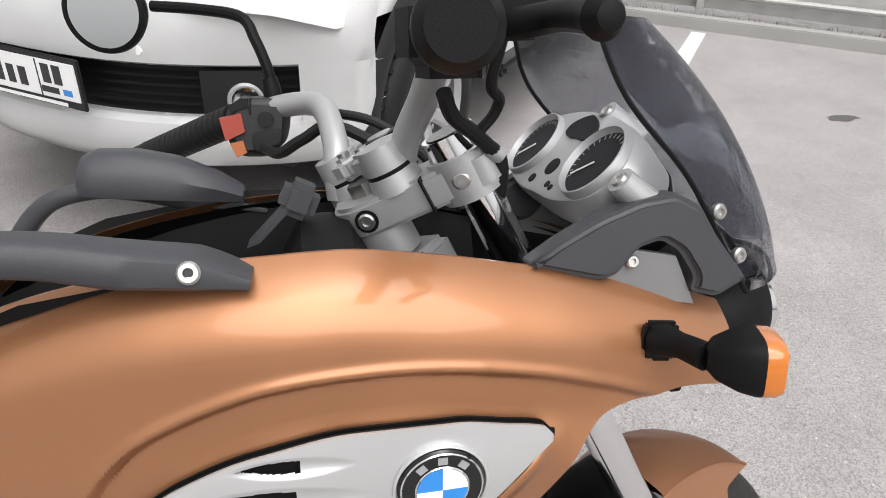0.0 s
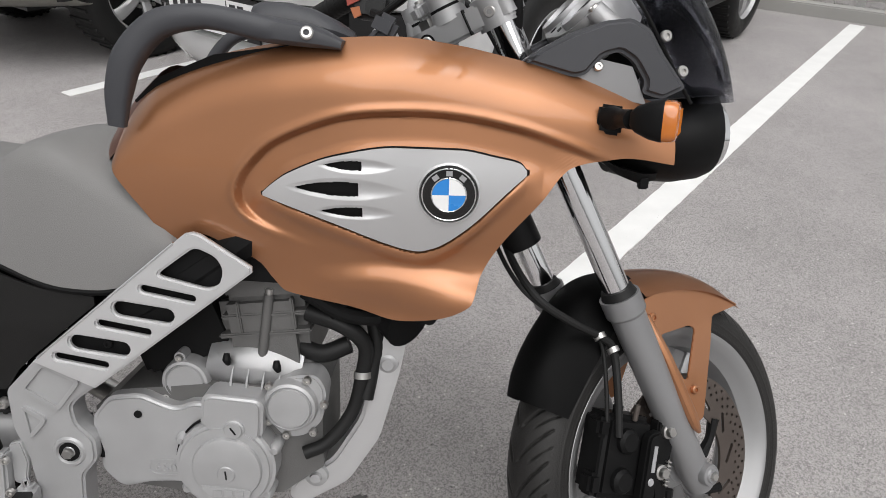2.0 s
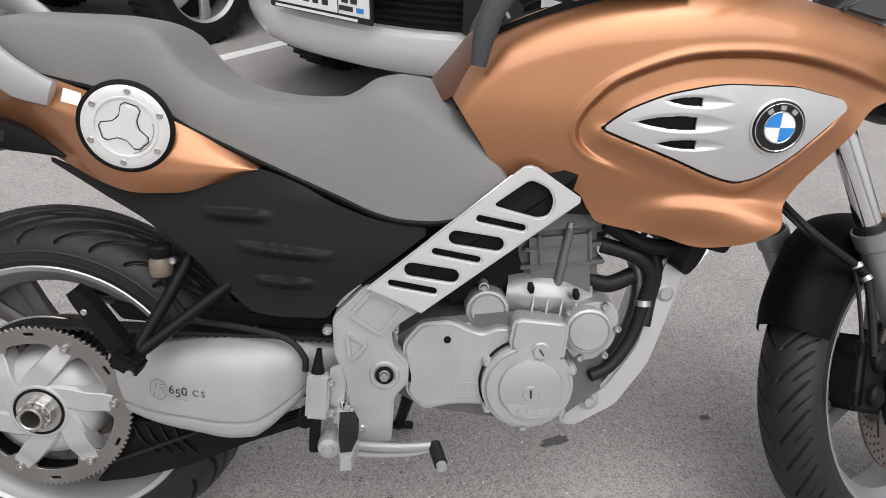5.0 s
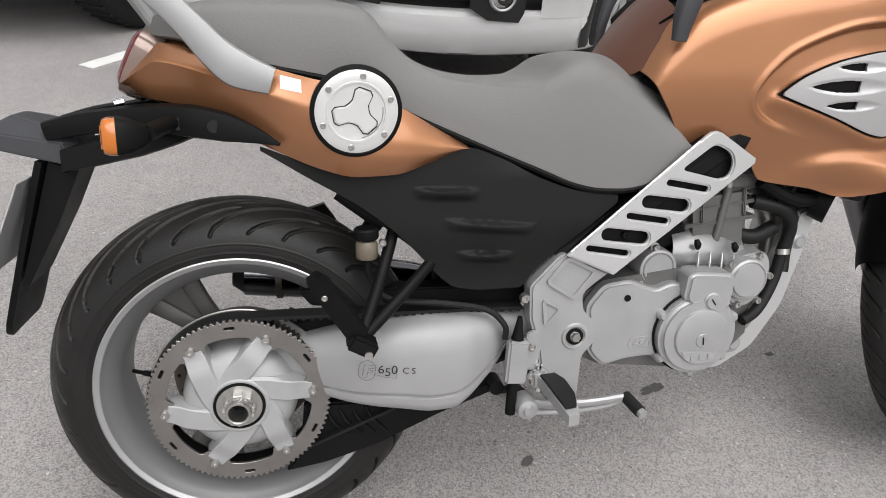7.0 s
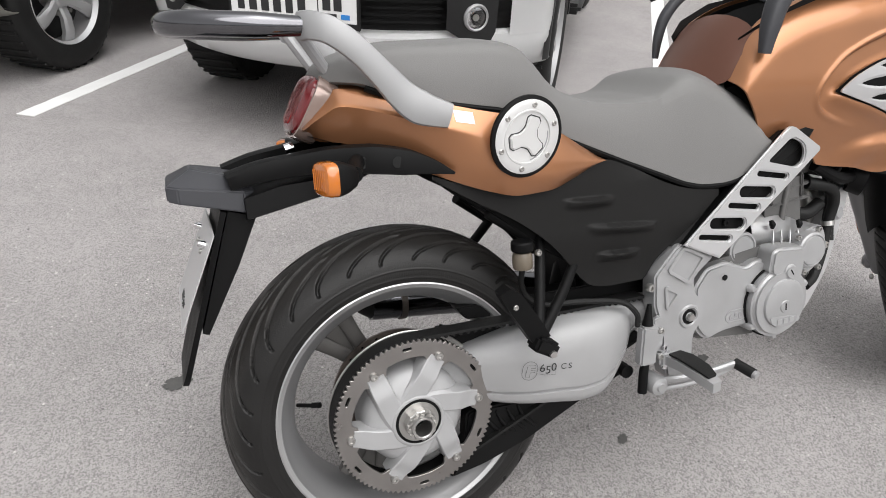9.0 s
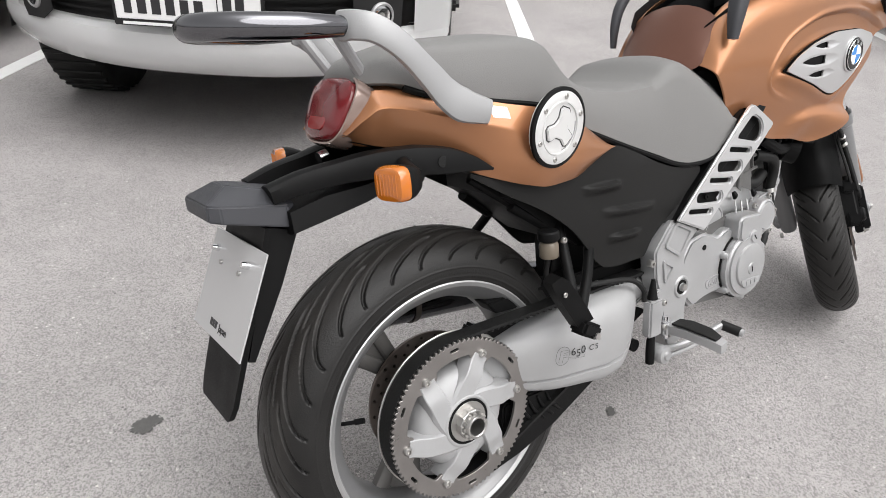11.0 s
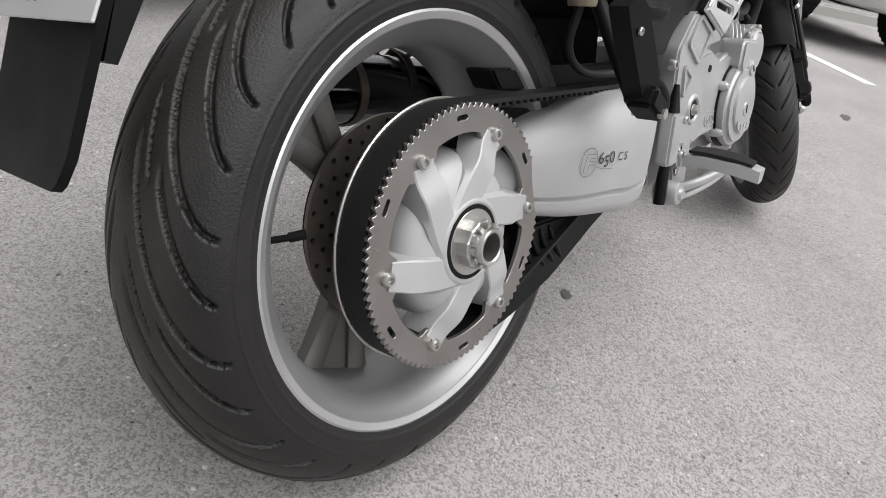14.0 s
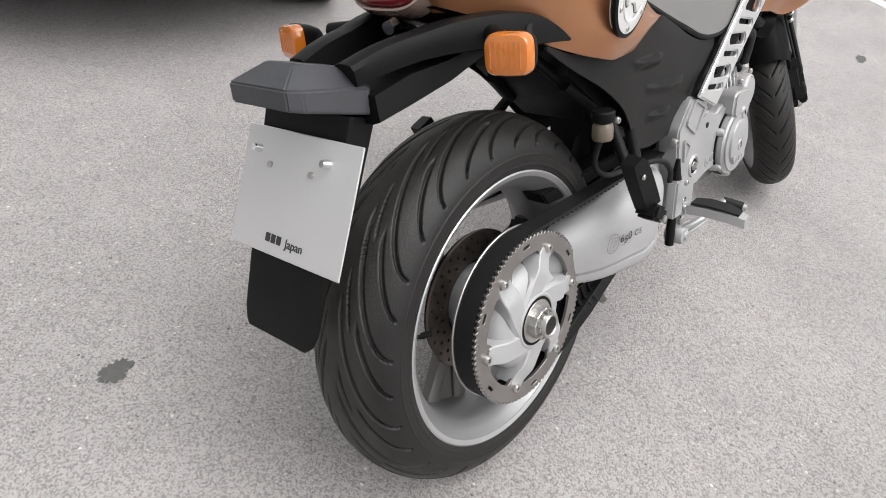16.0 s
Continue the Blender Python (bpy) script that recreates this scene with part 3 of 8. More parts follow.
part("brake_disc", drilled_disc(0.072, 0.120, -0.006, 0.005, RW, [(0.112, 24, 0.0032, 0), (0.1, 24, 0.0032, 0.5), (0.087, 24, 0.0032, 0)]), DISC, rear_wheel, "drilled steel rear brake disc")

# Added black ring that darkens the drilled holes from behind.
part("dark_disc_backing", lathe([(0.050, 0.004), (0.116, 0.002), (0.116, 0.006), (0.050, 0.010)], 64, RW, closed=True), BLACK, rear_wheel)

# toothed belt pulley
TEETH = 92
gear = []
for k in range(TEETH):
    for f, r in ((0.0, 0.1392), (0.14, 0.1408), (0.28, 0.1432), (0.42, 0.1436), (0.56, 0.1432), (0.70, 0.1408), (0.84, 0.1392)):
        a = 2 * math.pi * (k + f) / TEETH
        gear.append((r * math.cos(a), 0.312 + r * math.sin(a)))
BOLTS = [66.0, 5.5, -54.5, -114.5, -175.0, 125.5]
# the ring's inner edge: wide openings between six pads that carry the bolts
ring_in = []
for k in range(180):
    a = 2.0 * k
    d = min(abs((a - b + 180) % 360 - 180) for b in BOLTS)
    r = 0.1135 - 0.0125 * sm(13.0, 8.0, d)
    ring_in.append((r * math.cos(radians(a)), 0.312 + r * math.sin(radians(a))))
holes = [ring_in]
for k in range(6):
    a = radians(BOLTS[k] + 27)
    holes.append(slot((0.1295 * math.cos(a), 0.312 + 0.1295 * math.sin(a)), 0.017, 0.0052, BOLTS[k] + 117))
pulley = part("belt_pulley", plate(gear, -0.1175, -0.112, 0.0005, holes, 1), PULLEY, bike, "machined steel toothed belt pulley with slots and six bolts")
for b in BOLTS:
    a = radians(b)
    part("bolt", bolt((0.1165 * math.cos(a), -0.1178, 0.312 + 0.1165 * math.sin(a)), 0.0074, 0.0062), STEEL, pulley)
back_teeth = []
for k in range(TEETH):
    for f, r in ((0.0, 0.134), (0.25, 0.1375), (0.5, 0.1375), (0.75, 0.134)):
        a = 2 * math.pi * (k + f) / TEETH
        back_teeth.append((r * math.cos(a), 0.312 + r * math.sin(a)))
part("toothed_drum", plate(back_teeth, -0.112, -0.078, 0, [ellipse((0, 0.312), 0.121, 0.121, 64)]), BLACK, pulley)
part("rear_flange", lathe([(0.121, -0.078), (0.1440, -0.078), (0.1452, -0.0768), (0.1452, -0.0752), (0.121, -0.0752)], 96, RW, closed=True), STEEL, pulley)
# the cast carrier: a deep dome with six swept arms raised on it
DOME = [(0.030, -0.1240), (0.046, -0.1250), (0.060, -0.1235), (0.072, -0.1195), (0.0815, -0.1130), (0.0880, -0.1035), (0.0915, -0.091), (0.0930, -0.055), (0.05, -0.052), (0.03, -0.06)]
hubc = part("pulley_carrier", lathe(DOME, 84, RW), HUBSILVER, bike, "silver cast hub with six swept arms", 50)
for b in BOLTS:
    po = Vector((0.1125 * math.cos(radians(b)), 0.1125 * math.sin(radians(b))))
    pi_ = Vector((0.034 * math.cos(radians(b + 84)), 0.034 * math.sin(radians(b + 84))))
    d = (po - pi_).normalized()
    n = Vector((-d.y, d.x))
    rings = []
    for k in range(15):
        t = k / 14
        c = pi_.lerp(po, t)
        r = c.length
        hw = 0.0120 + 0.0052 * sm(0.0, 0.45, t) - 0.0022 * sm(0.75, 1.0, t)
        # flat on top as far as the shoulder, then down to the ring
        yc = -0.1285 + 0.0095 * sm(0.076, 0.106, r)
        side = 0.0045 + 0.020 * sm(0.055, 0.085, r)
        prof_ = [(-hw, 0.0014), (-hw * 0.90, 0.0), (hw * 0.90, 0.0), (hw, 0.0014), (hw + 0.0035, side), (hw + 0.0035, side + 0.006), (-hw - 0.0035, side + 0.006), (-hw - 0.0035, side)]
        rings.append([(c.x + n.x * u, yc + v, 0.312 + c.y + n.y * u) for u, v in prof_])
    part("arm", skin(rings), HUBSILVER, hubc, "", 22)
part("hub_collar", lathe([(0.0412, -0.118), (0.0412, -0.1292), (0.0428, -0.1304), (0.0455, -0.1298), (0.0490, -0.1268), (0.0500, -0.122)], 64, RW), HUBSILVER, hubc, "", 50)
part("washer", lathe([(0.0290, -0.1302), (0.0355, -0.1302), (0.0362, -0.1290)], 48, RW), STEEL, hubc)
part("seal_ring", lathe([(0.026, -0.1294), (0.0405, -0.1294), (0.0412, -0.122)], 48, RW), BLACK, hubc)
nut = []
for r, y in ((0.0305, -0.122), (0.0305, -0.1285), (0.0295, -0.1300), (0.0270, -0.1300), (0.0270, -0.1425), (0.0255, -0.1440), (0.0200, -0.1440), (0.0200, -0.130)):
    nut.append([(r * (1.0 if r > 0.029 or r < 0.022 or q % 2 else 0.93) * math.cos(2 * math.pi * q / 24), y, 0.312 + r * (1.0 if r > 0.029 or r < 0.022 or q % 2 else 0.93) * math.sin(2 * math.pi * q / 24)) for q in range(24)])
part("axle_nut", skin(nut, False), STEEL, hubc, "bright castellated axle nut", 25)
for k in range(12):
    a = 2 * math.pi * k / 12
    part("castle_tooth", box((0.0222 * math.cos(a), -0.1470, 0.312 + 0.0222 * math.sin(a)), (0.0050, 0.0075, 0.0068), 0.0009, (0, -math.degrees(a), 0)), STEEL, hubc)
part("axle_tube", lathe([(0.0150, -0.110), (0.0150, -0.1545), (0.0165, -0.1560), (0.0190, -0.1560), (0.0202, -0.1545), (0.0202, -0.13)], 40, RW), STEEL, hubc, "hollow steel axle end", 40)
part("axle_bore", lathe([(0.0, -0.118), (0.0150, -0.118)], 24, RW), BLACK, hubc)

# drive belt: round the pulley and forward to the engine
wrap = []
for k in range(41):
    a = radians(88 + 184 * k / 40)
    wrap.append((0.1378 * math.cos(a), 0.312 + 0.1378 * math.sin(a)))
run_top, run_low = (0.47, 0.438), (0.47, 0.362)
outer = [run_top] + wrap + [run_low]
bmb = bmesh.new()
rows = []
for i, (x, z) in enumerate(outer):
    nxt = outer[min(i + 1, len(outer) - 1)]
    prv = outer[max(i - 1, 0)]
    d = Vector((nxt[0] - prv[0], 0, nxt[1] - prv[1])).normalized()
    nrm = Vector((d.z, 0, -d.x))
    rows.append([bmb.verts.new(Vector((x, y, z)) + nrm * t) for y, t in ((-0.1112, 0), (-0.1112, 0.005), (-0.079, 0.005), (-0.079, 0))])
for p, q in zip(rows[:-1], rows[1:]):
    for k in range(4):
        bmb.faces.new((p[k], p[(k + 1) % 4], q[(k + 1) % 4], q[k]))
belt = part("drive_belt", bmb, RUBBER, bike, "black toothed rubber drive belt")
a0 = Vector((wrap[0][0], 0, wrap[0][1]))
b0 = Vector((run_top[0], 0, run_top[1]))
for k in range(34):
    p = a0.lerp(b0, (k + 0.5) / 34)
    ang = math.degrees(math.atan2(b0.z - a0.z, b0.x - a0.x))
    part("belt_tooth", box((p.x, -0.095, p.z - 0.0015), (0.0062, 0.030, 0.006), 0.001, (0, -ang, 0), 1), RUBBER, belt)

# swing arm
ARM = [(0.05, 0.395, 0.325, -0.080), (0.10, 0.405, 0.315, -0.104), (0.15, 0.415, 0.303, -0.131), (0.20, 0.424, 0.295, -0.148), (0.26, 0.437, 0.289, -0.160), (0.31, 0.440, 0.283, -0.165), (0.345, 0.440, 0.284, -0.163), (0.37, 0.440, 0.297, -0.158), (0.39, 0.438, 0.313, -0.150), (0.41, 0.436, 0.330, -0.139), (0.43, 0.433, 0.347, -0.124), (0.45, 0.428, 0.364, -0.106), (0.50, 0.425, 0.372, -0.095), (0.56, 0.42, 0.378, -0.09)]
A_TOP, A_BOT, A_OUT = (f1([(q[0], q[k]) for q in ARM]) for k in (1, 2, 3))
# the outer face from the top edge down: how far in from its fullest line, and at what part of the height
A_SIDE = [(0.048, 0.0), (0.032, 0.010), (0.020, 0.035), (0.010, 0.09), (0.004, 0.17), (0.0008, 0.26), (0.0, 0.34), (0.0010, 0.50), (0.0030, 0.66), (0.0052, 0.775), (0.0110, 0.790), (0.0112, 0.812), (0.0050, 0.828), (0.0062, 0.90), (0.0090, 0.955), (0.016, 1.0)]


def arm_ring(x):
    zt, zb, yo = A_TOP(x), A_BOT(x), A_OUT(x)
    k = min(1.0, (-0.07 - yo) / 0.05)
    return [(x, -0.070, zt)] + [(x, yo + d * max(0.1, k), zt - (zt - zb) * q) for d, q in A_SIDE] + [(x, -0.070, zb)]


def arm_y(x, z):
    """The outer face of the swing arm at a place on its side."""
    zt, zb = A_TOP(x), A_BOT(x)
    return A_OUT(x) + float(np.interp((zt - z) / (zt - zb), [q for d, q in A_SIDE], [d for d, q in A_SIDE]))


arm = part("swing_arm", skin([arm_ring(x) for x in np.linspace(0.05, 0.56, 86)]), ARMGREY, bike, "silver cast single-sided swing arm", 40)


def on_arm(ob, lift=0.0008):
    """Lays flat print onto the arm's curved face."""
    for v in ob.data.vertices:
        v.co.y = min(arm_y(v.co.x + e, v.co.z) for e in (-0.004, 0.0, 0.004)) - lift
    return ob


for ch, x, z in (("6", 0.2190, 0.3625), ("5", 0.2295, 0.3575), ("0", 0.2400, 0.3615)):
    on_arm(lettering(ch, 0.0212, side_plane(x, -0.155, z, -4), DARKMARK, arm, depth=0.0))
on_arm(lettering("CS", 0.0155, side_plane(0.2580, -0.158, 0.3620, -4), DARKMARK, arm, depth=0.0, spacing=1.4))


def outline(pts, w, y0, y1, closed=True):
    """A drawn line of even width on a side face."""
    p = [Vector(q) for q in pts]
    n = len(p)
    bm = bmesh.new()
    rows = []
    for i in range(n):
        a, b = p[i - 1] if closed or i else p[0], p[(i + 1) % n] if closed or i < n - 1 else p[-1]
        d = (b - a).normalized()
        s = Vector((-d.y, d.x)) * w / 2
        rows.append([bm.verts.new((q.x, y, q.y)) for q, y in ((p[i] + s, y0), (p[i] + s, y1), (p[i] - s, y1), (p[i] - s, y0))])
    for i in range(n if closed else n - 1):
        a, b = rows[i], rows[(i + 1) % n]
        for k in range(4):
            bm.faces.new((a[k], a[(k + 1) % 4], b[(k + 1) % 4], b[k]))
    return bm


em = join(outline(slot((-0.001, 0.0), 0.036, 0.026, 84, 12), 0.0008, 0.0, 0.0002), outline([(-0.0085, -0.0125), (-0.005, 0.0105), (0.0095, 0.0100), (0.009, 0.0050), (0.001, 0.0052), (0.0005, 0.0015), (0.008, 0.0012), (0.0075, -0.0035), (0.0, -0.0032), (-0.001, -0.0130)], 0.0008, 0.0, 0.0002), outline([(0.0125, -0.006), (0.026, -0.0095), (0.046, -0.0105), (0.046, 0.002), (0.040, 0.003)], 0.0006, 0.0, 0.0002, False))
em.transform(Matrix.Translation((0.2035, -0.1476, 0.3665)) @ pose(0, 0, 0, 0, 4, 0))
on_arm(part("emblem", em, GREYMARK2, arm))

# belt guard below the arm, with ribs
guard = plate(rounded([(0.10, 0.288), (0.20, 0.283), (0.35, 0.275), (0.43, 0.305), (0.44, 0.285), (0.33, 0.245), (0.22, 0.196), (0.13, 0.170), (0.06, 0.160), (0.09, 0.20)], 0.012), -0.100, -0.070, 0.004)
gp = part("belt_guard", guard, BLACK, bike, "black plastic lower belt guard with moulded ribs")
for k in range(4):
    x = 0.135 + 0.022 * k
    part("rib", tube([(x, -0.101, 0.275), (x + 0.012, -0.104, 0.25), (x + 0.038, -0.101, 0.222)], [0.002, 0.004, 0.002], 8), BLACK, gp)
part("belt_cover", plate(rounded([(0.10, 0.478), (0.30, 0.472), (0.47, 0.468), (0.52, 0.45), (0.52, 0.43), (0.3, 0.446), (0.2, 0.445), (0.12, 0.452)], 0.006), -0.072, -0.03, 0.003), BLACK, bike)

# folded pillion footrest
peg2 = part("pillion_footrest", skin([[(x - hx, -0.222, z), (x + hx, -0.229, z + 0.010), (x + hx, -0.205, z + 0.012), (x - hx, -0.200, z)] for x, z, hx in ((0.124, 0.548, 0.007), (0.134, 0.538, 0.013), (0.152, 0.510, 0.015), (0.174, 0.475, 0.015), (0.186, 0.455, 0.014))]), BLACK, bike, "black folded pillion footrest", 25)
part("footrest_hinge", box((0.192, -0.218, 0.447), (0.044, 0.036, 0.026), 0.005, (0, 30, 0)), BLACK, peg2)
part("screw", bolt((0.141, -0.2262, 0.524), 0.0045, 0.002), STEEL, peg2)
part("hinge_pin", cyl((0.200, -0.239, 0.436), (0.200, -0.20, 0.436), 0.006, 12), STEEL, peg2)
peg3 = part("pillion_footrest", skin([[(x - hx, 0.222, z), (x + hx, 0.229, z + 0.010), (x + hx, 0.205, z + 0.012), (x - hx, 0.200, z)] for x, z, hx in ((0.132, 0.545, 0.020), (0.150, 0.515, 0.022), (0.184, 0.455, 0.017))]), BLACK, bike, "black folded pillion footrest, far side", 25)

# rear sub-frame tubes and pillion mount
part("frame_tube", tube([(0.262, -0.085, 0.60), (0.228, -0.145, 0.52), (0.195, -0.198, 0.455)], 0.0095, 12), BLACK, bike)
part("frame_tube", tube([(0.345, -0.085, 0.555), (0.275, -0.145, 0.505), (0.198, -0.198, 0.450)], 0.0095, 12), BLACK, bike)
part("frame_tube", tube([(0.262, 0.085, 0.60), (0.228, 0.145, 0.52), (0.195, 0.198, 0.455)], 0.0095, 12), BLACK, bike)
part("frame_tube", cyl((0.17, -0.07, 0.640), (0.24, -0.085, 0.588), 0.011), BLACK, bike)
part("frame_tube", cyl((0.17, 0.07, 0.640), (0.24, 0.085, 0.588), 0.011), BLACK, bike)
part("frame_tube", tube([(0.10, -0.05, 0.70), (0.18, -0.06, 0.64), (0.30, -0.07, 0.55)], 0.009, 10), BLACK, bike)

# brake fluid pot
pot = part("fluid_reservoir", lathe([(0, -0.024), (0.022, -0.024), (0.024, -0.02), (0.024, 0.008), (0.02, 0.016), (0, 0.016)], 28), POT, bike, "yellowed rear brake fluid pot with a black cap")
pot.data.transform(Matrix.Translation((0.210, -0.118, 0.563)) @ pose(0, 0, 0, 90, 0, 0) @ Matrix.Diagonal((0.72, 0.72, 0.72, 1)))
cap = part("cap", lathe([(0, -0.012), (0.025, -0.012), (0.027, -0.008), (0.027, 0.008), (0.024, 0.012), (0, 0.012)], 28), BLACK, pot)
cap.data.transform(Matrix.Translation((0.210, -0.118, 0.586)) @ pose(0, 0, 0, 90, 0, 0) @ Matrix.Diagonal((0.72, 0.72, 0.72, 1)))
part("screw", bolt((0.234, -0.130, 0.573), 0.006, 0.005), STEEL, pot)
part("hose", tube([(0.210, -0.118, 0.555), (0.218, -0.10, 0.50), (0.25, -0.105, 0.468), (0.33, -0.12, 0.462), (0.40, -0.135, 0.452), (0.43, -0.142, 0.425), (0.432, -0.142, 0.40)], 0.0052, 10), RUBBER, bike, "black rubber brake hose")

# rear caliper and silencer parts seen through the wheel
part("rear_caliper", box((0.10, -0.045, 0.402), (0.075, 0.04, 0.045), 0.006, (0, 30, 0)), BLACK, bike)
part("caliper_bracket", plate(rounded([(0.02, 0.40), (0.12, 0.43), (0.25, 0.42), (0.25, 0.39), (0.13, 0.38), (0.05, 0.34)], 0.01), -0.07, -0.05, 0.002), BLACK, bike)
ex = part("silencer", tube([(0.40, 0.13, 0.39), (0.20, 0.135, 0.425), (0.0, 0.14, 0.447)], [0.040, 0.046, 0.046], 24), SMOKECHROME, bike, "glossy black silencer on the far side")
part("end_cap", cyl((0.002, 0.14, 0.447), (-0.022, 0.141, 0.450), 0.043, 24, 0.03, 0.004), BLACK, ex)
for x in (0.06, 0.15):
    part("silencer_clamp", lathe([(0.046, -0.006), (0.0485, -0.006), (0.0485, 0.006), (0.046, 0.006)], 32, closed=True, m=Matrix.Translation((x, 0.1385, 0.4405)) @ pose(0, 0, 0, 0, 7, 90)), RUSTY, ex)
    part("clamp_screw", cyl((x, 0.10, 0.482), (x, 0.135, 0.492), 0.006, 10), STEEL, ex)

# ---- tank shells, seat, tail ----
T_TOP = f1([(0.649, 0.834), (0.672, 0.878), (0.700, 0.911), (0.729, 0.934), (0.822, 0.967), (0.90, 0.981), (0.958, 0.987), (1.032, 0.990), (1.106, 0.982), (1.181, 0.967), (1.256, 0.951), (1.34, 0.927), (1.390, 0.908)])
T_BOT = f1([(0.649, 0.828), (0.690, 0.768), (0.732, 0.711), (0.77, 0.728), (0.802, 0.714), (0.847, 0.689), (0.862, 0.666), (0.880, 0.646), (0.967, 0.631), (1.033, 0.615), (1.074, 0.621), (1.135, 0.650), (1.150, 0.690), (1.175, 0.735), (1.22, 0.792), (1.258, 0.836), (1.284, 0.844), (1.328, 0.850), (1.390, 0.842)])
T_WID = f1([(0.64, 0.132), (0.70, 0.140), (0.80, 0.150), (0.90, 0.163), (1.0, 0.172), (1.10, 0.173), (1.20, 0.166), (1.30, 0.152), (1.39, 0.138)])
RIDGE = np.array([(p.x, p.y) for p in curve([(q[0], q[1], 0) for q in ((1.330, 0.838), (1.290, 0.852), (1.245, 0.868), (1.187, 0.886), (1.111, 0.900), (1.036, 0.902), (0.961, 0.893), (0.885, 0.863), (0.848, 0.832), (0.829, 0.803), (0.826, 0.783), (0.834, 0.765), (0.855, 0.748), (0.895, 0.731), (0.95, 0.712))], 30)])
P_UP = f1([(0.864, 0.794), (0.880, 0.808), (0.901, 0.822), (0.962, 0.846), (1.038, 0.8585), (1.114, 0.858), (1.160, 0.850), (1.190, 0.843), (1.200, 0.833)])
P_LO = f1([(0.864, 0.792), (0.885, 0.784), (0.965, 0.755), (1.029, 0.730), (1.050, 0.724), (1.065, 0.722), (1.085, 0.727), (1.122, 0.752), (1.182, 0.812), (1.200, 0.829)])


def tank_y(x, z):
    """The side of the bodywork: round at the top, full in the middle, drawn in below, with a swept ridge round the vent panel."""
    w = T_WID(x)
    top = T_TOP(x)
    k = max(0.0, (z - (top - 0.075)) / 0.075)
    y = w - (0.045 * k ** 2.6 if k > 0 else 0)
    y -= 0.05 * sm(0.84, 0.62, z) ** 1.3 * (1 - 0.6 * sm(0.98, 1.12, x) * sm(0.72, 0.64, z))
    if x > 0.79 and z > 0.69:
        q = RIDGE - (x, z)
        k = int(np.argmin((q * q).sum(1)))
        k0 = min(max(k, 1), len(RIDGE) - 2)
        tx, tz = RIDGE[k0 + 1] - RIDGE[k0 - 1]
        ln = math.hypot(tx, tz)
        d = ((x - RIDGE[k0][0]) * -tz + (z - RIDGE[k0][1]) * tx) / ln  # positive on the panel's side
        along_ = k / (len(RIDGE) - 1)
        body = sm(0.0, 0.16, along_) * sm(1.0, 0.74, along_)
        drop = 0.011 * sm(-0.001, 0.009, d) * sm(0.085, 0.030, d)
        lip = 0.0028 * math.exp(-((d + 0.003) / 0.005) ** 2)
        y += body * (lip - drop)
    # a rim that stands up round the panel's lower edge
    if 0.84 < x < 1.22:
        e = P_LO(x) - z
        y += 0.007 * math.exp(-((e - 0.010) / 0.013) ** 2) * sm(0.84, 0.87, x) * sm(1.23, 1.17, x)
    # crease that runs along the lower flank
    cr = z - (0.658 + 0.02 * math.sin(max(0, min(1, (x - 0.90) / 0.25)) * math.pi) * 0.9)
    if 0.88 < x < 1.16:
        a = sm(0.90, 1.0, x)
        y += a * 0.014 * sm(0.028, -0.002, cr) * sm(-0.06, -0.005, cr)
    return -y


def in_lens(x, z, c, a, b, cut=9):
    """Inside a pointed oval, blunt at its front end."""
    u = (x - c[0]) / a
    return abs(u) < 1 and abs(z - c[1] - 0.0) < b * (1 - u * u) and u < cut


VENTS = [((0.988, 0.8345), 0.042, 0.0062, 0.10), ((0.972, 0.8045), 0.064, 0.0095, 0.18), ((0.985, 0.7745), 0.045, 0.0066, 0.12)]


def panel_y(x, z):
    y = tank_base(x, z) - 0.002
    for c, a, b, cut in VENTS:
        u = (x - c[0]) / (a * 1.25)
        if abs(u) < 1:
            h = b * 1.5 * (1 - u * u) + 1e-6
            v = (z - c[1]) / h
            if abs(v) < 1:
                y += 0.0032 * (1 - v * v) ** 1.2 * sm(1.0, 0.3, abs(u))
    return y


def tank_base(x, z):
    w = T_WID(x)
    return -(w + 0.002 - 0.05 * sm(0.84, 0.62, z) ** 1.3 + 0.003)


def shell_y(x, z):
    """The fairing with the sunken seat of the vent panel."""
    y = tank_y(x, z)
    if 0.855 < x < 1.21:
        e = min(z - P_LO(x) + 0.0032, P_UP(x) + 0.0032 - z, (x - 0.8615) * 0.8, (1.2035 - x) * 0.8)
        if e > 0:
            y = y + (max(y, tank_base(x, z) + 0.011) - y) * sm(0, 0.002, e)
    return y


shell = sheet(0.649, 1.390, T_BOT, T_TOP, shell_y, 400, 190, 0.004)
shell_far = mirrored(sheet(0.649, 1.390, T_BOT, T_TOP, tank_y, 120, 60, 0.004))
shell_r = part("side_fairing", shell, COPPER, bike, "copper-orange painted side fairing with a swept ridge", 30)
part("side_fairing", shell_far, COPPER, bike, "copper-orange painted side fairing, far side", 30)


def vent_open(x, z):
    for c, a, b, cut in VENTS:
        u = (x - c[0]) / a
        if -1 < u < cut * 1.6 and abs(z - c[1]) < b * (1 - u * u) ** 0.9:
            return False
    return True


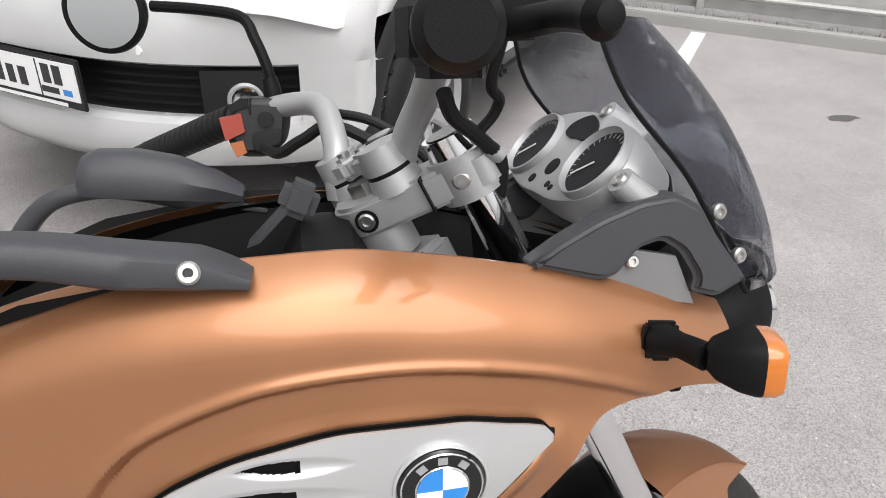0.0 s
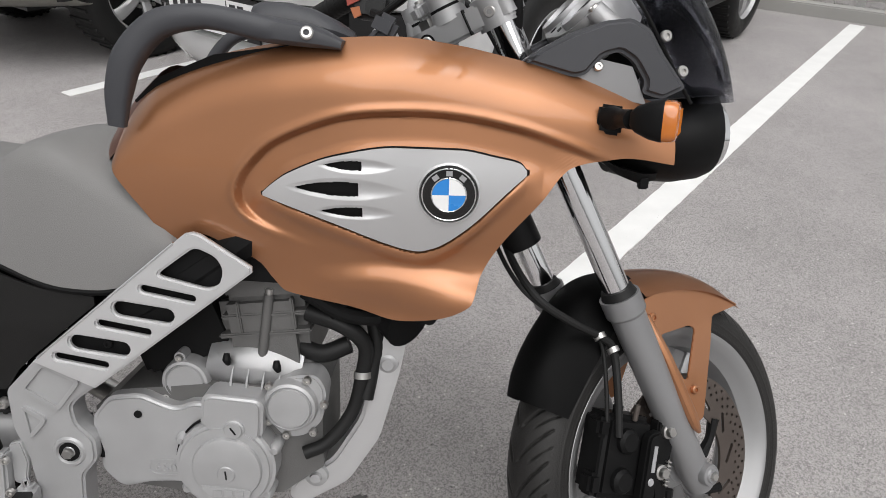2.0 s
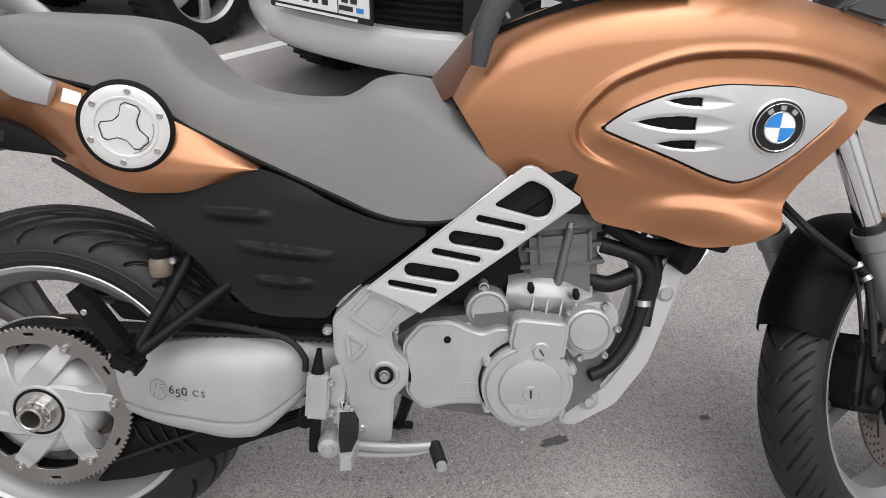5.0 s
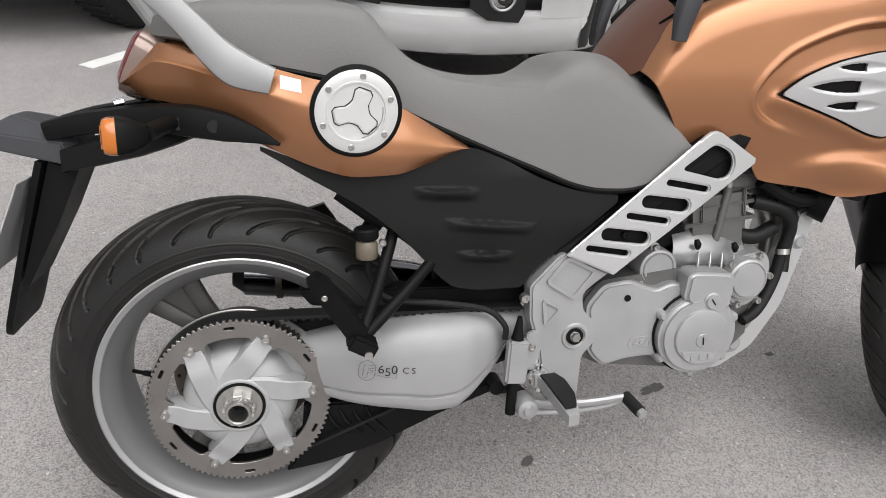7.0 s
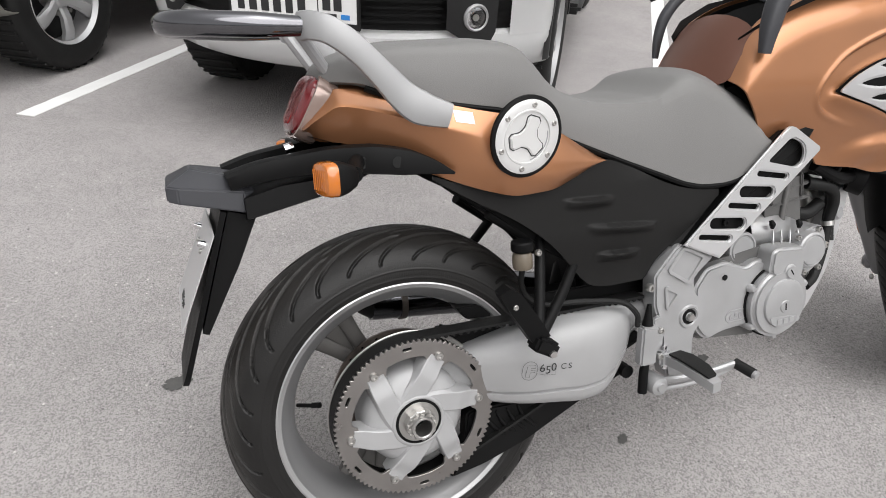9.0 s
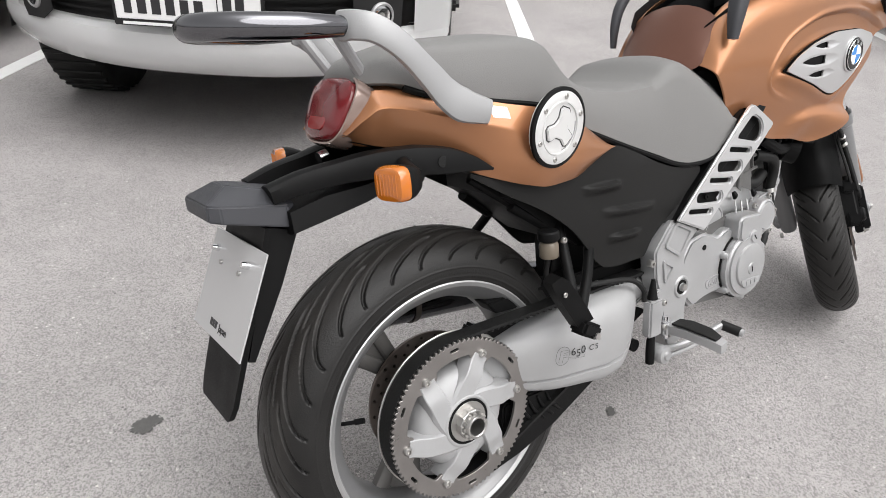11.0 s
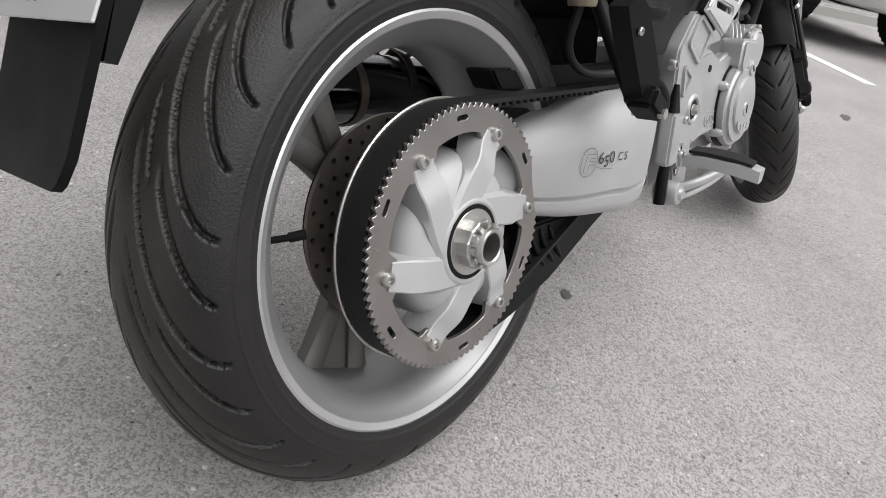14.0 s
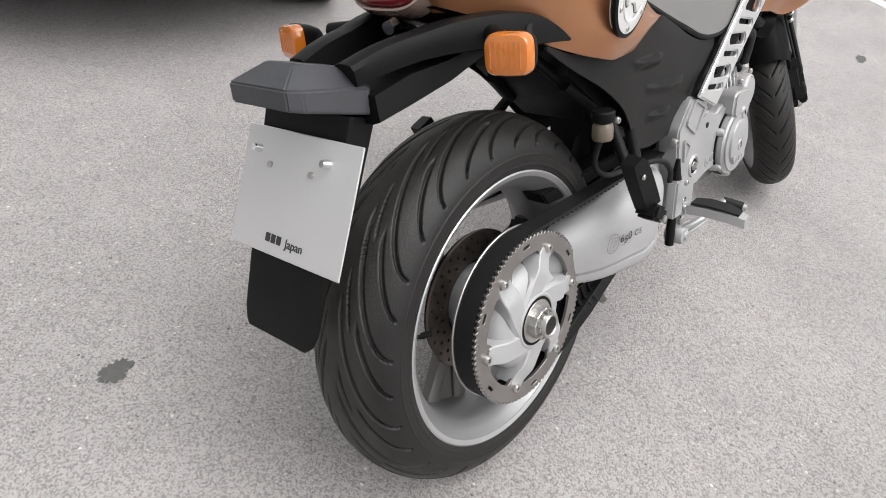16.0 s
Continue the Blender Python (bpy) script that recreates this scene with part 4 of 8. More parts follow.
panel = sheet(0.866, 1.199, P_LO, P_UP, panel_y, 230, 96, 0.003, vent_open)
vent_panel = part("vent_panel", panel, SILVER, shell_r, "silver painted vent panel with three slots", 40)
# Black bead and sheet stand for the shade in the panel's gap.
gap_line = [(x, P_UP(x)) for x in np.linspace(0.866, 1.199, 40)] + [(x, P_LO(x)) for x in np.linspace(1.199, 0.866, 40)][1:-1]
part("gap_shade_bead", tube([(x, tank_base(x, z) + 0.0012, z) for x, z in gap_line + gap_line[:1]], 0.0008, 6, smooth=False), BLACK, shell_r)
part("panel_gap", sheet(0.862, 1.203, lambda x: P_LO(x) - 0.0016, lambda x: P_UP(x) + 0.0016, lambda x, z: tank_base(x, z) + 0.0055, 60, 24, 0.002), BLACK, shell_r)
# round badge: black ring, four quarters, with bars for the letters
BC = Vector((1.103, -0.1805, 0.8035))
BM = Matrix.Translation(BC) @ pose(0, 0, 0, 6, 0, 1.0)
rim = lathe([(0.0365, 0.006), (0.0395, 0.0045), (0.0395, 0.001), (0.0372, 0.0), (0.0365, 0.001)], 48, closed=True)
rim.transform(BM)
badge = part("round_badge", lathe([(0, -0.0035), (0.02, -0.0033), (0.0345, -0.002), (0.036, 0.0), (0.036, 0.006), (0, 0.006)], 56, m=BM), GLOSSBLACK, vent_panel, "round black, blue and white badge")
part("badge_rim", rim, SILVER, vent_panel)
part("badge_line", lathe([(0.0325, -0.0026), (0.0333, -0.0032), (0.0341, -0.0022)], 56, m=BM), CHROME, vent_panel)
part("badge_line", lathe([(0.0208, -0.0036), (0.0216, -0.0042), (0.0224, -0.0034)], 56, m=BM), CHROME, vent_panel)
for q in range(4):
    bm = bmesh.new()
    vs = [bm.verts.new((0, -0.0040, 0))] + [bm.verts.new((0.0208 * math.cos(math.pi / 2 * (q + i / 8)), -0.0038, 0.0208 * math.sin(math.pi / 2 * (q + i / 8)))) for i in range(9)]
    bm.faces.new(vs)
    bm.transform(BM)
    part("quarter", bm, WHITE if q in (0, 2) else BLUE, vent_panel)
for a in (128, 90, 52):
    b = box((0, 0, 0), (0.0078, 0.001, 0.0062), 0)
    b.transform(BM @ Matrix.Translation((0.0273 * math.cos(radians(a)), -0.0030, 0.0273 * math.sin(radians(a)))) @ pose(0, 0, 0, 0, 90 - a, 0))
    part("plain_bar", b, GREYMARK, vent_panel)

part("shell_lining", mirrored(sheet(0.70, 1.372, lambda x: T_BOT(x) + 0.02, lambda x: T_TOP(x) - 0.008, lambda x, z: tank_y(x, z) + 0.012, 60, 20, 0.003)), BLACK, bike)
part("shell_lining", sheet(0.70, 1.372, lambda x: T_BOT(x) + 0.03, lambda x: T_TOP(x) - 0.010, lambda x, z: tank_y(x, z) + 0.014, 60, 20, 0.003), BLACK, bike)
# black well between the shells, with its rear cover
def well_ring(x, w, zt, zb):
    return [(x, -w, zt), (x, -w * 0.8, zb), (x, 0, zb - 0.01), (x, w * 0.85, zb), (x, w + 0.006, zt + 0.008)]


part("storage_well", skin([well_ring(x, w, zt, zb) for x, w, zt, zb in ((0.68, 0.09, 0.90, 0.875), (0.72, 0.112, 0.93, 0.85), (0.80, 0.122, 0.962, 0.83), (0.95, 0.128, 0.984, 0.82), (1.05, 0.128, 0.984, 0.84), (1.10, 0.125, 0.972, 0.88), (1.2, 0.12, 0.955, 0.90))], False, False), BLACK, bike, "black plastic storage well between the side fairings")
part("rear_cover", skin([[(x, w * math.sin(a), zb + (zt - zb) * math.cos(a)) for a in np.linspace(-1.5, 1.5, 13)] for x, w, zb, zt in ((0.615, 0.060, 0.80, 0.845), (0.645, 0.100, 0.82, 0.880), (0.675, 0.115, 0.845, 0.918), (0.705, 0.120, 0.875, 0.945))], False, False), BROWN, bike, "brown-copper centre cover behind the tank")
part("inner_body", skin([[(x, -w, zt), (x, -w, zb), (x, w, zb), (x, w, zt)] for x, w, zt, zb in ((0.62, 0.08, 0.80, 0.68), (0.75, 0.11, 0.84, 0.66), (0.9, 0.11, 0.82, 0.655), (1.08, 0.10, 0.80, 0.66), (1.12, 0.07, 0.80, 0.70))]), BLACK, bike)

# grip rails along the upper edges
def rail(sy):
    line = [(0.683, 0.150, 0.872), (0.690, 0.151, 0.915), (0.706, 0.150, 0.958), (0.742, 0.146, 0.995), (0.79, 0.143, 1.006), (0.83, 0.140, 1.003), (0.88, 0.138, 0.993), (0.93, 0.138, 0.987), (0.968, 0.139, 0.977)]
    size = [(0.008, 0.011), (0.014, 0.016), (0.018, 0.018), (0.020, 0.017), (0.022, 0.015), (0.023, 0.015), (0.025, 0.016), (0.026, 0.014), (0.022, 0.006)]
    thin = 1.0 if sy > 0 else 0.60  # the far rail is the slimmer one
    rings = []
    dense = curve([(p[0], p[1], p[2] - 0.020 * (1 - thin)) for p in line], 5)
    m = len(dense)
    for k, p in enumerate(dense):
        u = k / (m - 1) * (len(size) - 1)
        hy = float(np.interp(u, range(len(size)), [s[0] for s in size])) * thin
        hz = float(np.interp(u, range(len(size)), [s[1] for s in size])) * thin
        t = (dense[min(k + 1, m - 1)] - dense[max(k - 1, 0)]).normalized()
        n = Vector((-t.z, 0, t.x))
        ring = []
        for q in range(14):
            a = 2 * math.pi * q / 14
            ca, sa = math.cos(a), math.sin(a)
            o = n * (hz * math.copysign(abs(sa) ** 0.6, sa))
            ring.append((p.x + o.x, -sy * (p.y + hy * math.copysign(abs(ca) ** 0.6, ca) + 0.0), p.z + o.z))
        rings.append(ring)
    return skin(rings)


for sy in (1, -1):
    r = part("grip_rail", rail(sy), CHARCOAL, bike, "charcoal plastic grip rail screwed to the tank edge", 40)
    part("screw", bolt((0.9277, -sy * 0.1615, 0.990), 0.0085, 0.004, (0, -sy, 0.30)), STEEL, r)
part("rail_block", skin([[(x, y0, zb), (x, y0 - 0.004, (zb + zt) / 2), (x, y0 + 0.006, zt - 0.005), (x, y0 + 0.014, zt), (x, y1 - 0.014, zt + 0.002), (x, y1 - 0.005, zt - 0.004), (x, y1, (zb + zt) / 2), (x, y1, zb)] for x, y0, y1, zb, zt in ((0.783, 0.104, 0.146, 1.002, 1.030), (0.787, 0.101, 0.149, 1.000, 1.037), (0.80, 0.100, 0.150, 0.998, 1.042), (0.84, 0.100, 0.150, 0.994, 1.041), (0.88, 0.102, 0.150, 0.990, 1.032), (0.92, 0.106, 0.148, 0.986, 1.014), (0.945, 0.110, 0.146, 0.984, 0.998))]), CHARCOAL, bike, "", 45)

# seat
S_TOP = f1([(-0.095, 0.884), (-0.082, 0.899), (-0.055, 0.909), (-0.02, 0.914), (0.03, 0.919), (0.143, 0.919), (0.20, 0.914), (0.222, 0.906), (0.244, 0.884), (0.265, 0.859), (0.295, 0.836), (0.33, 0.822), (0.366, 0.814), (0.42, 0.809), (0.474, 0.811), (0.50, 0.820), (0.537, 0.840), (0.56, 0.842), (0.59, 0.829), (0.62, 0.809), (0.665, 0.776), (0.713, 0.742), (0.735, 0.715)])
S_BOT = f1([(-0.095, 0.878), (-0.04, 0.872), (0.005, 0.855), (0.061, 0.842), (0.133, 0.828), (0.209, 0.812), (0.268, 0.776), (0.363, 0.732), (0.43, 0.703), (0.49, 0.678), (0.54, 0.657), (0.58, 0.648), (0.62, 0.646), (0.653, 0.650), (0.70, 0.676), (0.725, 0.694), (0.735, 0.708)])
S_WID = f1([(-0.095, 0.050), (-0.06, 0.076), (-0.02, 0.092), (0.05, 0.106), (0.143, 0.116), (0.22, 0.122), (0.30, 0.120), (0.42, 0.124), (0.50, 0.130), (0.58, 0.136), (0.66, 0.137), (0.735, 0.132)])
S_CRN = f1([(-0.065, 0.006), (0.0, 0.012), (0.20, 0.010), (0.30, 0.006), (0.45, 0.004), (0.55, 0.010), (0.62, 0.04), (0.735, 0.10)])


def seat_ring(x):
    zt, zb, w, cr = S_TOP(x), S_BOT(x), S_WID(x), S_CRN(x)
    h = zt - zb
    ring = []
    for t in np.linspace(-1, 1, 29):
        a = abs(t)
        if a < 0.55:
            u = a / 0.55
            y, z = w * 0.90 * u, zt + cr * (1 - u ** 2) - 0.1 * h * max(0, u - 0.7) ** 1.5
        else:
            u = (a - 0.55) / 0.45
            y = w * (0.90 + 0.10 * math.sin(min(1, u * 1.3) * math.pi / 2))
            z = zt - 0.017 * h - (h * 0.983) * u ** 1.15
        ring.append((x, math.copysign(y, t) if t else 0.0, z))
    ring += [(x, w * 0.8, zb - 0.004), (x, -w * 0.8, zb - 0.004)]
    return ring


part("seat", skin([seat_ring(x) for x in np.linspace(-0.095, 0.735, 94)]), SEAT, bike, "grey vinyl stepped seat", 50)
seam = [(x, -(S_WID(x) * 1.0 - 0.006), S_BOT(x) - 0.004) for x in np.linspace(-0.03, 0.70, 24)]
part("seat_edge", tube(seam, 0.0065, 8, 2), BLACK, bike)
part("seat_edge", tube([(x, -y, z) for x, y, z in seam], 0.0065, 8, 2), BLACK, bike)

# tail
TL_TOP = f1([(-0.128, 0.812), (-0.10, 0.846), (-0.072, 0.866), (0.025, 0.848), (0.132, 0.821), (0.20, 0.805), (0.268, 0.776), (0.32, 0.745), (0.368, 0.717)])
TL_BOT = f1([(-0.128, 0.805), (-0.10, 0.788), (-0.076, 0.785), (0.012, 0.748), (0.083, 0.715), (0.15, 0.690), (0.20, 0.679), (0.25, 0.680), (0.30, 0.692), (0.368, 0.715)])
TL_WID = f1([(-0.128, 0.078), (-0.08, 0.092), (0.0, 0.112), (0.10, 0.142), (0.18, 0.158), (0.25, 0.156), (0.32, 0.144), (0.368, 0.132)])


def tail_y(x, z):
    t = (z - TL_BOT(x)) / max(1e-4, TL_TOP(x) - TL_BOT(x))
    w = TL_WID(x)
    rear = sm(0.17, 0.06, x)
    soft = 0.022 * max(0, t - 0.45) ** 1.6 * 2 + 0.03 * max(0, 0.3 - t) ** 1.5 * 3
    crisp = 0.085 * max(0, t - 0.70) + 0.040 * max(0, 0.70 - t)
    return -(w - soft * (1 - rear) - crisp * rear)


tail = sheet(-0.128, 0.368, TL_BOT, TL_TOP, tail_y, 90, 26, 0.004)
tail_far = mirrored(tail)
tail_r = part("tail_fairing", tail, COPPER, bike, "copper-orange tail fairing with the fuel cap", 40)
part("tail_fairing", tail_far, COPPER, bike, "copper-orange tail fairing, far side", 40)
part("tail_deck", skin([[(x, -w, z), (x, -w * 0.6, z + 0.012), (x, 0, z + 0.016), (x, w * 0.6, z + 0.012), (x, w, z)] for x, w, z in ((-0.078, 0.060, 0.858), (-0.05, 0.070, 0.862), (0.02, 0.086, 0.846))], False, False), COPPER, bike)
part("tail_underside", skin([[(x, -w, z), (x, 0, z - 0.01), (x, w, z)] for x, w, z in ((-0.12, 0.07, 0.80), (-0.05, 0.09, 0.775), (0.05, 0.11, 0.735), (0.15, 0.12, 0.70), (0.30, 0.11, 0.69))], False, False), BLACK, bike)
part("sticker", sheet(0.095, 0.124, lambda x: 0.806 - 0.2 * (x - 0.095), lambda x: 0.824 - 0.22 * (x - 0.095), lambda x, z: tail_y(x, z) - 0.0006, 4, 4, 0.0004), WHITE, tail_r, "small white sticker")

# fuel cap
FC = Vector((0.198, -0.1675, 0.776))
FM = Matrix.Translation(FC) @ pose(0, 0, 0, 8, 0, 6)
seal = part("fuel_cap_seal", lathe([(0.056, 0.012), (0.0648, 0.004), (0.0648, -0.001), (0.060, -0.003), (0.056, 0.0)], 64, m=FM), BLACK, tail_r)
fcap = part("fuel_cap", lathe([(0, -0.002), (0.040, -0.002), (0.0405, -0.0045), (0.043, -0.0045), (0.0435, -0.003), (0.057, -0.003), (0.060, -0.001), (0.060, 0.01), (0, 0.01)], 72, m=FM), CAPSILVER, tail_r, "round silver fuel filler cap with six screws")
star = []
for k in range(3):
    for a, r in ((-24, 0.030), (-14, 0.033), (14, 0.033), (24, 0.030), (38, 0.018), (60, 0.016), (82, 0.018)):
        b = radians(a + 120 * k + 70)
        star.append((r * math.cos(b), r * math.sin(b)))
st = plate(star, -0.0055, 0.0, 0.0015)
st.transform(FM)
part("cap_grip", st, CAPSILVER, fcap)
ln = outline(star, 0.0016, -0.0028, -0.001)
ln.transform(FM @ Matrix.Diagonal((1.06, 1, 1.06, 1)))
part("grip_groove", ln, DARKMARK, fcap)
arc = outline([(0.037 * math.cos(radians(a)), 0.037 * math.sin(radians(a))) for a in range(-80, 15, 6)], 0.0014, -0.003, -0.001, False)
arc.transform(FM)
part("cap_print", arc, GREYMARK, fcap)
for k in range(6):
    a = radians(20 + 60 * k)
    part("screw", bolt(FM @ Vector((0.0505 * math.cos(a), -0.003, 0.0505 * math.sin(a))), 0.0045, 0.002, FM.to_3x3() @ Vector((0, -1, 0))), STEEL, fcap)

# black side panel with three raised ribs
K_TOP = f1([(0.06, 0.722), (0.13, 0.697), (0.198, 0.688), (0.28, 0.697), (0.362, 0.717), (0.42, 0.698), (0.488, 0.664), (0.55, 0.643), (0.616, 0.634)])
K_BOT = f1([(0.06, 0.716), (0.13, 0.672), (0.198, 0.632), (0.255, 0.587), (0.30, 0.538), (0.33, 0.503), (0.352, 0.487), (0.40, 0.480), (0.46, 0.480), (0.487, 0.513), (0.55, 0.567), (0.616, 0.622)])


def side_y(x, z):
    y = 0.131 - 0.02 * sm(0.30, 0.06, x) - 0.014 * sm(0.60, 0.49, z)
    y -= 0.010 * sm(0.665, 0.72, z) * sm(0.36, 0.46, x)
    for cx, cz, a, dz in ((0.335, 0.648, 0.050, -0.05), (0.405, 0.592, 0.073, -0.10), (0.400, 0.541, 0.045, -0.05)):
        u = (x - cx) / a
        if abs(u) < 1:
            d = z - (cz + dz * (x - cx))
            h = (1 - u * u) ** 0.8
            y += 0.013 * h * sm(0.009, 0.003, d) * sm(-0.015, 0.001, d)
    return -y


kp = sheet(0.06, 0.616, K_BOT, K_TOP, side_y, 130, 90, 0.004)
kpf = mirrored(kp)
part("side_panel", kp, GREYPLASTIC, bike, "black plastic side panel with three raised ribs", 40)
part("side_panel", kpf, GREYPLASTIC, bike, "black plastic side panel, far side", 40)
part("airbox", skin([[(x, -w, zt), (x, -w, zb), (x, w, zb), (x, w, zt)] for x, w, zt, zb in ((0.15, 0.09, 0.70, 0.66), (0.30, 0.10, 0.70, 0.54), (0.45, 0.10, 0.70, 0.50), (0.58, 0.10, 0.66, 0.59), (0.70, 0.09, 0.70, 0.62))]), BLACK, bike)

# grab handles
def grab(sy):
    line = [(-0.115, 0.075, 0.958), (-0.105, 0.100, 0.957), (-0.083, 0.118, 0.949), (-0.051, 0.126, 0.924), (-0.015, 0.128, 0.885), (0.013, 0.129, 0.853), (0.04, 0.132, 0.832), (0.085, 0.135, 0.816)]
    d = curve(line, 5)
    m = len(d)
    rings = []
    for k, p in enumerate(d):
        u = k / (m - 1)
        t = (d[min(k + 1, m - 1)] - d[max(k - 1, 0)]).normalized()
        n = Vector((0, 1, 0)).cross(t).normalized()
        b = t.cross(n)
        hw, hh = float(np.interp(u, [0, 0.5, 0.85, 1], [0.021, 0.019, 0.026, 0.019])), float(np.interp(u, [0, 0.5, 1], [0.009, 0.009, 0.008]))
        ring = []
        for q in range(12):
            a = 2 * math.pi * q / 12
            ca, sa = math.cos(a), math.sin(a)
            o = n * (hw * math.copysign(abs(ca) ** 0.7, ca)) + b * (hh * math.copysign(abs(sa) ** 0.7, sa))
            ring.append((p.x + o.x, -sy * (p.y + o.y), p.z + o.z))
        rings.append(ring)
    return skin(rings)


for sy in (1, -1):
    part("grab_handle", grab(sy), HANDLE, bike, "grey cast grab handle beside the pillion seat", 45)
part("grab_bar", tube([(-0.112, -0.085, 0.957), (-0.18, -0.083, 0.962), (-0.262, -0.055, 0.969), (-0.296, 0.005, 0.972), (-0.262, 0.065, 0.969), (-0.18, 0.090, 0.962), (-0.112, 0.090, 0.957)], [0.014, 0.018, 0.0185, 0.0185, 0.0185, 0.018, 0.014], 18, 6), SMOKECHROME, bike, "dark glossy bar between the grab handles")
part("carrier_stay", tube([(-0.075, -0.05, 0.885), (-0.10, -0.055, 0.925), (-0.118, -0.06, 0.955)], 0.009, 10), HANDLE, bike)
part("carrier_stay", tube([(-0.075, 0.05, 0.885), (-0.10, 0.055, 0.925), (-0.118, 0.06, 0.955)], 0.009, 10), HANDLE, bike)

# tail light
TM = Matrix.Translation((-0.113, -0.002, 0.842)) @ pose(0, 0, 0, 0, 29, 0) @ pose(0, 0, 0, 0, 0, -90)


def squarish(a, b, y, n=44, e=0.62):
    """One ring of a rounded square, wider at its top."""
    out = []
    for t in np.linspace(0, 2 * math.pi, n, endpoint=False):
        c, s_ = math.cos(t), math.sin(t)
        z = b * math.copysign(abs(s_) ** e, s_)
        out.append((a * math.copysign(abs(c) ** e, c) * (1 + 0.10 * z / b), y, z))
    return out


tl = skin([squarish(0.064 * k, 0.049 * k, y) for k, y in ((1.0, 0.014), (1.0, 0.0), (0.97, -0.006), (0.86, -0.011), (0.55, -0.015), (0.05, -0.016))])
tl.transform(TM)
tail_light = part("tail_light", tl, RED, bike, "dark red round-cornered tail light")
rim_ = skin([squarish(0.064 + d, 0.049 + d, y) for d, y in ((0.0005, 0.0), (0.003, -0.003), (0.0055, -0.002), (0.007, 0.010), (0.004, 0.030))], False)
rim_.transform(TM)
part("tail_light_rim", rim_, CLEARRIM, tail_light, "pale clear rim")
refl = skin([squarish(0.030 * k, 0.012 * k, y) for k, y in ((1.0, -0.010), (0.9, -0.0152), (0.05, -0.0163))])
refl.transform(TM @ Matrix.Translation((0.0, 0.0, -0.026)))
part("reflector", refl, REDBRIGHT, tail_light, "brighter red reflector")
for i in range(6):
    for j in range(4):
        b = box((-0.055 + 0.0055 * i, -0.0095 - 0.0006 * i, 0.006 + 0.008 * j), (0.0036, 0.0022, 0.005), 0.0008, None, 1)
        b.transform(TM)
        part("lens_prism", b, REDBRIGHT, tail_light)
part("seat_lock", cyl((-0.138, -0.02, 0.780), (-0.152, -0.022, 0.777), 0.0085, 20, None, 0.001), CHROME, bike)

# rear arms that carry the plate
for sy in (1, -1):
    line = [(0.090, 0.128, 0.727, 0.002, 0.003), (0.055, 0.124, 0.741, 0.012, 0.006), (0.015, 0.115, 0.752, 0.021, 0.012), (-0.035, 0.100, 0.760, 0.024, 0.018), (-0.09, 0.078, 0.762, 0.022, 0.019), (-0.15, 0.060, 0.758, 0.0175, 0.018), (-0.20, 0.050, 0.752, 0.0165, 0.017), (-0.245, 0.042, 0.742, 0.014, 0.016)]
    mid = curve([p[:3] for p in line], 5)
    rings = []
    for k, p in enumerate(mid):
        u = k / (len(mid) - 1) * (len(line) - 1)
        hh = float(np.interp(u, range(len(line)), [q[3] for q in line]))
        hw = float(np.interp(u, range(len(line)), [q[4] for q in line]))
        t = (mid[min(k + 1, len(mid) - 1)] - mid[max(k - 1, 0)]).normalized()
        n = Vector((-t.z, 0, t.x))
        n = n if n.z > 0 else -n
        ring = []
        for a, b in ((1, 0.35), (0.86, 0.80), (0.45, 1.0), (-0.45, 1.0), (-0.9, 0.9), (-1, 0.6), (-1, -0.9), (0.8, -0.9), (1, -0.4)):
            o = n * (hh * a)
            ring.append((p.x + o.x, -sy * (p.y + hw * b), p.z + o.z))
        rings.append(ring)
    arm_part = part("plate_arm", skin(rings), BLACK, bike, "black plastic arm of the number plate carrier", 28)
    for x, y, z in ((-0.050, 0.112, 0.757), (0.0, 0.124, 0.754)):
        part("screw_hole", cyl((x, -sy * (y - 0.008), z), (x, -sy * (y + 0.0015), z), 0.0085, 16, 0.009), GLOSSBLACK, arm_part)
lower = skin([[(x, -w, zt), (x, -w - 0.004, zb + 0.004), (x, -w + 0.008, zb), (x, w - 0.008, zb), (x, w + 0.004, zb + 0.004), (x, w, zt)] for x, w, zt, zb in ((-0.02, 0.086, 0.750, 0.738), (-0.06, 0.082, 0.742, 0.722), (-0.11, 0.078, 0.734, 0.706), (-0.17, 0.072, 0.730, 0.693), (-0.225, 0.064, 0.716, 0.681))])
part("mudguard_plate", lower, BLACK, bike, "black plastic mudguard under the tail", 30)
low_o = [(-0.205, 0.050), (-0.222, 0.065), (-0.315, 0.065), (-0.331, 0.055), (-0.331, -0.055), (-0.315, -0.065), (-0.222, -0.065), (-0.205, -0.050)]
top_o = [(-0.215, 0.034), (-0.236, 0.045), (-0.282, 0.034), (-0.294, 0.026), (-0.294, -0.026), (-0.282, -0.034), (-0.236, -0.045), (-0.215, -0.034)]
head = skin([[(x, y, 0.692 - 0.27 * (x + 0.22)) for x, y in low_o], [(x, y, 0.724 - 0.19 * (x + 0.22)) for x, y in low_o], [(x, y, 0.749 - 0.26 * (x + 0.236)) for x, y in top_o]])
bmesh.ops.bevel(head, geom=list(head.edges), offset=0.0022, segments=2, affect="EDGES")
head.transform(Matrix.Translation((-0.002, 0.008, 0.0)) @ Matrix.Diagonal((1, 0.95, 1, 1)))
part("plate_lamp_housing", head, CHARCOAL, bike, "dark grey plastic lamp housing above the plate", 25)
PM = Matrix.Translation((-0.262, 0.008, 0.700)) @ pose(0, 0, 0, 0, 18.9, 0)
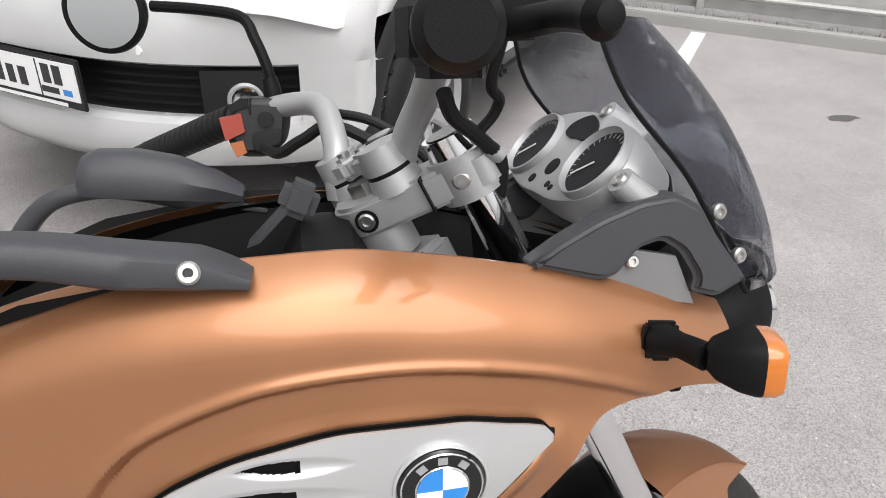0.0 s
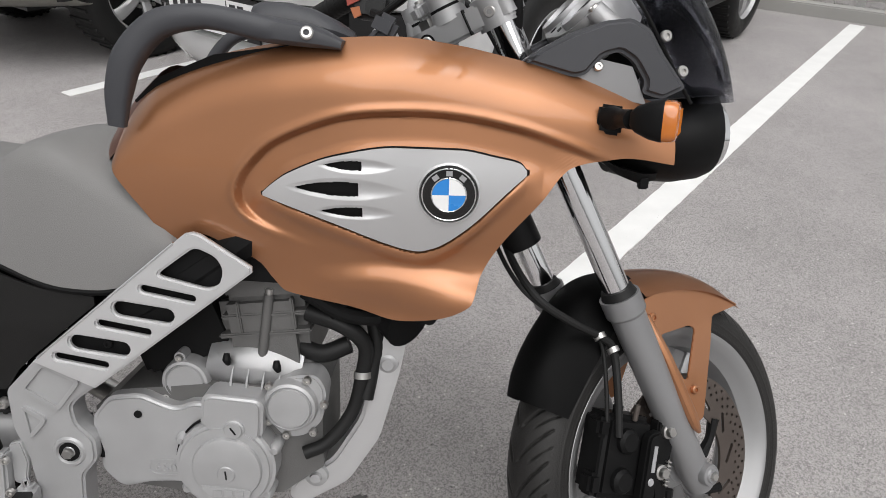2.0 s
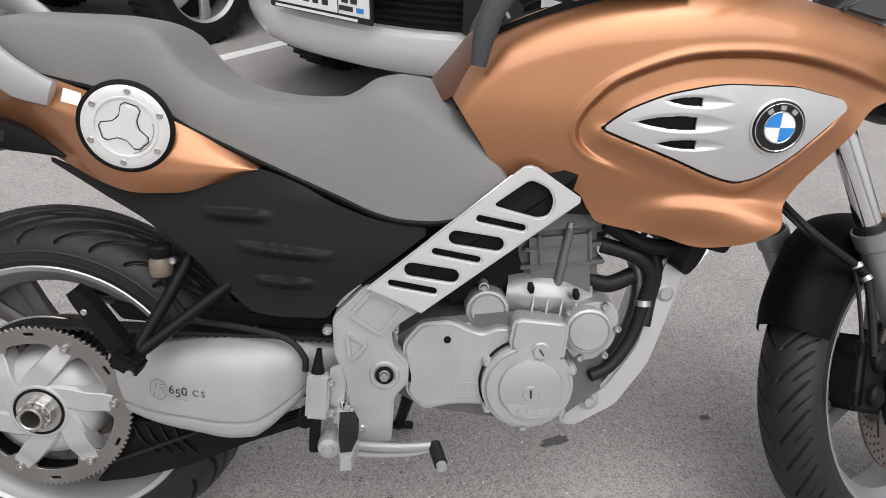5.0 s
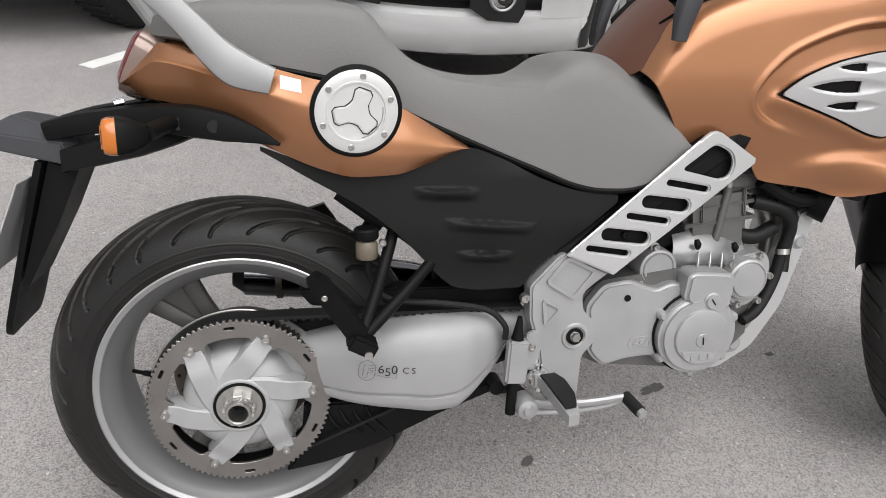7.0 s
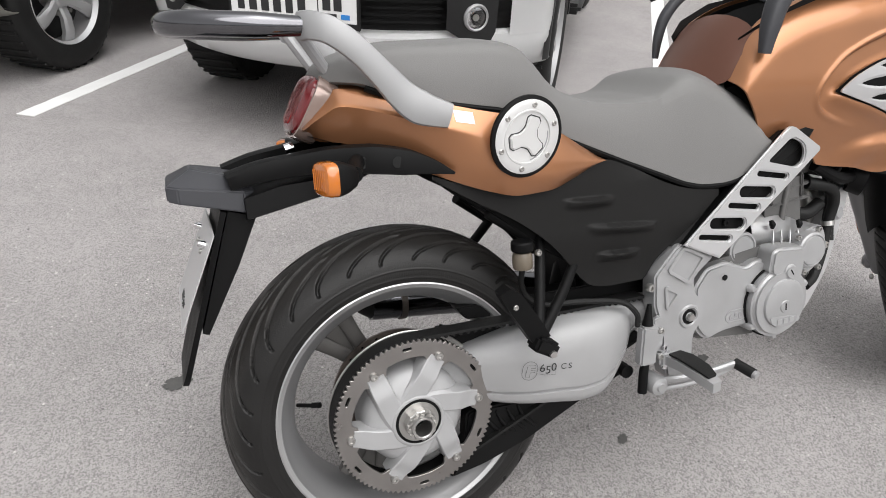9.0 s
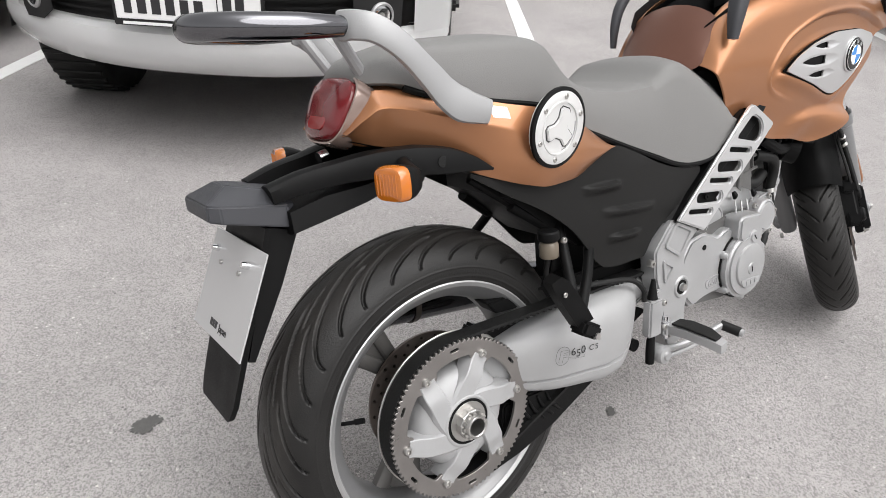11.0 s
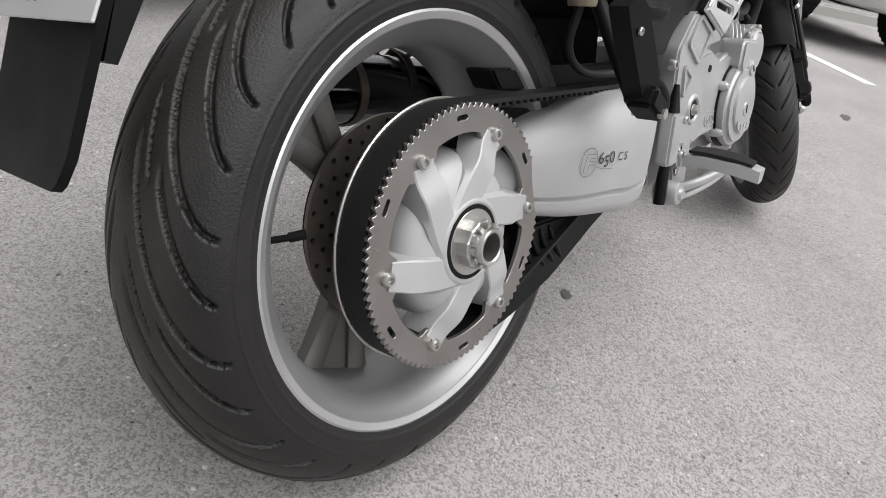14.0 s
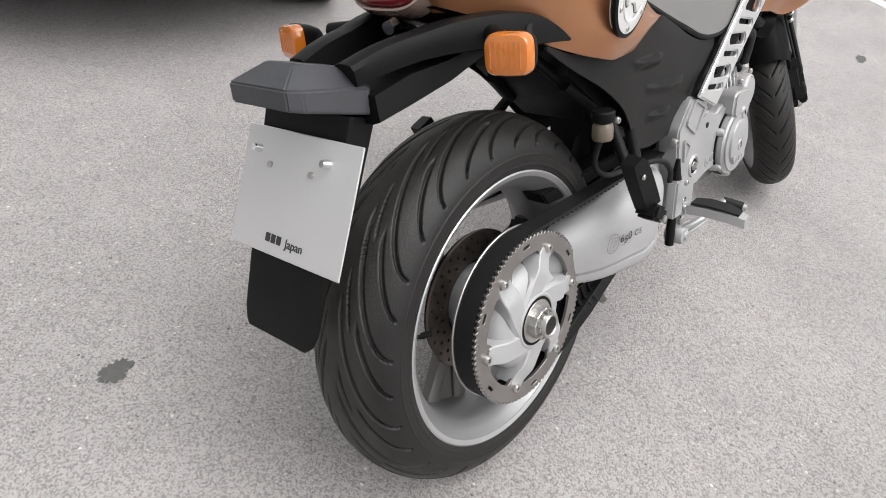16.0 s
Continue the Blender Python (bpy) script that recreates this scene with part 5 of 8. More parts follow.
PP = Matrix.Translation((-0.275, 0.022, 0.671)) @ pose(0, 0, 0, 0, 25.0, 0)
flap = skin([[(-0.0005, yc - w, z), (0.0085, yc - w + 0.002, z), (0.0085, yc + w - 0.002, z), (-0.0005, yc + w, z)] for yc, w, z in ((0.012, 0.079, 0.0), (0.017, 0.078, -0.13), (0.025, 0.073, -0.272), (0.027, 0.066, -0.292), (0.028, 0.060, -0.298))])
flap.transform(PM)
part("mud_flap", flap, BLACK, bike, "black rubber mud flap behind the plate", 30)
spine = skin([[(x0, -w, z), (x1, -w, z), (x1, w, z), (x0, w, z)] for x0, x1, w, z in ((0.012, 0.055, 0.05, 0.0), (0.012, 0.045, 0.05, -0.08), (0.012, 0.022, 0.05, -0.20))])
spine.transform(PM)
part("flap_spine", spine, BLACK, bike)
pl_mesh = box((-0.004, -0.011, -0.075), (0.0025, 0.216, 0.155), 0.001, None, 1)
pl_mesh.transform(PP)
number_plate = part("blank_plate", pl_mesh, ALUPLATE, bike, "bare light grey plate with four screws")
for y, z, r in ((0.066, -0.026, 0.006), (-0.066, -0.026, 0.006), (0.040, -0.043, 0.004), (-0.040, -0.043, 0.004)):
    b = lathe([(0, -0.011 if r > 0.005 else -0.003), (r * 0.7, -0.011 if r > 0.005 else -0.003), (r, -0.003), (r, 0.002)], 14)
    b.transform(PP @ Matrix.Translation((-0.0055, y, z)) @ pose(0, 0, 0, 0, 0, -90))
    part("screw", b, CHROME if r > 0.005 else STEEL, number_plate)
LM = PP @ Matrix.Translation((-0.0056, -0.011, -0.137)) @ pose(0, 0, 0, 90, 0, -90)
lettering("Japan", 0.016, LM @ Matrix.Translation((0.004, 0, 0)), DARKMARK, number_plate)
for k in range(3):
    b = box((-0.031 + 0.011 * k, 0.0055, 0), (0.0085, 0.011, 0.0006), 0)
    b.transform(LM)
    part("print_bar", b, DARKMARK, number_plate)


def indicator(c, d, parent, rear=True, s=1.0):
    """A turn signal: a black cup on a stalk with an amber ribbed lens. c: middle of the cup; d: the way the lens faces."""
    q = Vector((0, -1, 0)).rotation_difference(Vector(d)).to_matrix().to_4x4()
    M = Matrix.Translation(c) @ q @ Matrix.Diagonal((s, s, s, 1))
    cup = [[(hw * math.copysign(abs(math.cos(a)) ** 0.55, math.cos(a)), y, hh * math.copysign(abs(math.sin(a)) ** 0.55, math.sin(a))) for a in np.linspace(0, 2 * math.pi, 24, endpoint=False)] for y, hw, hh in ((0.042, 0.010, 0.010), (0.034, 0.020, 0.018), (0.015, 0.030, 0.026), (0.0, 0.034, 0.029), (-0.004, 0.034, 0.029))]
    bm = skin(cup)
    bm.transform(M)
    ob = part("turn_signal", bm, BLACK, parent, "black turn signal with an amber lens")
    lens = [[(hw * math.copysign(abs(math.cos(a)) ** 0.5, math.cos(a)), y, hh * math.copysign(abs(math.sin(a)) ** 0.5, math.sin(a))) for a in np.linspace(0, 2 * math.pi, 24, endpoint=False)] for y, hw, hh in ((-0.004, 0.0335, 0.0285), (-0.016, 0.033, 0.028), (-0.022, 0.030, 0.0255), (-0.0245, 0.024, 0.020))]
    bm = skin(lens)
    bm.transform(M)
    part("lens", bm, AMBER, ob)
    for k in range(7):
        x = -0.021 + 0.007 * k
        part("lens_rib", cyl(M @ Vector((x, -0.0243, -0.017)), M @ Vector((x, -0.0243, 0.017)), 0.0012 * s, 6), AMBER, ob)
    return ob


for sy in (1, -1):
    ti = indicator((-0.112, -0.178 if sy > 0 else 0.212, 0.751 if sy > 0 else 0.742), (-0.97, -sy * 0.22, 0.03), bike, True, 0.86)
    part("stalk", tube([(-0.055, -sy * 0.10, 0.760), (-0.068, -sy * 0.13, 0.756), (-0.080, -sy * 0.175, 0.752)], 0.012, 12), BLACK, ti)

# ---- frame, engine, foot controls ----
bar_holes = []
BAR = [(0.528, 0.541), (0.748, 0.727), (0.757, 0.734), (0.767, 0.736), (0.777, 0.733), (0.843, 0.690), (0.843, 0.682), (0.612, 0.503)]
SL = [(0.598, 0.5455, 0.076, 0.0105, -10), (0.6265, 0.569, 0.084, 0.0215, -8), (0.6627, 0.597, 0.075, 0.0105, -10), (0.692, 0.6205, 0.084, 0.0215, -8), (0.7275, 0.6485, 0.076, 0.0105, -11)]
for x, z, ln_, wd, an_ in SL:
    bar_holes.append(slot((x, z), ln_, wd, an_))
bar_holes.append(rounded([(0.7135, 0.675), (0.7680, 0.7155), (0.7960, 0.7020), (0.8045, 0.684), (0.7985, 0.663), (0.782, 0.6575)], 0.010))
fbar = part("frame_bar", plate(BAR, -0.150, -0.140, 0.003, bar_holes), SILVER, bike, "silver frame beam cover with long slots")
part("beam_back", plate([(0.53, 0.535), (0.757, 0.727), (0.835, 0.685), (0.615, 0.510)], -0.132, -0.120, 0), BLACK, fbar)
part("beam_edge", tube([(0.535, -0.147, 0.547), (0.740, -0.147, 0.7205)], 0.002, 8, 3), CHROME, fbar)
part("screw", bolt((0.632, -0.136, 0.567), 0.006, 0.003), BLACK, fbar)
for sy in (1, -1):
    part("frame_beam", tube([(0.53, -sy * 0.10, 0.52), (0.80, -sy * 0.105, 0.70), (1.0, -sy * 0.08, 0.86)], 0.03, 10), BLACK, bike)
BR = rounded([(0.474, 0.487), (0.520, 0.535), (0.530, 0.541), (0.612, 0.503), (0.580, 0.480), (0.566, 0.465), (0.570, 0.437), (0.594, 0.412), (0.594, 0.378), (0.572, 0.352), (0.568, 0.271), (0.512, 0.268), (0.500, 0.319), (0.492, 0.379), (0.476, 0.427)], 0.008, 3)
brk = part("footrest_bracket", plate(BR, -0.136, -0.095, 0.004), CAST, bike, "silver cast frame and footrest bracket")
for pts in ([(0.5016, 0.4942), (0.5351, 0.5341), (0.5839, 0.5085), (0.5488, 0.4633)], [(0.4971, 0.464), (0.5282, 0.4452), (0.5022, 0.4155)]):
    # Flat plate; a darker colour gives the recess's shade instead of depth.
    part("shaded_recess", plate(rounded(pts, 0.006), -0.1366, -0.1355, 0.0), ARMGREY, brk)
    part("rim", outline(rounded(pts, 0.008), 0.0062, -0.1405, -0.1350), CAST, brk)
part("pivot_boss", lathe([(0.0, -0.139), (0.008, -0.139), (0.009, -0.1375), (0.0135, -0.1370), (0.015, -0.135), (0.0185, -0.1395), (0.022, -0.1395), (0.0245, -0.136), (0.0245, -0.12)], 28, (0.556, 0, 0.392)), CAST, brk)
part("pivot_bolt", lathe([(0.0, -0.146), (0.0072, -0.146), (0.0085, -0.143), (0.0085, -0.136)], 6, (0.556, 0, 0.392)), STEEL, brk)
part("pivot_washer", lathe([(0.0085, -0.1376), (0.0150, -0.1376), (0.0152, -0.1350)], 28, (0.556, 0, 0.392)), BLACK, brk)
part("pivot_seal", cyl((0.597, -0.118, 0.392), (0.597, -0.10, 0.392), 0.020, 20), BLACK, brk)
part("screw", bolt((0.466, -0.128, 0.466), 0.0085, 0.010), STEEL, brk)
part("screw", bolt((0.52, -0.137, 0.297), 0.006, 0.003), STEEL, brk)
# brake master cylinder
mc = part("master_cylinder", box((0.452, -0.146, 0.360), (0.037, 0.022, 0.078), 0.004, (0, 4, 0)), CAST, bike, "silver rear brake master cylinder")
part("boot", tube([(0.452, -0.146, 0.40), (0.453, -0.146, 0.415), (0.455, -0.146, 0.44)], [0.011, 0.008, 0.004], 12), BLACK, mc)
part("push_rod", tube([(0.449, -0.146, 0.32), (0.446, -0.146, 0.30), (0.444, -0.146, 0.262)], [0.008, 0.009, 0.009], 12), BLACK, mc)
part("lug", plate(rounded([(0.470, 0.405), (0.488, 0.41), (0.496, 0.375), (0.488, 0.335), (0.470, 0.34)], 0.006), -0.142, -0.132, 0.002), CAST, mc)
for z in (0.388, 0.335):
    part("screw", bolt((0.474, -0.157, z), 0.0065, 0.005), STEEL, mc)
# footrest and brake pedal
peg = part("footrest", skin([[(x - hx * 0.6, y, z), (x + hx, y - 0.002, z + 0.004), (x + hx, y, z - 0.016), (x - hx * 0.6, y, z - 0.018)] for x, y, z, hx in ((0.495, -0.150, 0.333, 0.015), (0.501, -0.19, 0.334, 0.019), (0.505, -0.235, 0.330, 0.019), (0.507, -0.268, 0.322, 0.010))]), CAST, bike, "folding silver footrest with a black rubber pad", 30)
part("rubber_pad", skin([[(x - hx * 0.6, y, z), (x + hx, y - 0.002, z + 0.003), (x + hx, y, z - 0.003), (x - hx * 0.6, y, z - 0.004)] for x, y, z, hx in ((0.497, -0.165, 0.341, 0.015), (0.502, -0.19, 0.341, 0.019), (0.505, -0.230, 0.337, 0.018), (0.506, -0.256, 0.331, 0.010))]), RUBBER, peg)
part("hinge", box((0.492, -0.146, 0.325), (0.03, 0.022, 0.03), 0.005), CAST, peg)
part("hinge_pin", cyl((0.492, -0.147, 0.302), (0.492, -0.147, 0.35), 0.0055), CHROME, peg)
ped = part("brake_pedal", tube([(0.470, -0.150, 0.283), (0.52, -0.158, 0.278), (0.58, -0.17, 0.283), (0.640, -0.178, 0.292)], 0.0075, 10, flat=1.3), CAST, bike, "silver rear brake pedal with a rubber tip")
part("pedal_rail", tube([(0.480, -0.150, 0.262), (0.54, -0.158, 0.262), (0.60, -0.17, 0.273), (0.638, -0.178, 0.288)], 0.005, 10), CAST, ped)
part("pedal_tip", cyl((0.638, -0.176, 0.292), (0.648, -0.215, 0.283), 0.0105, 16, None, 0.003), RUBBER, ped)
part("pedal_end", cyl((0.648, -0.2148, 0.283), (0.650, -0.222, 0.2815), 0.008, 16, None, 0.002), CAST, ped)
part("pedal_pivot", lathe([(0, -0.172), (0.008, -0.172), (0.010, -0.168), (0.017, -0.166), (0.019, -0.16), (0.019, -0.13), (0, -0.13)], 20, (0.470, 0, 0.276)), CAST, ped)
part("stand_lug", cyl((0.425, -0.09, 0.30), (0.425, -0.125, 0.30), 0.013, 16, None, 0.002), BLACK, bike)
stand = part("side_stand", tube([(0.60, 0.12, 0.29), (0.585, 0.19, 0.17), (0.565, 0.258, 0.0725)], [0.014, 0.013, 0.011], 12), BLACK, bike, "black side stand on the far side")
part("stand_foot", box((0.565, 0.262, 0.0735), (0.07, 0.05, 0.008), 0.003, (-15, 0, 0)), BLACK, stand)

# engine
crank = skin([[(x, -w, zb + (zt - zb) * u) for u in (0, 0.3, 0.7, 1)] + [(x, w, zb + (zt - zb) * u) for u in (1, 0.7, 0.3, 0)] for x, w, zb, zt in ((0.575, 0.085, 0.335, 0.44), (0.62, 0.095, 0.315, 0.475), (0.75, 0.10, 0.30, 0.49), (0.86, 0.10, 0.31, 0.49), (0.92, 0.08, 0.345, 0.46))])
eng = part("engine", crank, ROUGHCAST, bike, "silver single-cylinder engine with cast covers", 30)
GC = rounded([(0.583, 0.437), (0.612, 0.474), (0.660, 0.480), (0.690, 0.466), (0.712, 0.459), (0.735, 0.470), (0.760, 0.468), (0.760, 0.330), (0.735, 0.330), (0.700, 0.333), (0.662, 0.331), (0.620, 0.320), (0.600, 0.338), (0.588, 0.357), (0.594, 0.378), (0.586, 0.410)], 0.012)
gcov = part("gear_cover", plate(GC, -0.119, -0.09, 0.006, (), 3), CAST, eng, "silver cast gear cover with raised numerals")
lettering("650", 0.021, side_plane(0.672, -0.1192, 0.353, 0), CAST, gcov, depth=0.0016, spacing=1.1)
part("number_recess", plate(slot((0.690, 0.3605), 0.050, 0.022, 0, 6), -0.1194, -0.118, 0), CAST, gcov)
part("number_frame", outline(slot((0.690, 0.3605), 0.052, 0.024, 0, 6), 0.0018, -0.1205, -0.118), CAST, gcov)
part("screw_hole", cyl((0.655, -0.115, 0.448), (0.655, -0.1205, 0.448), 0.006, 16), BLACK, gcov)
CC = []
for k in range(48):
    a = 2 * math.pi * k / 48
    CC.append((0.786 + 0.074 * math.cos(a), 0.376 + 0.074 * math.sin(a)))
cc = plate(CC, -0.142, -0.09, 0.008, (), 3)
clutch = part("clutch_cover", cc, CAST, eng, "round silver cast clutch cover")
part("cover_top", plate(rounded([(0.752, 0.445), (0.757, 0.488), (0.770, 0.494), (0.838, 0.488), (0.846, 0.478), (0.842, 0.425), (0.80, 0.40)], 0.01), -0.140, -0.09, 0.006, (), 3), CAST, clutch)
part("cover_disc", lathe([(0, -0.1475), (0.046, -0.1475), (0.050, -0.1465), (0.052, -0.142), (0.052, -0.13)], 48, (0.790, 0, 0.376)), CAST, clutch)
part("cover_seam", outline([(0.786 + 0.0765 * math.cos(radians(a)), 0.376 + 0.0765 * math.sin(radians(a))) for a in range(112, 262, 6)], 0.0032, -0.1225, -0.112, False), BLACK, clutch)
part("filler_plug", lathe([(0, -0.146), (0.012, -0.146), (0.013, -0.143), (0.015, -0.142), (0.016, -0.138)], 24, (0.803, 0, 0.441)), CAST, clutch)
part("plug_slot", box((0.803, -0.1465, 0.441), (0.002, 0.0015, 0.013), 0, (0, -35, 0)), BLACK, clutch)
part("inspection_plug", lathe([(0, -0.1495), (0.012, -0.1495), (0.013, -0.148), (0.0145, -0.146)], 24, (0.790, 0, 0.370)), CAST, clutch)
part("plug_slot", box((0.790, -0.15, 0.370), (0.002, 0.0015, 0.014), 0, (0, -5, 0)), BLACK, clutch)
# raised maker's plate as three plain bars
part("cast_plate", plate(rounded([(0.751, 0.352), (0.826, 0.345), (0.822, 0.330), (0.800, 0.325), (0.775, 0.327), (0.758, 0.336)], 0.005), -0.1489, -0.147, 0.0006), ARMGREY, clutch)
for k in range(3):
    part("raised_bar", plate(rounded([(0.770 + 0.016 * k, 0.333), (0.770 + 0.016 * k, 0.3445), (0.7825 + 0.016 * k, 0.3445), (0.7825 + 0.016 * k, 0.333)], 0.002), -0.1503, -0.149, 0.0004), CAST, clutch)
for a in (150, 215, 268, 320, 20):
    part("screw_lug", lathe([(0, -0.134), (0.005, -0.134), (0.009, -0.128), (0.009, -0.10)], 16, (0.786 + 0.076 * math.cos(radians(a)), 0, 0.376 + 0.076 * math.sin(radians(a)))), CAST, clutch)
st = part("starter_cover", lathe([(0, -0.098), (0.026, -0.098), (0.028, -0.095), (0.030, -0.098), (0.034, -0.097), (0.036, -0.092), (0.036, -0.05), (0, -0.05)], 36, (0.719, 0, 0.490)), CAST, eng, "round silver starter cover")
for a in (100, 220, 330):
    part("screw", bolt((0.719 + 0.039 * math.cos(radians(a)), -0.092, 0.490 + 0.039 * math.sin(radians(a))), 0.006, 0.006), STEEL, st)
    part("lug", cyl((0.719 + 0.039 * math.cos(radians(a)), -0.092, 0.490 + 0.039 * math.sin(radians(a))), (0.719 + 0.039 * math.cos(radians(a)), -0.06, 0.490 + 0.039 * math.sin(radians(a))), 0.0085, 14), CAST, st)
wp = part("water_pump", lathe([(0, -0.126), (0.030, -0.126), (0.032, -0.122), (0.034, -0.1245), (0.038, -0.122), (0.040, -0.116), (0.040, -0.07), (0, -0.07)], 36, (0.880, 0, 0.468)), CAST, eng, "round silver water pump cover")
part("pump_body", plate(rounded([(0.850, 0.43), (0.845, 0.49), (0.88, 0.512), (0.918, 0.515), (0.932, 0.49), (0.925, 0.44), (0.90, 0.415), (0.87, 0.41)], 0.012), -0.11, -0.06, 0.004), CAST, wp)
for x, z in ((0.905, 0.508), (0.929, 0.470), (0.912, 0.424), (0.872, 0.418), (0.846, 0.440), (0.849, 0.497)):
    part("screw", bolt((x, -0.111, z), 0.0065, 0.006), STEEL, wp)
# heat shield with four flutes
hs_rings = []
for k in range(13):
    t = k / 12
    x = 0.748 + 0.140 * t
    flute = 0.003 * math.cos(t * math.pi * 8) * sm(0.15, 0.3, t) * sm(0.9, 0.75, t)
    hs_rings.append([(x + 0.006 * u, -(0.088 + 0.010 * math.sin(math.pi * min(1, t * 1.05)) - 0.022 * u * u + flute * sm(0.2, -0.6, u)), 0.5105 + 0.036 * u - 0.016 * t + 0.006 * math.sin(math.pi * t)) for u in np.linspace(-1.05, 1.15, 11)])
hs = skin(hs_rings, False, False)
bmesh.ops.solidify(hs, geom=list(hs.faces), thickness=0.003)
shield = part("heat_shield", hs, SILVER, eng, "silver fluted heat shield on the cylinder", 40)
for x, z in ((0.785, 0.533), (0.858, 0.524)):
    part("screw_hole", tube([(x, -0.099, z + 0.008), (x + 0.001, -0.103, z), (x + 0.003, -0.101, z - 0.008)], [0.004, 0.0065, 0.004], 10), BLACK, shield)
for k in range(4):
    x = 0.790 + 0.023 * k
    part("flute", tube([(x + 0.003, -0.0985, 0.519 - 0.003 * k), (x, -0.104, 0.497 - 0.003 * k), (x - 0.002, -0.103, 0.477 - 0.003 * k)], [0.001, 0.002, 0.0015], 8), SILVER, shield)
cy = part("cylinder", box((0.835, 0, 0.56), (0.128, 0.158, 0.14), 0.016, (0, -6, 0)), ROUGHCAST, eng, "bare cast cylinder with fins", 40)
for k in range(2):
    part("fin", box((0.838 + 0.004 * k, 0, 0.566 + 0.030 * k), (0.138, 0.166, 0.007), 0.0025, (0, -6, 0)), ROUGHCAST, cy)
part("stud_rib", cyl((0.832, -0.080, 0.53), (0.846, -0.080, 0.628), 0.0075, 12, None, 0.002), ROUGHCAST, cy)
part("stud_cap", cyl((0.8455, -0.080, 0.626), (0.847, -0.080, 0.637), 0.0060, 10, None, 0.001), STEEL, cy)
for x, z in ((0.800, 0.590), (0.880, 0.600)):
    part("web", box((x, -0.079, z), (0.006, 0.012, 0.050), 0.002, (0, -6, 0)), ROUGHCAST, cy)
part("cylinder_head", box((0.85, 0, 0.65), (0.15, 0.16, 0.07), 0.012, (0, -6, 0)), ROUGHCAST, eng)
part("inner_frame", box((0.70, 0, 0.575), (0.17, 0.14, 0.17), 0.02, (0, -20, 0)), BLACK, bike)
# radiator side, hoses and exhaust
part("radiator_hose", tube([(0.90, -0.075, 0.60), (0.955, -0.085, 0.585), (0.985, -0.075, 0.55), (0.980, -0.07, 0.50), (0.965, -0.075, 0.44), (0.93, -0.09, 0.395), (0.895, -0.10, 0.38)], [0.013, 0.013, 0.012, 0.011, 0.0105, 0.0105, 0.0105], 14), RUBBER, bike, "black rubber radiator hose")
part("coolant_hose", tube([(0.99, -0.05, 0.60), (1.0, -0.055, 0.55), (0.992, -0.06, 0.50), (0.985, -0.07, 0.46)], 0.012, 14), RUBBER, bike)
part("radiator_hose", tube([(0.885, -0.055, 0.535), (0.92, -0.065, 0.53), (0.96, -0.06, 0.545)], 0.014, 12), RUBBER, bike)
part("hose_clip", lathe([(0.0118, -0.005), (0.0135, -0.005), (0.0135, 0.005), (0.0118, 0.005)], 20, closed=True, m=Matrix.Translation((0.98, -0.07, 0.50)) @ pose(0, 0, 0, 78, 0, 0)), STEEL, bike)
part("radiator", box((1.02, 0, 0.64), (0.05, 0.20, 0.10), 0.01, (0, -20, 0)), BLACK, bike)
part("horn", cyl((1.03, -0.07, 0.60), (1.05, -0.09, 0.592), 0.035, 20, 0.038, 0.004), BLACK, bike)
part("chin_hook", plate(rounded([(1.02, 0.622), (1.055, 0.607), (1.085, 0.60), (1.10, 0.622), (1.07, 0.632)], 0.006), -0.115, -0.08, 0.002), BLACK, bike)
SK = rounded([(1.052, 0.585), (1.008, 0.575), (0.998, 0.520), (0.975, 0.42), (0.93, 0.345), (0.865, 0.302), (0.858, 0.268), (0.885, 0.262), (0.955, 0.305), (1.005, 0.385), (1.036, 0.50)], 0.014)
sk = part("engine_cradle", plate(SK, -0.062, -0.010, 0.006), SILVER, bike, "silver cast front engine cradle")
part("cradle_bolt", lathe([(0, -0.068), (0.009, -0.068), (0.012, -0.064), (0.015, -0.063), (0.016, -0.06)], 20, (1.018, 0, 0.515)), CAST, sk)
part("cradle_bolt", lathe([(0, -0.076), (0.008, -0.076), (0.01, -0.07), (0.018, -0.068), (0.02, -0.06)], 20, (0.905, 0, 0.318)), CAST, sk)
part("cradle_far", plate(SK, 0.010, 0.062, 0.006), SILVER, bike)
part("exhaust_pipe", tube([(0.92, -0.01, 0.61), (0.985, -0.005, 0.56), (0.995, 0.0, 0.45), (0.93, 0.02, 0.30), (0.80, 0.05, 0.285), (0.55, 0.11, 0.33), (0.40, 0.13, 0.40)], 0.021, 16), STEEL, bike, "steel exhaust pipe")
part("spark_lead", tube([(0.94, -0.09, 0.60), (0.96, -0.10, 0.63), (0.93, -0.09, 0.65)], 0.005, 8), BLACK, bike)
part("wiring_loom", tube([(0.90, -0.09, 0.640), (0.955, -0.095, 0.61), (1.0, -0.09, 0.602), (1.04, -0.08, 0.61)], 0.013, 10), BLACK, bike)
part("rear_shock", tube([(0.34, 0.0, 0.36), (0.38, 0.0, 0.52)], 0.03, 16, smooth=False), BLACK, bike)
part("inner_guard", skin([[(0.345 + 0.0 * t, y, z) for y in (-0.07, 0.07)] for t, z in ((0, 0.30), (1, 0.66))], False, False), BLACK, bike)

# ---- front end, steered to the left ----
STEER = 32.5
SAX = Vector((-0.449, 0, 0.893))
A0 = Vector((1.4744, 0, 0.3066))
SH = A0 - 0.055 * Vector((0.893, 0, 0.449))
S = Matrix.Translation(Vector((0, 0.0484, 0)) + A0) @ Matrix.Rotation(radians(STEER), 4, SAX) @ Matrix.Translation(-A0)
FW = tuple(A0)


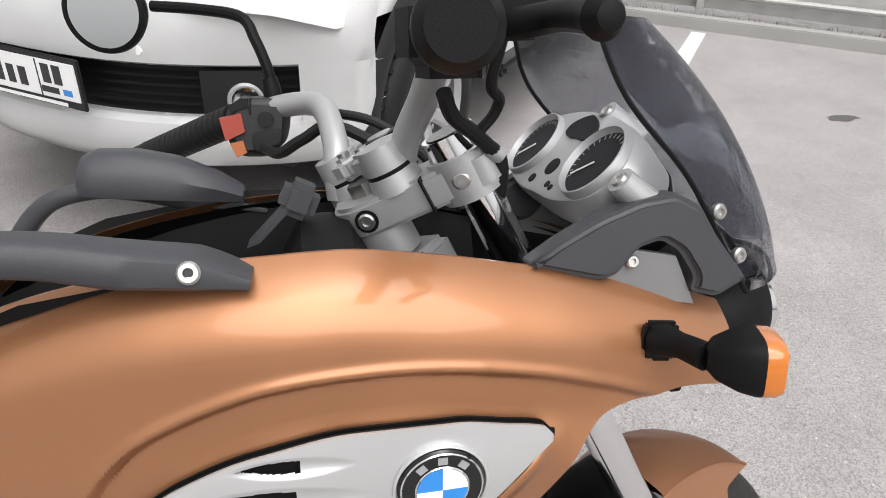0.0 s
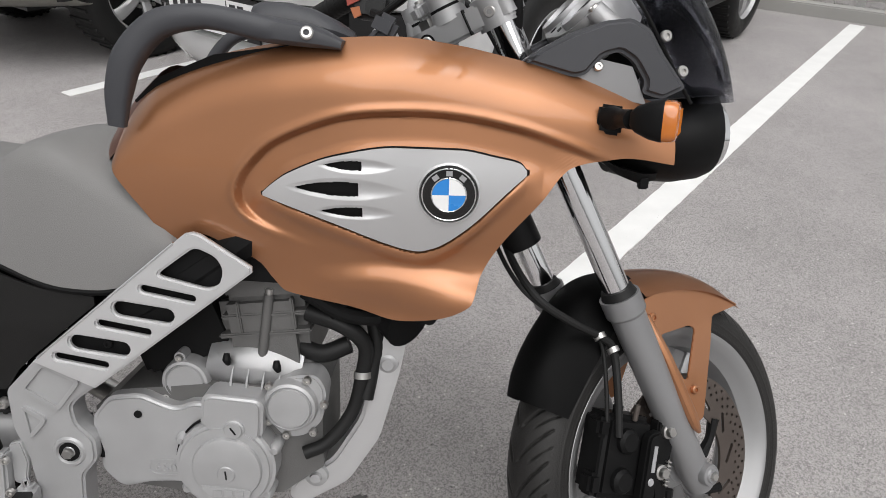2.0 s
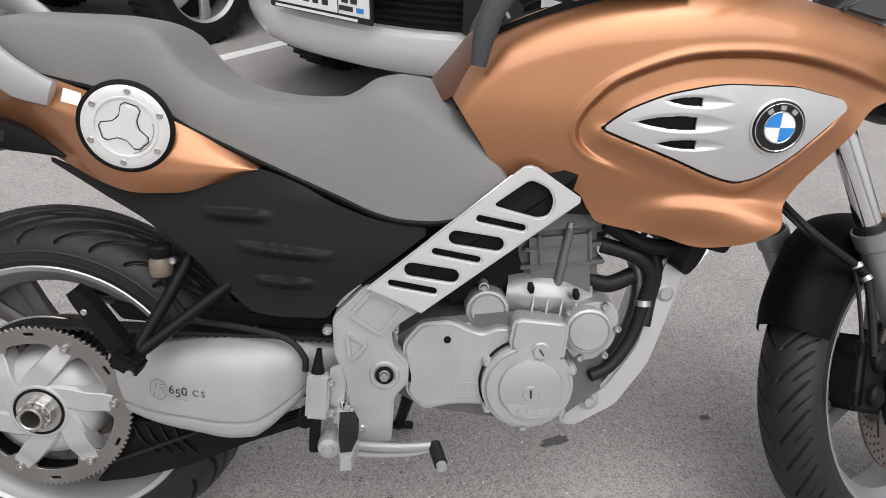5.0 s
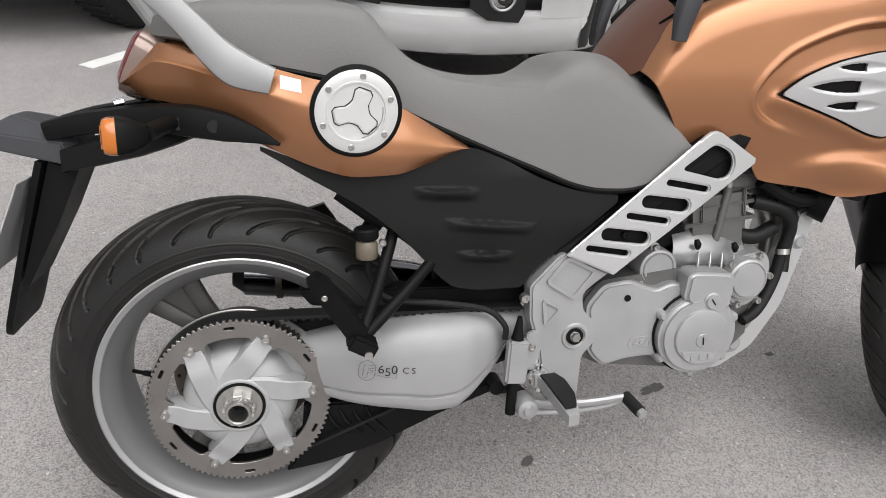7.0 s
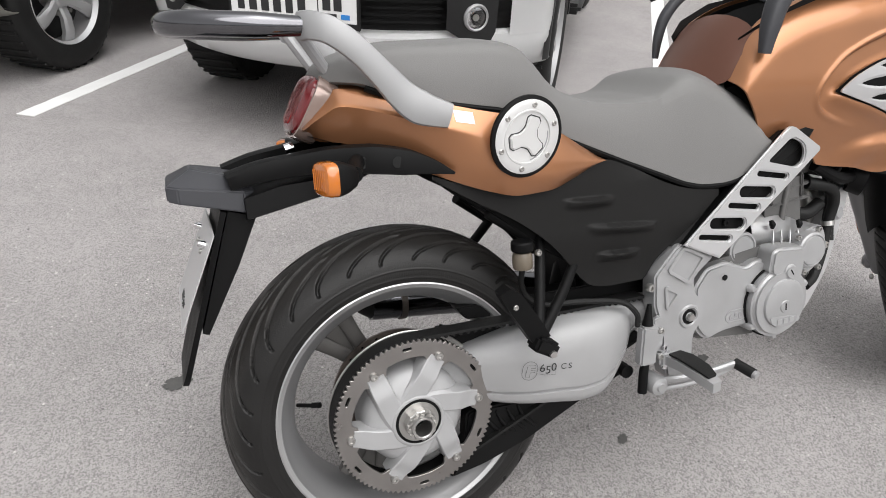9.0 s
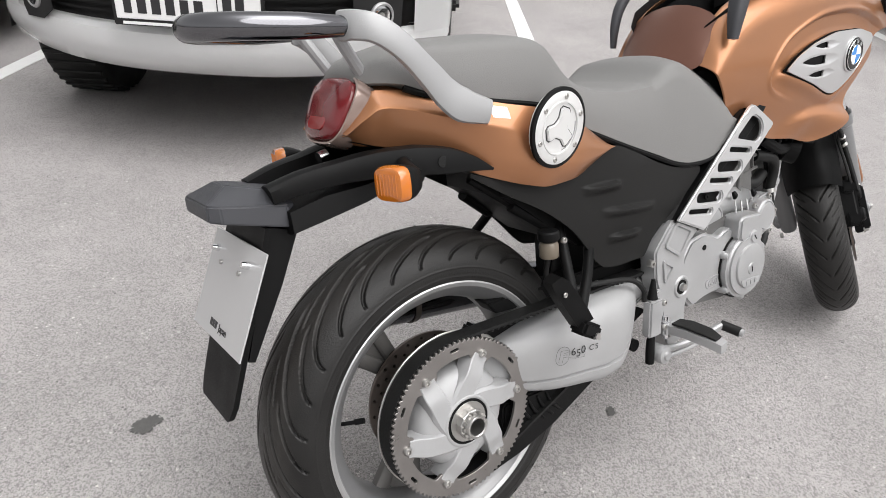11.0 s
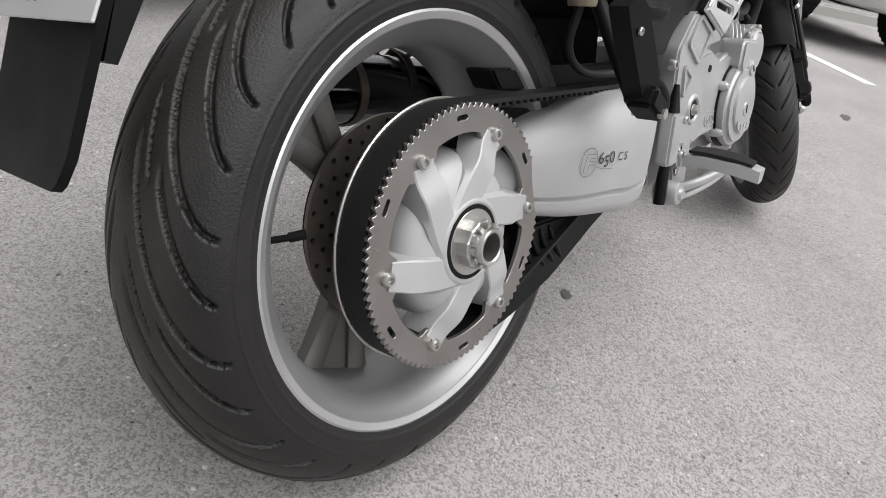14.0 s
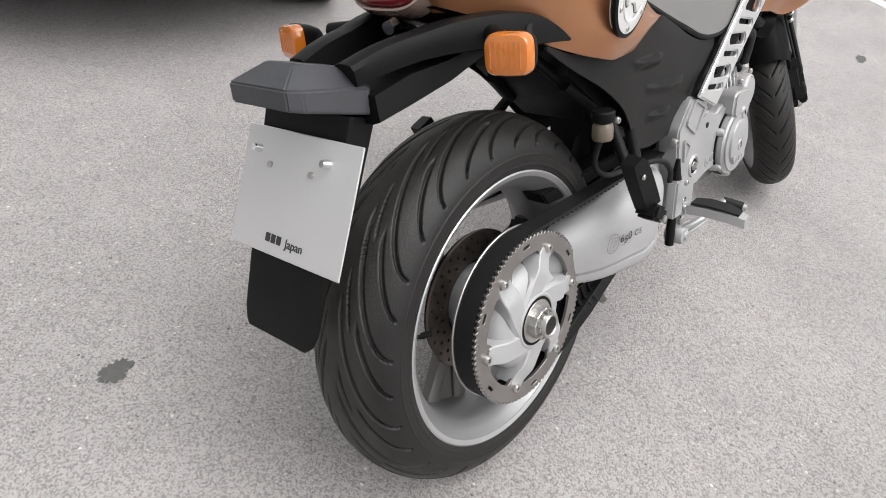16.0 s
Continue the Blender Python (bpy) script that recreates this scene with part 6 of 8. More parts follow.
def spart(name, bm, mat, parent, label="", sharp=35):
    bm.transform(S)
    return part(name, bm, mat, parent, label, sharp)


frim = lathe([(0.2205, -0.0525), (0.2285, -0.0550), (0.2325, -0.053), (0.2325, -0.046), (0.222, -0.040), (0.206, -0.034), (0.198, -0.02), (0.196, 0.0), (0.198, 0.02), (0.206, 0.034), (0.222, 0.040), (0.2325, 0.046), (0.2325, 0.053), (0.2285, 0.0550), (0.2205, 0.0525), (0.210, 0.040), (0.194, 0.028), (0.188, 0.0), (0.194, -0.028), (0.210, -0.040)], 120, FW, closed=True)
front_wheel = spart("front_wheel", frim, RIM, bike, "silver cast alloy front wheel")
V, Fc = tyre_mesh(0.2415, 0.0525, 0.0560, 0.004, math.radians(360 / 34), 1020, 110, FW, S, True)
raw("tyre", V, Fc, TYRE, front_wheel, "black front tyre with angled tread grooves", 60)
for a in (70, 190, 310):
    twin_spoke(a, 0.04, 0.195, 0.0, 0.0, 0.030, front_wheel, RIM, FW, S)
spart("hub", lathe([(0.0, 0.06), (0.03, 0.06), (0.045, 0.04), (0.045, -0.045), (0.03, -0.065), (0, -0.065)], 32, FW), CAST, front_wheel)
slits = []
for k in range(12):
    for r_, da, turn_ in ((0.112, 0.0, 62.0),):
        a = radians(30 * k + da)
        slits.append(slot((FW[0] + r_ * math.cos(a), FW[2] + r_ * math.sin(a)), 0.036, 0.0068, 30 * k + da + turn_))
fdisc = drilled_disc(0.090, 0.153, -0.068, 0.005, FW, [(0.1465, 44, 0.0027, 0), (0.1375, 44, 0.0027, 0.5), (0.1285, 44, 0.0027, 0)], S, slits)
fd = part("brake_disc", fdisc, DISC, front_wheel, "drilled steel front brake disc")
for k in range(5):
    a = radians(72 * k + 10)
    pts = []
    for r, da, w in ((0.048, 0, 0.011), (0.075, 16, 0.008), (0.102, 30, 0.012)):
        pts.append((FW[0] + r * math.cos(a + radians(da)), FW[1] - 0.064, FW[2] + r * math.sin(a + radians(da))))
    spart("disc_arm", tube(pts, [0.010, 0.007, 0.010], 8, 5), BLACK, fd)
# fork legs
C_, S_ = SAX.z, -SAX.x
fwd = Vector((C_, 0, S_))
for sy in (1, -1):
    base = A0 + Vector((0, -sy * 0.092, 0)) - fwd * 0.0035
    low = base - SAX * 0.03
    top = base + SAX * 0.336
    leg = spart("fork_slider", tube([low, low + SAX * 0.03, low + SAX * 0.10, top - SAX * 0.035, top - SAX * 0.03, top], [0.022, 0.026, 0.0255, 0.0275, 0.0315, 0.0315], 22, smooth=False), FORKGREY, bike, "grey painted lower fork leg")
    spart("fork_tube", cyl(top - SAX * 0.01, base + SAX * 0.79, 0.0205, 24), CHROME, bike, "chromed fork tube")
    spart("dust_seal", cyl(top - SAX * 0.002, top + SAX * 0.012, 0.0285, 22, 0.024, 0.003), RUBBER, leg)
    spart("axle_clamp", lathe([(0.0, -0.022), (0.010, -0.022), (0.012, -0.019), (0.0165, -0.018), (0.018, -0.014), (0.018, 0.02), (0.0, 0.02)], 24, tuple(A0 + Vector((0, -sy * 0.108, 0)))) if sy > 0 else lathe([(0.0, 0.022), (0.012, 0.022), (0.021, 0.014), (0.021, -0.02), (0, -0.02)], 24, tuple(A0 + Vector((0, -sy * 0.108, 0)))), FORKGREY, leg)
    spart("axle_end", lathe([(0.0, -0.006), (0.006, -0.006), (0.0075, -0.003), (0.0075, 0.004)], 6, tuple(A0 + Vector((0, -sy * 0.129, 0)))), STEEL, leg)
    spart("clamp_bolt", bolt(tuple(A0 + Vector((0.004, -sy * 0.112, -0.045))), 0.008, 0.008, (0, -sy, 0)), STEEL, leg)
spart("axle", cyl(A0 + Vector((0, -0.12, 0)), A0 + Vector((0, 0.12, 0)), 0.009), STEEL, front_wheel)
# caliper
cal0 = A0 + Vector((-0.118, -0.078, 0.036))
CM = Matrix.Translation(cal0) @ pose(0, 0, 0, 0, 14, 0)


def cpart(name, bm, mat, parent, label=""):
    bm.transform(CM)
    return spart(name, bm, mat, parent, label)


cal = cpart("brake_caliper", box((-0.034, 0.012, 0.004), (0.098, 0.060, 0.128), 0.010, None, 3), BLACK, bike, "black two-piston front brake caliper")
for z in (0.030, -0.030):
    cpart("piston_boss", lathe([(0, -0.030), (0.014, -0.030), (0.019, -0.025), (0.0205, -0.014), (0.0205, 0.0)], 24, (-0.040, 0, z)), BLACK, cal)
cpart("caliper_arm", plate(rounded([(-0.012, 0.045), (0.014, 0.055), (0.018, -0.06), (0.004, -0.075), (-0.012, -0.06)], 0.01), -0.038, -0.018, 0.004), BLACK, cal)
cpart("print_bar", box((0.003, -0.0387, 0.010), (0.007, 0.001, 0.040), 0), GREYMARK, cal)
cpart("print_dot", lathe([(0, -0.0392), (0.005, -0.0392), (0.006, -0.038)], 18, (0.003, 0, -0.025)), GREYMARK, cal)
cpart("ear", box((-0.082, 0.0, 0.045), (0.026, 0.03, 0.030), 0.006), BLACK, cal)
cpart("ear", box((-0.084, 0.0, -0.040), (0.022, 0.03, 0.034), 0.006), BLACK, cal)
cpart("bridge_bolt", cyl((-0.05, 0.0, 0.05), (-0.05, 0.0, 0.080), 0.008, 14), BLACK, cal)
cpart("bleed_nipple", cyl((-0.026, -0.014, 0.062), (-0.030, -0.020, 0.086), 0.0045, 12), RUSTY, cal)
cpart("bracket", plate(rounded([(0.020, 0.070), (0.046, 0.058), (0.060, 0.035), (0.056, -0.02), (0.066, -0.075), (0.040, -0.082), (0.028, -0.03)], 0.01), -0.020, 0.0, 0.003), BLACK, cal)
for x, z in ((0.040, 0.052), (0.052, -0.070), (0.038, -0.012)):
    cpart("mount_bolt", lathe([(0, -0.034), (0.007, -0.034), (0.0085, -0.031), (0.0085, -0.026), (0.012, -0.025), (0.012, -0.02)], 16, (x, 0, z)), STEEL, cal)
for k in range(7):
    cpart("spring_coil", lathe([(0.0045, -0.0015), (0.006, 0), (0.0045, 0.0015)], 12, m=Matrix.Translation((0.050, -0.024, 0.005 - 0.006 * k)) @ pose(0, 0, 0, 90, 0, 0)), STEEL, cal)

# brake hose down the leg
bh = [(-0.285, 0.03, 0.44), (-0.298, -0.01, 0.37), (-0.290, -0.065, 0.305), (-0.240, -0.084, 0.264), (-0.190, -0.088, 0.238), (-0.166, -0.090, 0.215), (-0.164, -0.096, 0.15), (-0.168, -0.100, 0.085)]
spart("brake_hose", tube([tuple(A0 + Vector(p)) for p in bh], 0.0062, 10, 8), RUBBER, bike, "black front brake hose")
spart("sensor_lead", tube([tuple(A0 + Vector((x - 0.012, y + 0.012, z + 0.008))) for x, y, z in bh], 0.0035, 8, 8), RUBBER, bike)
for p in (bh[4], bh[5]):
    c = A0 + Vector(p)
    spart("hose_clip", lathe([(0.007, -0.004), (0.0095, -0.004), (0.0095, 0.004), (0.007, 0.004)], 14, closed=True, m=Matrix.Translation(c) @ pose(0, 0, 0, 60, 0, 20)), STEEL, bike)


def guard_shell(rows, n=17):
    """A mudguard over the front wheel: for angles round the axle the crown's and the edge's radius and the half width."""
    fc, fe, fw_ = (f1([(-q[0], q[k]) for q in rows]) for k in (1, 2, 3))
    rings = []
    for k in range(31):
        ad = rows[0][0] + (rows[-1][0] - rows[0][0]) * k / 30
        a = radians(ad)
        ring = []
        for u in np.linspace(-1, 1, n):
            rr = fe(-ad) + (fc(-ad) - fe(-ad)) * (1 - abs(u) ** 2.4)
            ring.append((A0.x + rr * math.cos(a), fw_(-ad) * math.copysign(abs(u) ** 0.85, u), A0.z + rr * math.sin(a)))
        rings.append(ring)
    bm = skin(rings, False, False)
    bmesh.ops.solidify(bm, geom=list(bm.faces), thickness=0.003)
    return bm


fend = spart("front_mudguard", guard_shell(((106, 0.330, 0.300, 0.076), (97, 0.328, 0.297, 0.079), (86, 0.324, 0.293, 0.080), (75, 0.317, 0.290, 0.080), (66, 0.306, 0.287, 0.078), (60.5, 0.297, 0.286, 0.074))), COPPER, bike, "copper-orange front mudguard with triangular stays", 40)
spart("rear_half", guard_shell(((154, 0.320, 0.262, 0.066), (146, 0.331, 0.262, 0.070), (132, 0.341, 0.268, 0.072), (118, 0.352, 0.285, 0.070), (104, 0.337, 0.300, 0.058))), BLACK, fend, "black plastic rear half of the mudguard", 40)
for sy in (1, -1):
    stayp = [(-0.100, 0.278), (-0.05, 0.297), (0.02, 0.298), (0.08, 0.285), (0.132, 0.259), (0.066, 0.246), (0.052, 0.205), (0.012, 0.085), (-0.006, 0.078), (-0.025, 0.092), (-0.075, 0.20), (-0.104, 0.246)]
    hole = [(-0.057, 0.226), (0.009, 0.235), (0.020, 0.228), (-0.016, 0.152), (-0.024, 0.152)]
    bm = plate(rounded([(A0.x + x, A0.z + z) for x, z in stayp], 0.006), -0.002, 0.002, 0.001, [rounded([(A0.x + x, A0.z + z) for x, z in hole], 0.007)])
    for v in bm.verts:
        v.co.y -= sy * (0.0720 + 0.0275 * sm(0.285, 0.10, v.co.z - A0.z))
    spart("stay", bm, COPPER, fend)
    spart("stay_rib", tube([tuple(A0 + Vector((-0.104, -sy * 0.096, 0.262))), tuple(A0 + Vector((-0.075, -sy * 0.108, 0.195))), tuple(A0 + Vector((-0.030, -sy * 0.115, 0.097))), tuple(A0 + Vector((-0.012, -sy * 0.113, 0.070)))], [0.006, 0.010, 0.010, 0.004], 10), COPPER, fend)
    for x, z, y in ((-0.080, 0.257, 0.086), (-0.005, 0.134, 0.099)):
        spart("screw", bolt(tuple(A0 + Vector((x, -sy * y, z))), 0.0075, 0.005, (0, -sy, 0)), COPPER, fend)
# yokes
def yoke_m(h):
    """Puts a plate drawn flat (u to the left, v forward) across the fork at height h."""
    m = Matrix((( fwd.x, 0, SAX.x), (0, 1, 0), (fwd.z, 0, SAX.z))).to_4x4()
    return Matrix.Translation(A0 + SAX * h) @ m


def yoke_plate(pts, z0, z1, bev):
    """A flat plate in the yoke's plane; pts are (left, forward)."""
    bm = plate(rounded([(v, u) for u, v in pts], 0.010, 4), z0, z1, bev, (), 2)
    bm.transform(Matrix(((1, 0, 0, 0), (0, 0, 1, 0), (0, 1, 0, 0), (0, 0, 0, 1))))
    bmesh.ops.reverse_faces(bm, faces=list(bm.faces))
    return bm


YOKE = [(-0.126, -0.010), (-0.014, -0.092), (0.014, -0.092), (0.126, -0.010), (0.122, 0.016), (0.104, 0.032), (0.070, 0.030), (0.030, -0.012), (-0.030, -0.012), (-0.070, 0.030), (-0.104, 0.032), (-0.122, 0.016)]


def ypart(name, bm, h, mat, parent, label="", sharp=35):
    bm.transform(yoke_m(h))
    return spart(name, bm, mat, parent, label, sharp)


for h, name in ((0.790, "top_yoke"), (0.60, "bottom_yoke")):
    yk = ypart(name, yoke_plate(YOKE, -0.017, 0.017, 0.004), h, CAST, bike, "silver cast fork yoke")
    for sy in (1, -1):
        u = -sy * 0.088
        ypart("clamp", cyl((-0.004, u, -0.022), (-0.004, u, 0.021), 0.031, 32, None, 0.003), h, CAST, yk)
        for q, nm in ((0.20, "clamp_bolt"), (0.92, "stem_bolt")):
            bu, bv = -sy * (0.126 - 0.112 * q), -0.010 - 0.082 * q
            nu, nv = -sy * 0.591, -0.807
            ypart("bolt_counterbore", cyl((bv - nv * 0.01, bu - nu * 0.01, 0.0), (bv + nv * 0.001, bu + nu * 0.001, 0.0), 0.0115, 20), h, BLACK, yk)
            ypart(nm, bolt((bv + nv * 0.001, bu + nu * 0.001, 0.0), 0.0085, 0.003, (nv, nu, 0)), h, STEEL, yk)
        ypart("clamp_split", box((-0.010 - 0.082 * 0.45, -sy * (0.126 - 0.112 * 0.45), 0), (0.012, 0.0016, 0.0352), 0, (0, 0, sy * 36)), h, BLACK, yk)
        if h > 0.7:
            ypart("fork_cap", cyl((-0.004, u, 0.021), (-0.004, u, 0.040), 0.0265, 32, 0.0255, 0.003), h, CHROME, yk)
            ypart("cap_top", cyl((-0.004, u, 0.0395), (-0.004, u, 0.0412), 0.021, 28), h, GLOSSBLACK, yk)
            v0, u = -0.044, -sy * 0.070
            ypart("riser_boss", cyl((v0, u + sy * 0.032, 0.012), (v0, u + sy * 0.032, 0.030), 0.027, 28, 0.024, 0.003), h, CAST, yk)
            ypart("riser_rubber", cyl((v0, u + sy * 0.032, 0.0295), (v0, u + sy * 0.032, 0.034), 0.0235, 28), h, BLACK, yk)
            ypart("bar_clamp", cyl((v0, u + sy * 0.032, 0.034), (v0, u + sy * 0.032, 0.058), 0.0235, 28, 0.022, 0.004), h, CAST, yk)
            ypart("clamp_lug", box((v0 - 0.004, u + sy * 0.052, 0.044), (0.030, 0.026, 0.024), 0.006, None, 3), h, CAST, yk)
            ypart("lug_bolt", cyl((v0 - 0.004, u + sy * 0.054, 0.055), (v0 - 0.004, u + sy * 0.054, 0.060), 0.0065, 16, None, 0.001), h, STEEL, yk)
    if h > 0.7:
        ypart("stem_nut", cyl((-0.052, 0, 0.015), (-0.052, 0, 0.030), 0.019, 6, None, 0.002), h, STEEL, yk)
        ypart("ignition_lock", cyl((-0.010, 0.0, 0.012), (-0.010, 0.0, 0.056), 0.020, 24, 0.017, 0.003), h, BLACK, yk)
        ypart("lock_face", cyl((-0.010, 0.0, 0.056), (-0.010, 0.0, 0.0575), 0.013, 24), h, STEEL, yk)
        ypart("stem_clamp", cyl((-0.060, 0.0, -0.050), (-0.060, 0.0, -0.016), 0.029, 28, None, 0.003), h, CAST, yk)
        ypart("lock_housing", box((-0.045, -0.018, -0.075), (0.05, 0.05, 0.045), 0.008, None, 3), h, CAST, yk)
part("steering_head", tube([tuple(SH + SAX * 0.46), tuple(SH + SAX * 0.735)], 0.030, 20, smooth=False), BLACK, bike)

# handlebar and its fittings
part("handlebar", tube([(1.102, -0.004, 1.020), (1.103, -0.008, 1.042), (1.106, -0.022, 1.066), (1.116, -0.056, 1.101), (1.119, -0.100, 1.136), (1.112, -0.16, 1.150), (1.100, -0.22, 1.150), (1.086, -0.30, 1.148)], 0.0135, 16, 8), CAST, bike, "bare aluminium handlebar half")
part("handlebar", tube([(1.046, 0.052, 0.995), (1.044, 0.053, 1.018), (1.045, 0.072, 1.047), (1.038, 0.120, 1.077), (1.022, 0.158, 1.084), (0.985, 0.193, 1.078), (0.940, 0.222, 1.062), (0.80, 0.33, 1.005)], 0.0135, 16, 8), CAST, bike, "bare aluminium handlebar half")
gr = part("throttle_grip", tube([(1.104, -0.20, 1.150), (1.086, -0.315, 1.148)], 0.0195, 24, smooth=False), RUBBER, bike, "black rubber throttle grip")
part("bar_end", lathe([(0, -0.03), (0.016, -0.03), (0.021, -0.022), (0.022, 0.0), (0, 0.0)], 28, m=Matrix.Translation((1.086, -0.315, 1.148)) @ pose(0, 0, 0, 0, 0, -9)), BLACK, gr)
sw = part("right_switchgear", box((1.112, -0.165, 1.150), (0.062, 0.060, 0.060), 0.014, (0, 0, 8), 3), BLACK, bike, "black right-hand switch housing")
part("master_cylinder", box((1.150, -0.150, 1.165), (0.075, 0.055, 0.040), 0.012, (0, 0, 8), 3), BLACK, sw)
part("mirror_boss", cyl((1.125, -0.155, 1.175), (1.122, -0.155, 1.225), 0.009, 14), BLACK, sw)
lev = part("brake_lever", tube([(1.140, -0.165, 1.153), (1.158, -0.19, 1.155), (1.170, -0.23, 1.158), (1.162, -0.29, 1.155), (1.153, -0.325, 1.152)], [0.010, 0.013, 0.0115, 0.0105, 0.0095], 12, 6, flat=0.8), BLACK, bike, "black front brake lever with a ball end")
part("ball_end", lathe([(0, -0.0115), (0.007, -0.009), (0.0115, 0), (0.007, 0.009), (0, 0.0115)], 16, (1.152, -0.332, 1.152)), BLACK, lev)
part("throttle_cable", tube([(1.123, -0.105, 1.107), (1.133, -0.09, 1.088), (1.154, -0.075, 1.072), (1.174, -0.06, 1.056)], 0.0068, 10), RUBBER, bike)
part("cable_joint", tube([(1.173, -0.058, 1.056), (1.185, -0.055, 1.048)], 0.008, 12, smooth=False), CAST, bike)
part("brake_line", tube([(1.165, -0.125, 1.15)] + [(1.163, -0.1, 1.113), (1.174, -0.085, 1.1), (1.172, -0.075, 1.086), (1.162, -0.07, 1.073)], 0.005, 10), RUBBER, bike)
part("cable_sleeve", tube([(1.174, -0.06, 1.056), (1.182, -0.055, 1.05), (1.187, -0.05, 1.035), (1.188, -0.04, 1.01), (1.183, -0.03, 0.989)], 0.007, 12), RUBBER, bike)
lg = part("left_grip", tube([(0.935, 0.217, 1.064), (0.800, 0.33, 1.005)], 0.0185, 22, smooth=False), RUBBER, bike, "black ribbed rubber clutch-side grip")
for k in range(16):
    t = 0.06 + 0.055 * k
    p = Vector((0.935, 0.217, 1.064)).lerp(Vector((0.80, 0.33, 1.005)), t)
    d = (Vector((0.80, 0.33, 1.005)) - Vector((0.935, 0.217, 1.064))).normalized()
    part("grip_rib", cyl(p - d * 0.0017, p + d * 0.0017, 0.0191, 18), RUBBER, lg)
LSW = rounded([(0.930, 1.080), (0.944, 1.0885), (0.963, 1.0900), (0.992, 1.0880), (1.000, 1.080), (0.999, 1.058), (0.994, 1.040), (0.972, 1.022), (0.942, 1.023), (0.930, 1.034), (0.924, 1.058)], 0.008, 3)
ls = part("left_switchgear", plate(LSW, 0.176, 0.236, 0.009, (), 3), CHARCOAL_DARK, bike, "black left-hand switch housing with red and orange buttons", 65)
part("red_button", skin([[(0.921, y, 1.069), (0.945, y, 1.074), (0.948, y, 1.053), (0.926, y, 1.043)] for y in (0.180, 0.1715, 0.170)]), REDSWITCH, ls)
part("orange_button", skin([[(0.930, y, 1.040), (0.945, y, 1.043), (0.948, y, 1.029), (0.937, y, 1.024)] for y in (0.180, 0.1735, 0.172)]), ORANGESWITCH, ls)
part("clamp_seam", tube([(0.957, 0.1765, 1.0905), (0.955, 0.1750, 1.080), (0.955, 0.1750, 1.072)], 0.0012, 8), GLOSSBLACK, ls)
part("horn_button", cyl((0.972, 0.178, 1.066), (0.971, 0.172, 1.066), 0.009, 16, None, 0.002), GLOSSBLACK, ls)
part("lower_shell", plate(rounded([(0.955, 1.052), (0.990, 1.056), (0.986, 1.036), (0.968, 1.026), (0.955, 1.032)], 0.006), 0.170, 0.180, 0.003), GLOSSBLACK, ls)
part("choke_lever", skin([[(0.930, y, 1.080), (0.945, y, 1.0905), (0.953, y, 1.090), (0.953, y, 1.081), (0.935, y, 1.075)] for y in (0.232, 0.1745, 0.173)]), GREYPLASTIC, ls, "grey moulded cover")
part("clutch_cable", tube([(1.0, 0.19, 1.085), (1.04, 0.15, 1.075), (1.09, 0.12, 1.065), (1.14, 0.10, 1.03), (1.18, 0.08, 0.97)], 0.0055, 10), RUBBER, bike)
part("switch_wiring", tube([(0.965, 0.178, 1.035), (0.985, 0.150, 1.030), (1.012, 0.13, 1.047), (1.05, 0.11, 1.062), (1.13, 0.08, 1.02)], 0.0065, 10), RUBBER, bike)
mir = part("mirror", tube([(0.981, 0.205, 1.10), (0.976, 0.205, 1.125), (0.965, 0.21, 1.155), (0.950, 0.222, 1.180), (0.90, 0.25, 1.190), (0.845, 0.275, 1.195)], 0.0065, 10), BLACK, bike, "black round mirror on a bent stem")
MM = Matrix.Translation((0.790, 0.285, 1.190)) @ pose(0, 0, 0, 6, 0, -12)
part("mirror_boot", tube([(0.982, 0.205, 1.085), (0.978, 0.205, 1.112)], [0.012, 0.009], 14, smooth=False), BLACK, mir)
part("mirror_shell", lathe([(0.043, -0.008), (0.049, -0.006), (0.050, 0.0), (0.044, 0.018), (0.02, 0.03), (0, 0.032)], 40, m=MM), BLACK, mir)
part("mirror_glass", lathe([(0, -0.006), (0.044, -0.0065), (0.044, -0.003)], 40, m=MM), material("mirror_silver", (0.85, 0.86, 0.87), 0.02, 1.0), mir)

# strap bracket in the well
part("strap_bracket", skin([[(x, -0.012, z), (x, 0.022, z), (x + 0.012, 0.022, z + 0.004), (x + 0.012, -0.012, z + 0.004)] for x, z in ((0.955, 0.965), (0.975, 0.985), (0.990, 1.0))]), CHARCOAL, bike)
part("strap_head", box((1.005, 0.005, 1.006), (0.035, 0.04, 0.034), 0.008, (0, 25, 0)), CHARCOAL, bike)
part("well_cover", skin([[(x, w * u, z - 0.02 * abs(u) ** 2) for u in np.linspace(-1, 1, 9)] for x, w, z in ((0.985, 0.10, 0.950), (1.005, 0.11, 0.985), (1.05, 0.115, 0.985), (1.07, 0.115, 0.95))], False, False), BLACK, bike)

# instruments
IM = Matrix.Translation((1.2816, 0.0217, 1.0290)) @ pose(0, 0, 0, 0, 0, 3.2) @ pose(0, 0, 0, 0, -48, 0)
# local: x along the face upwards, y to the left, z out of the dials


def im(bm):
    bm.transform(IM)
    return bm


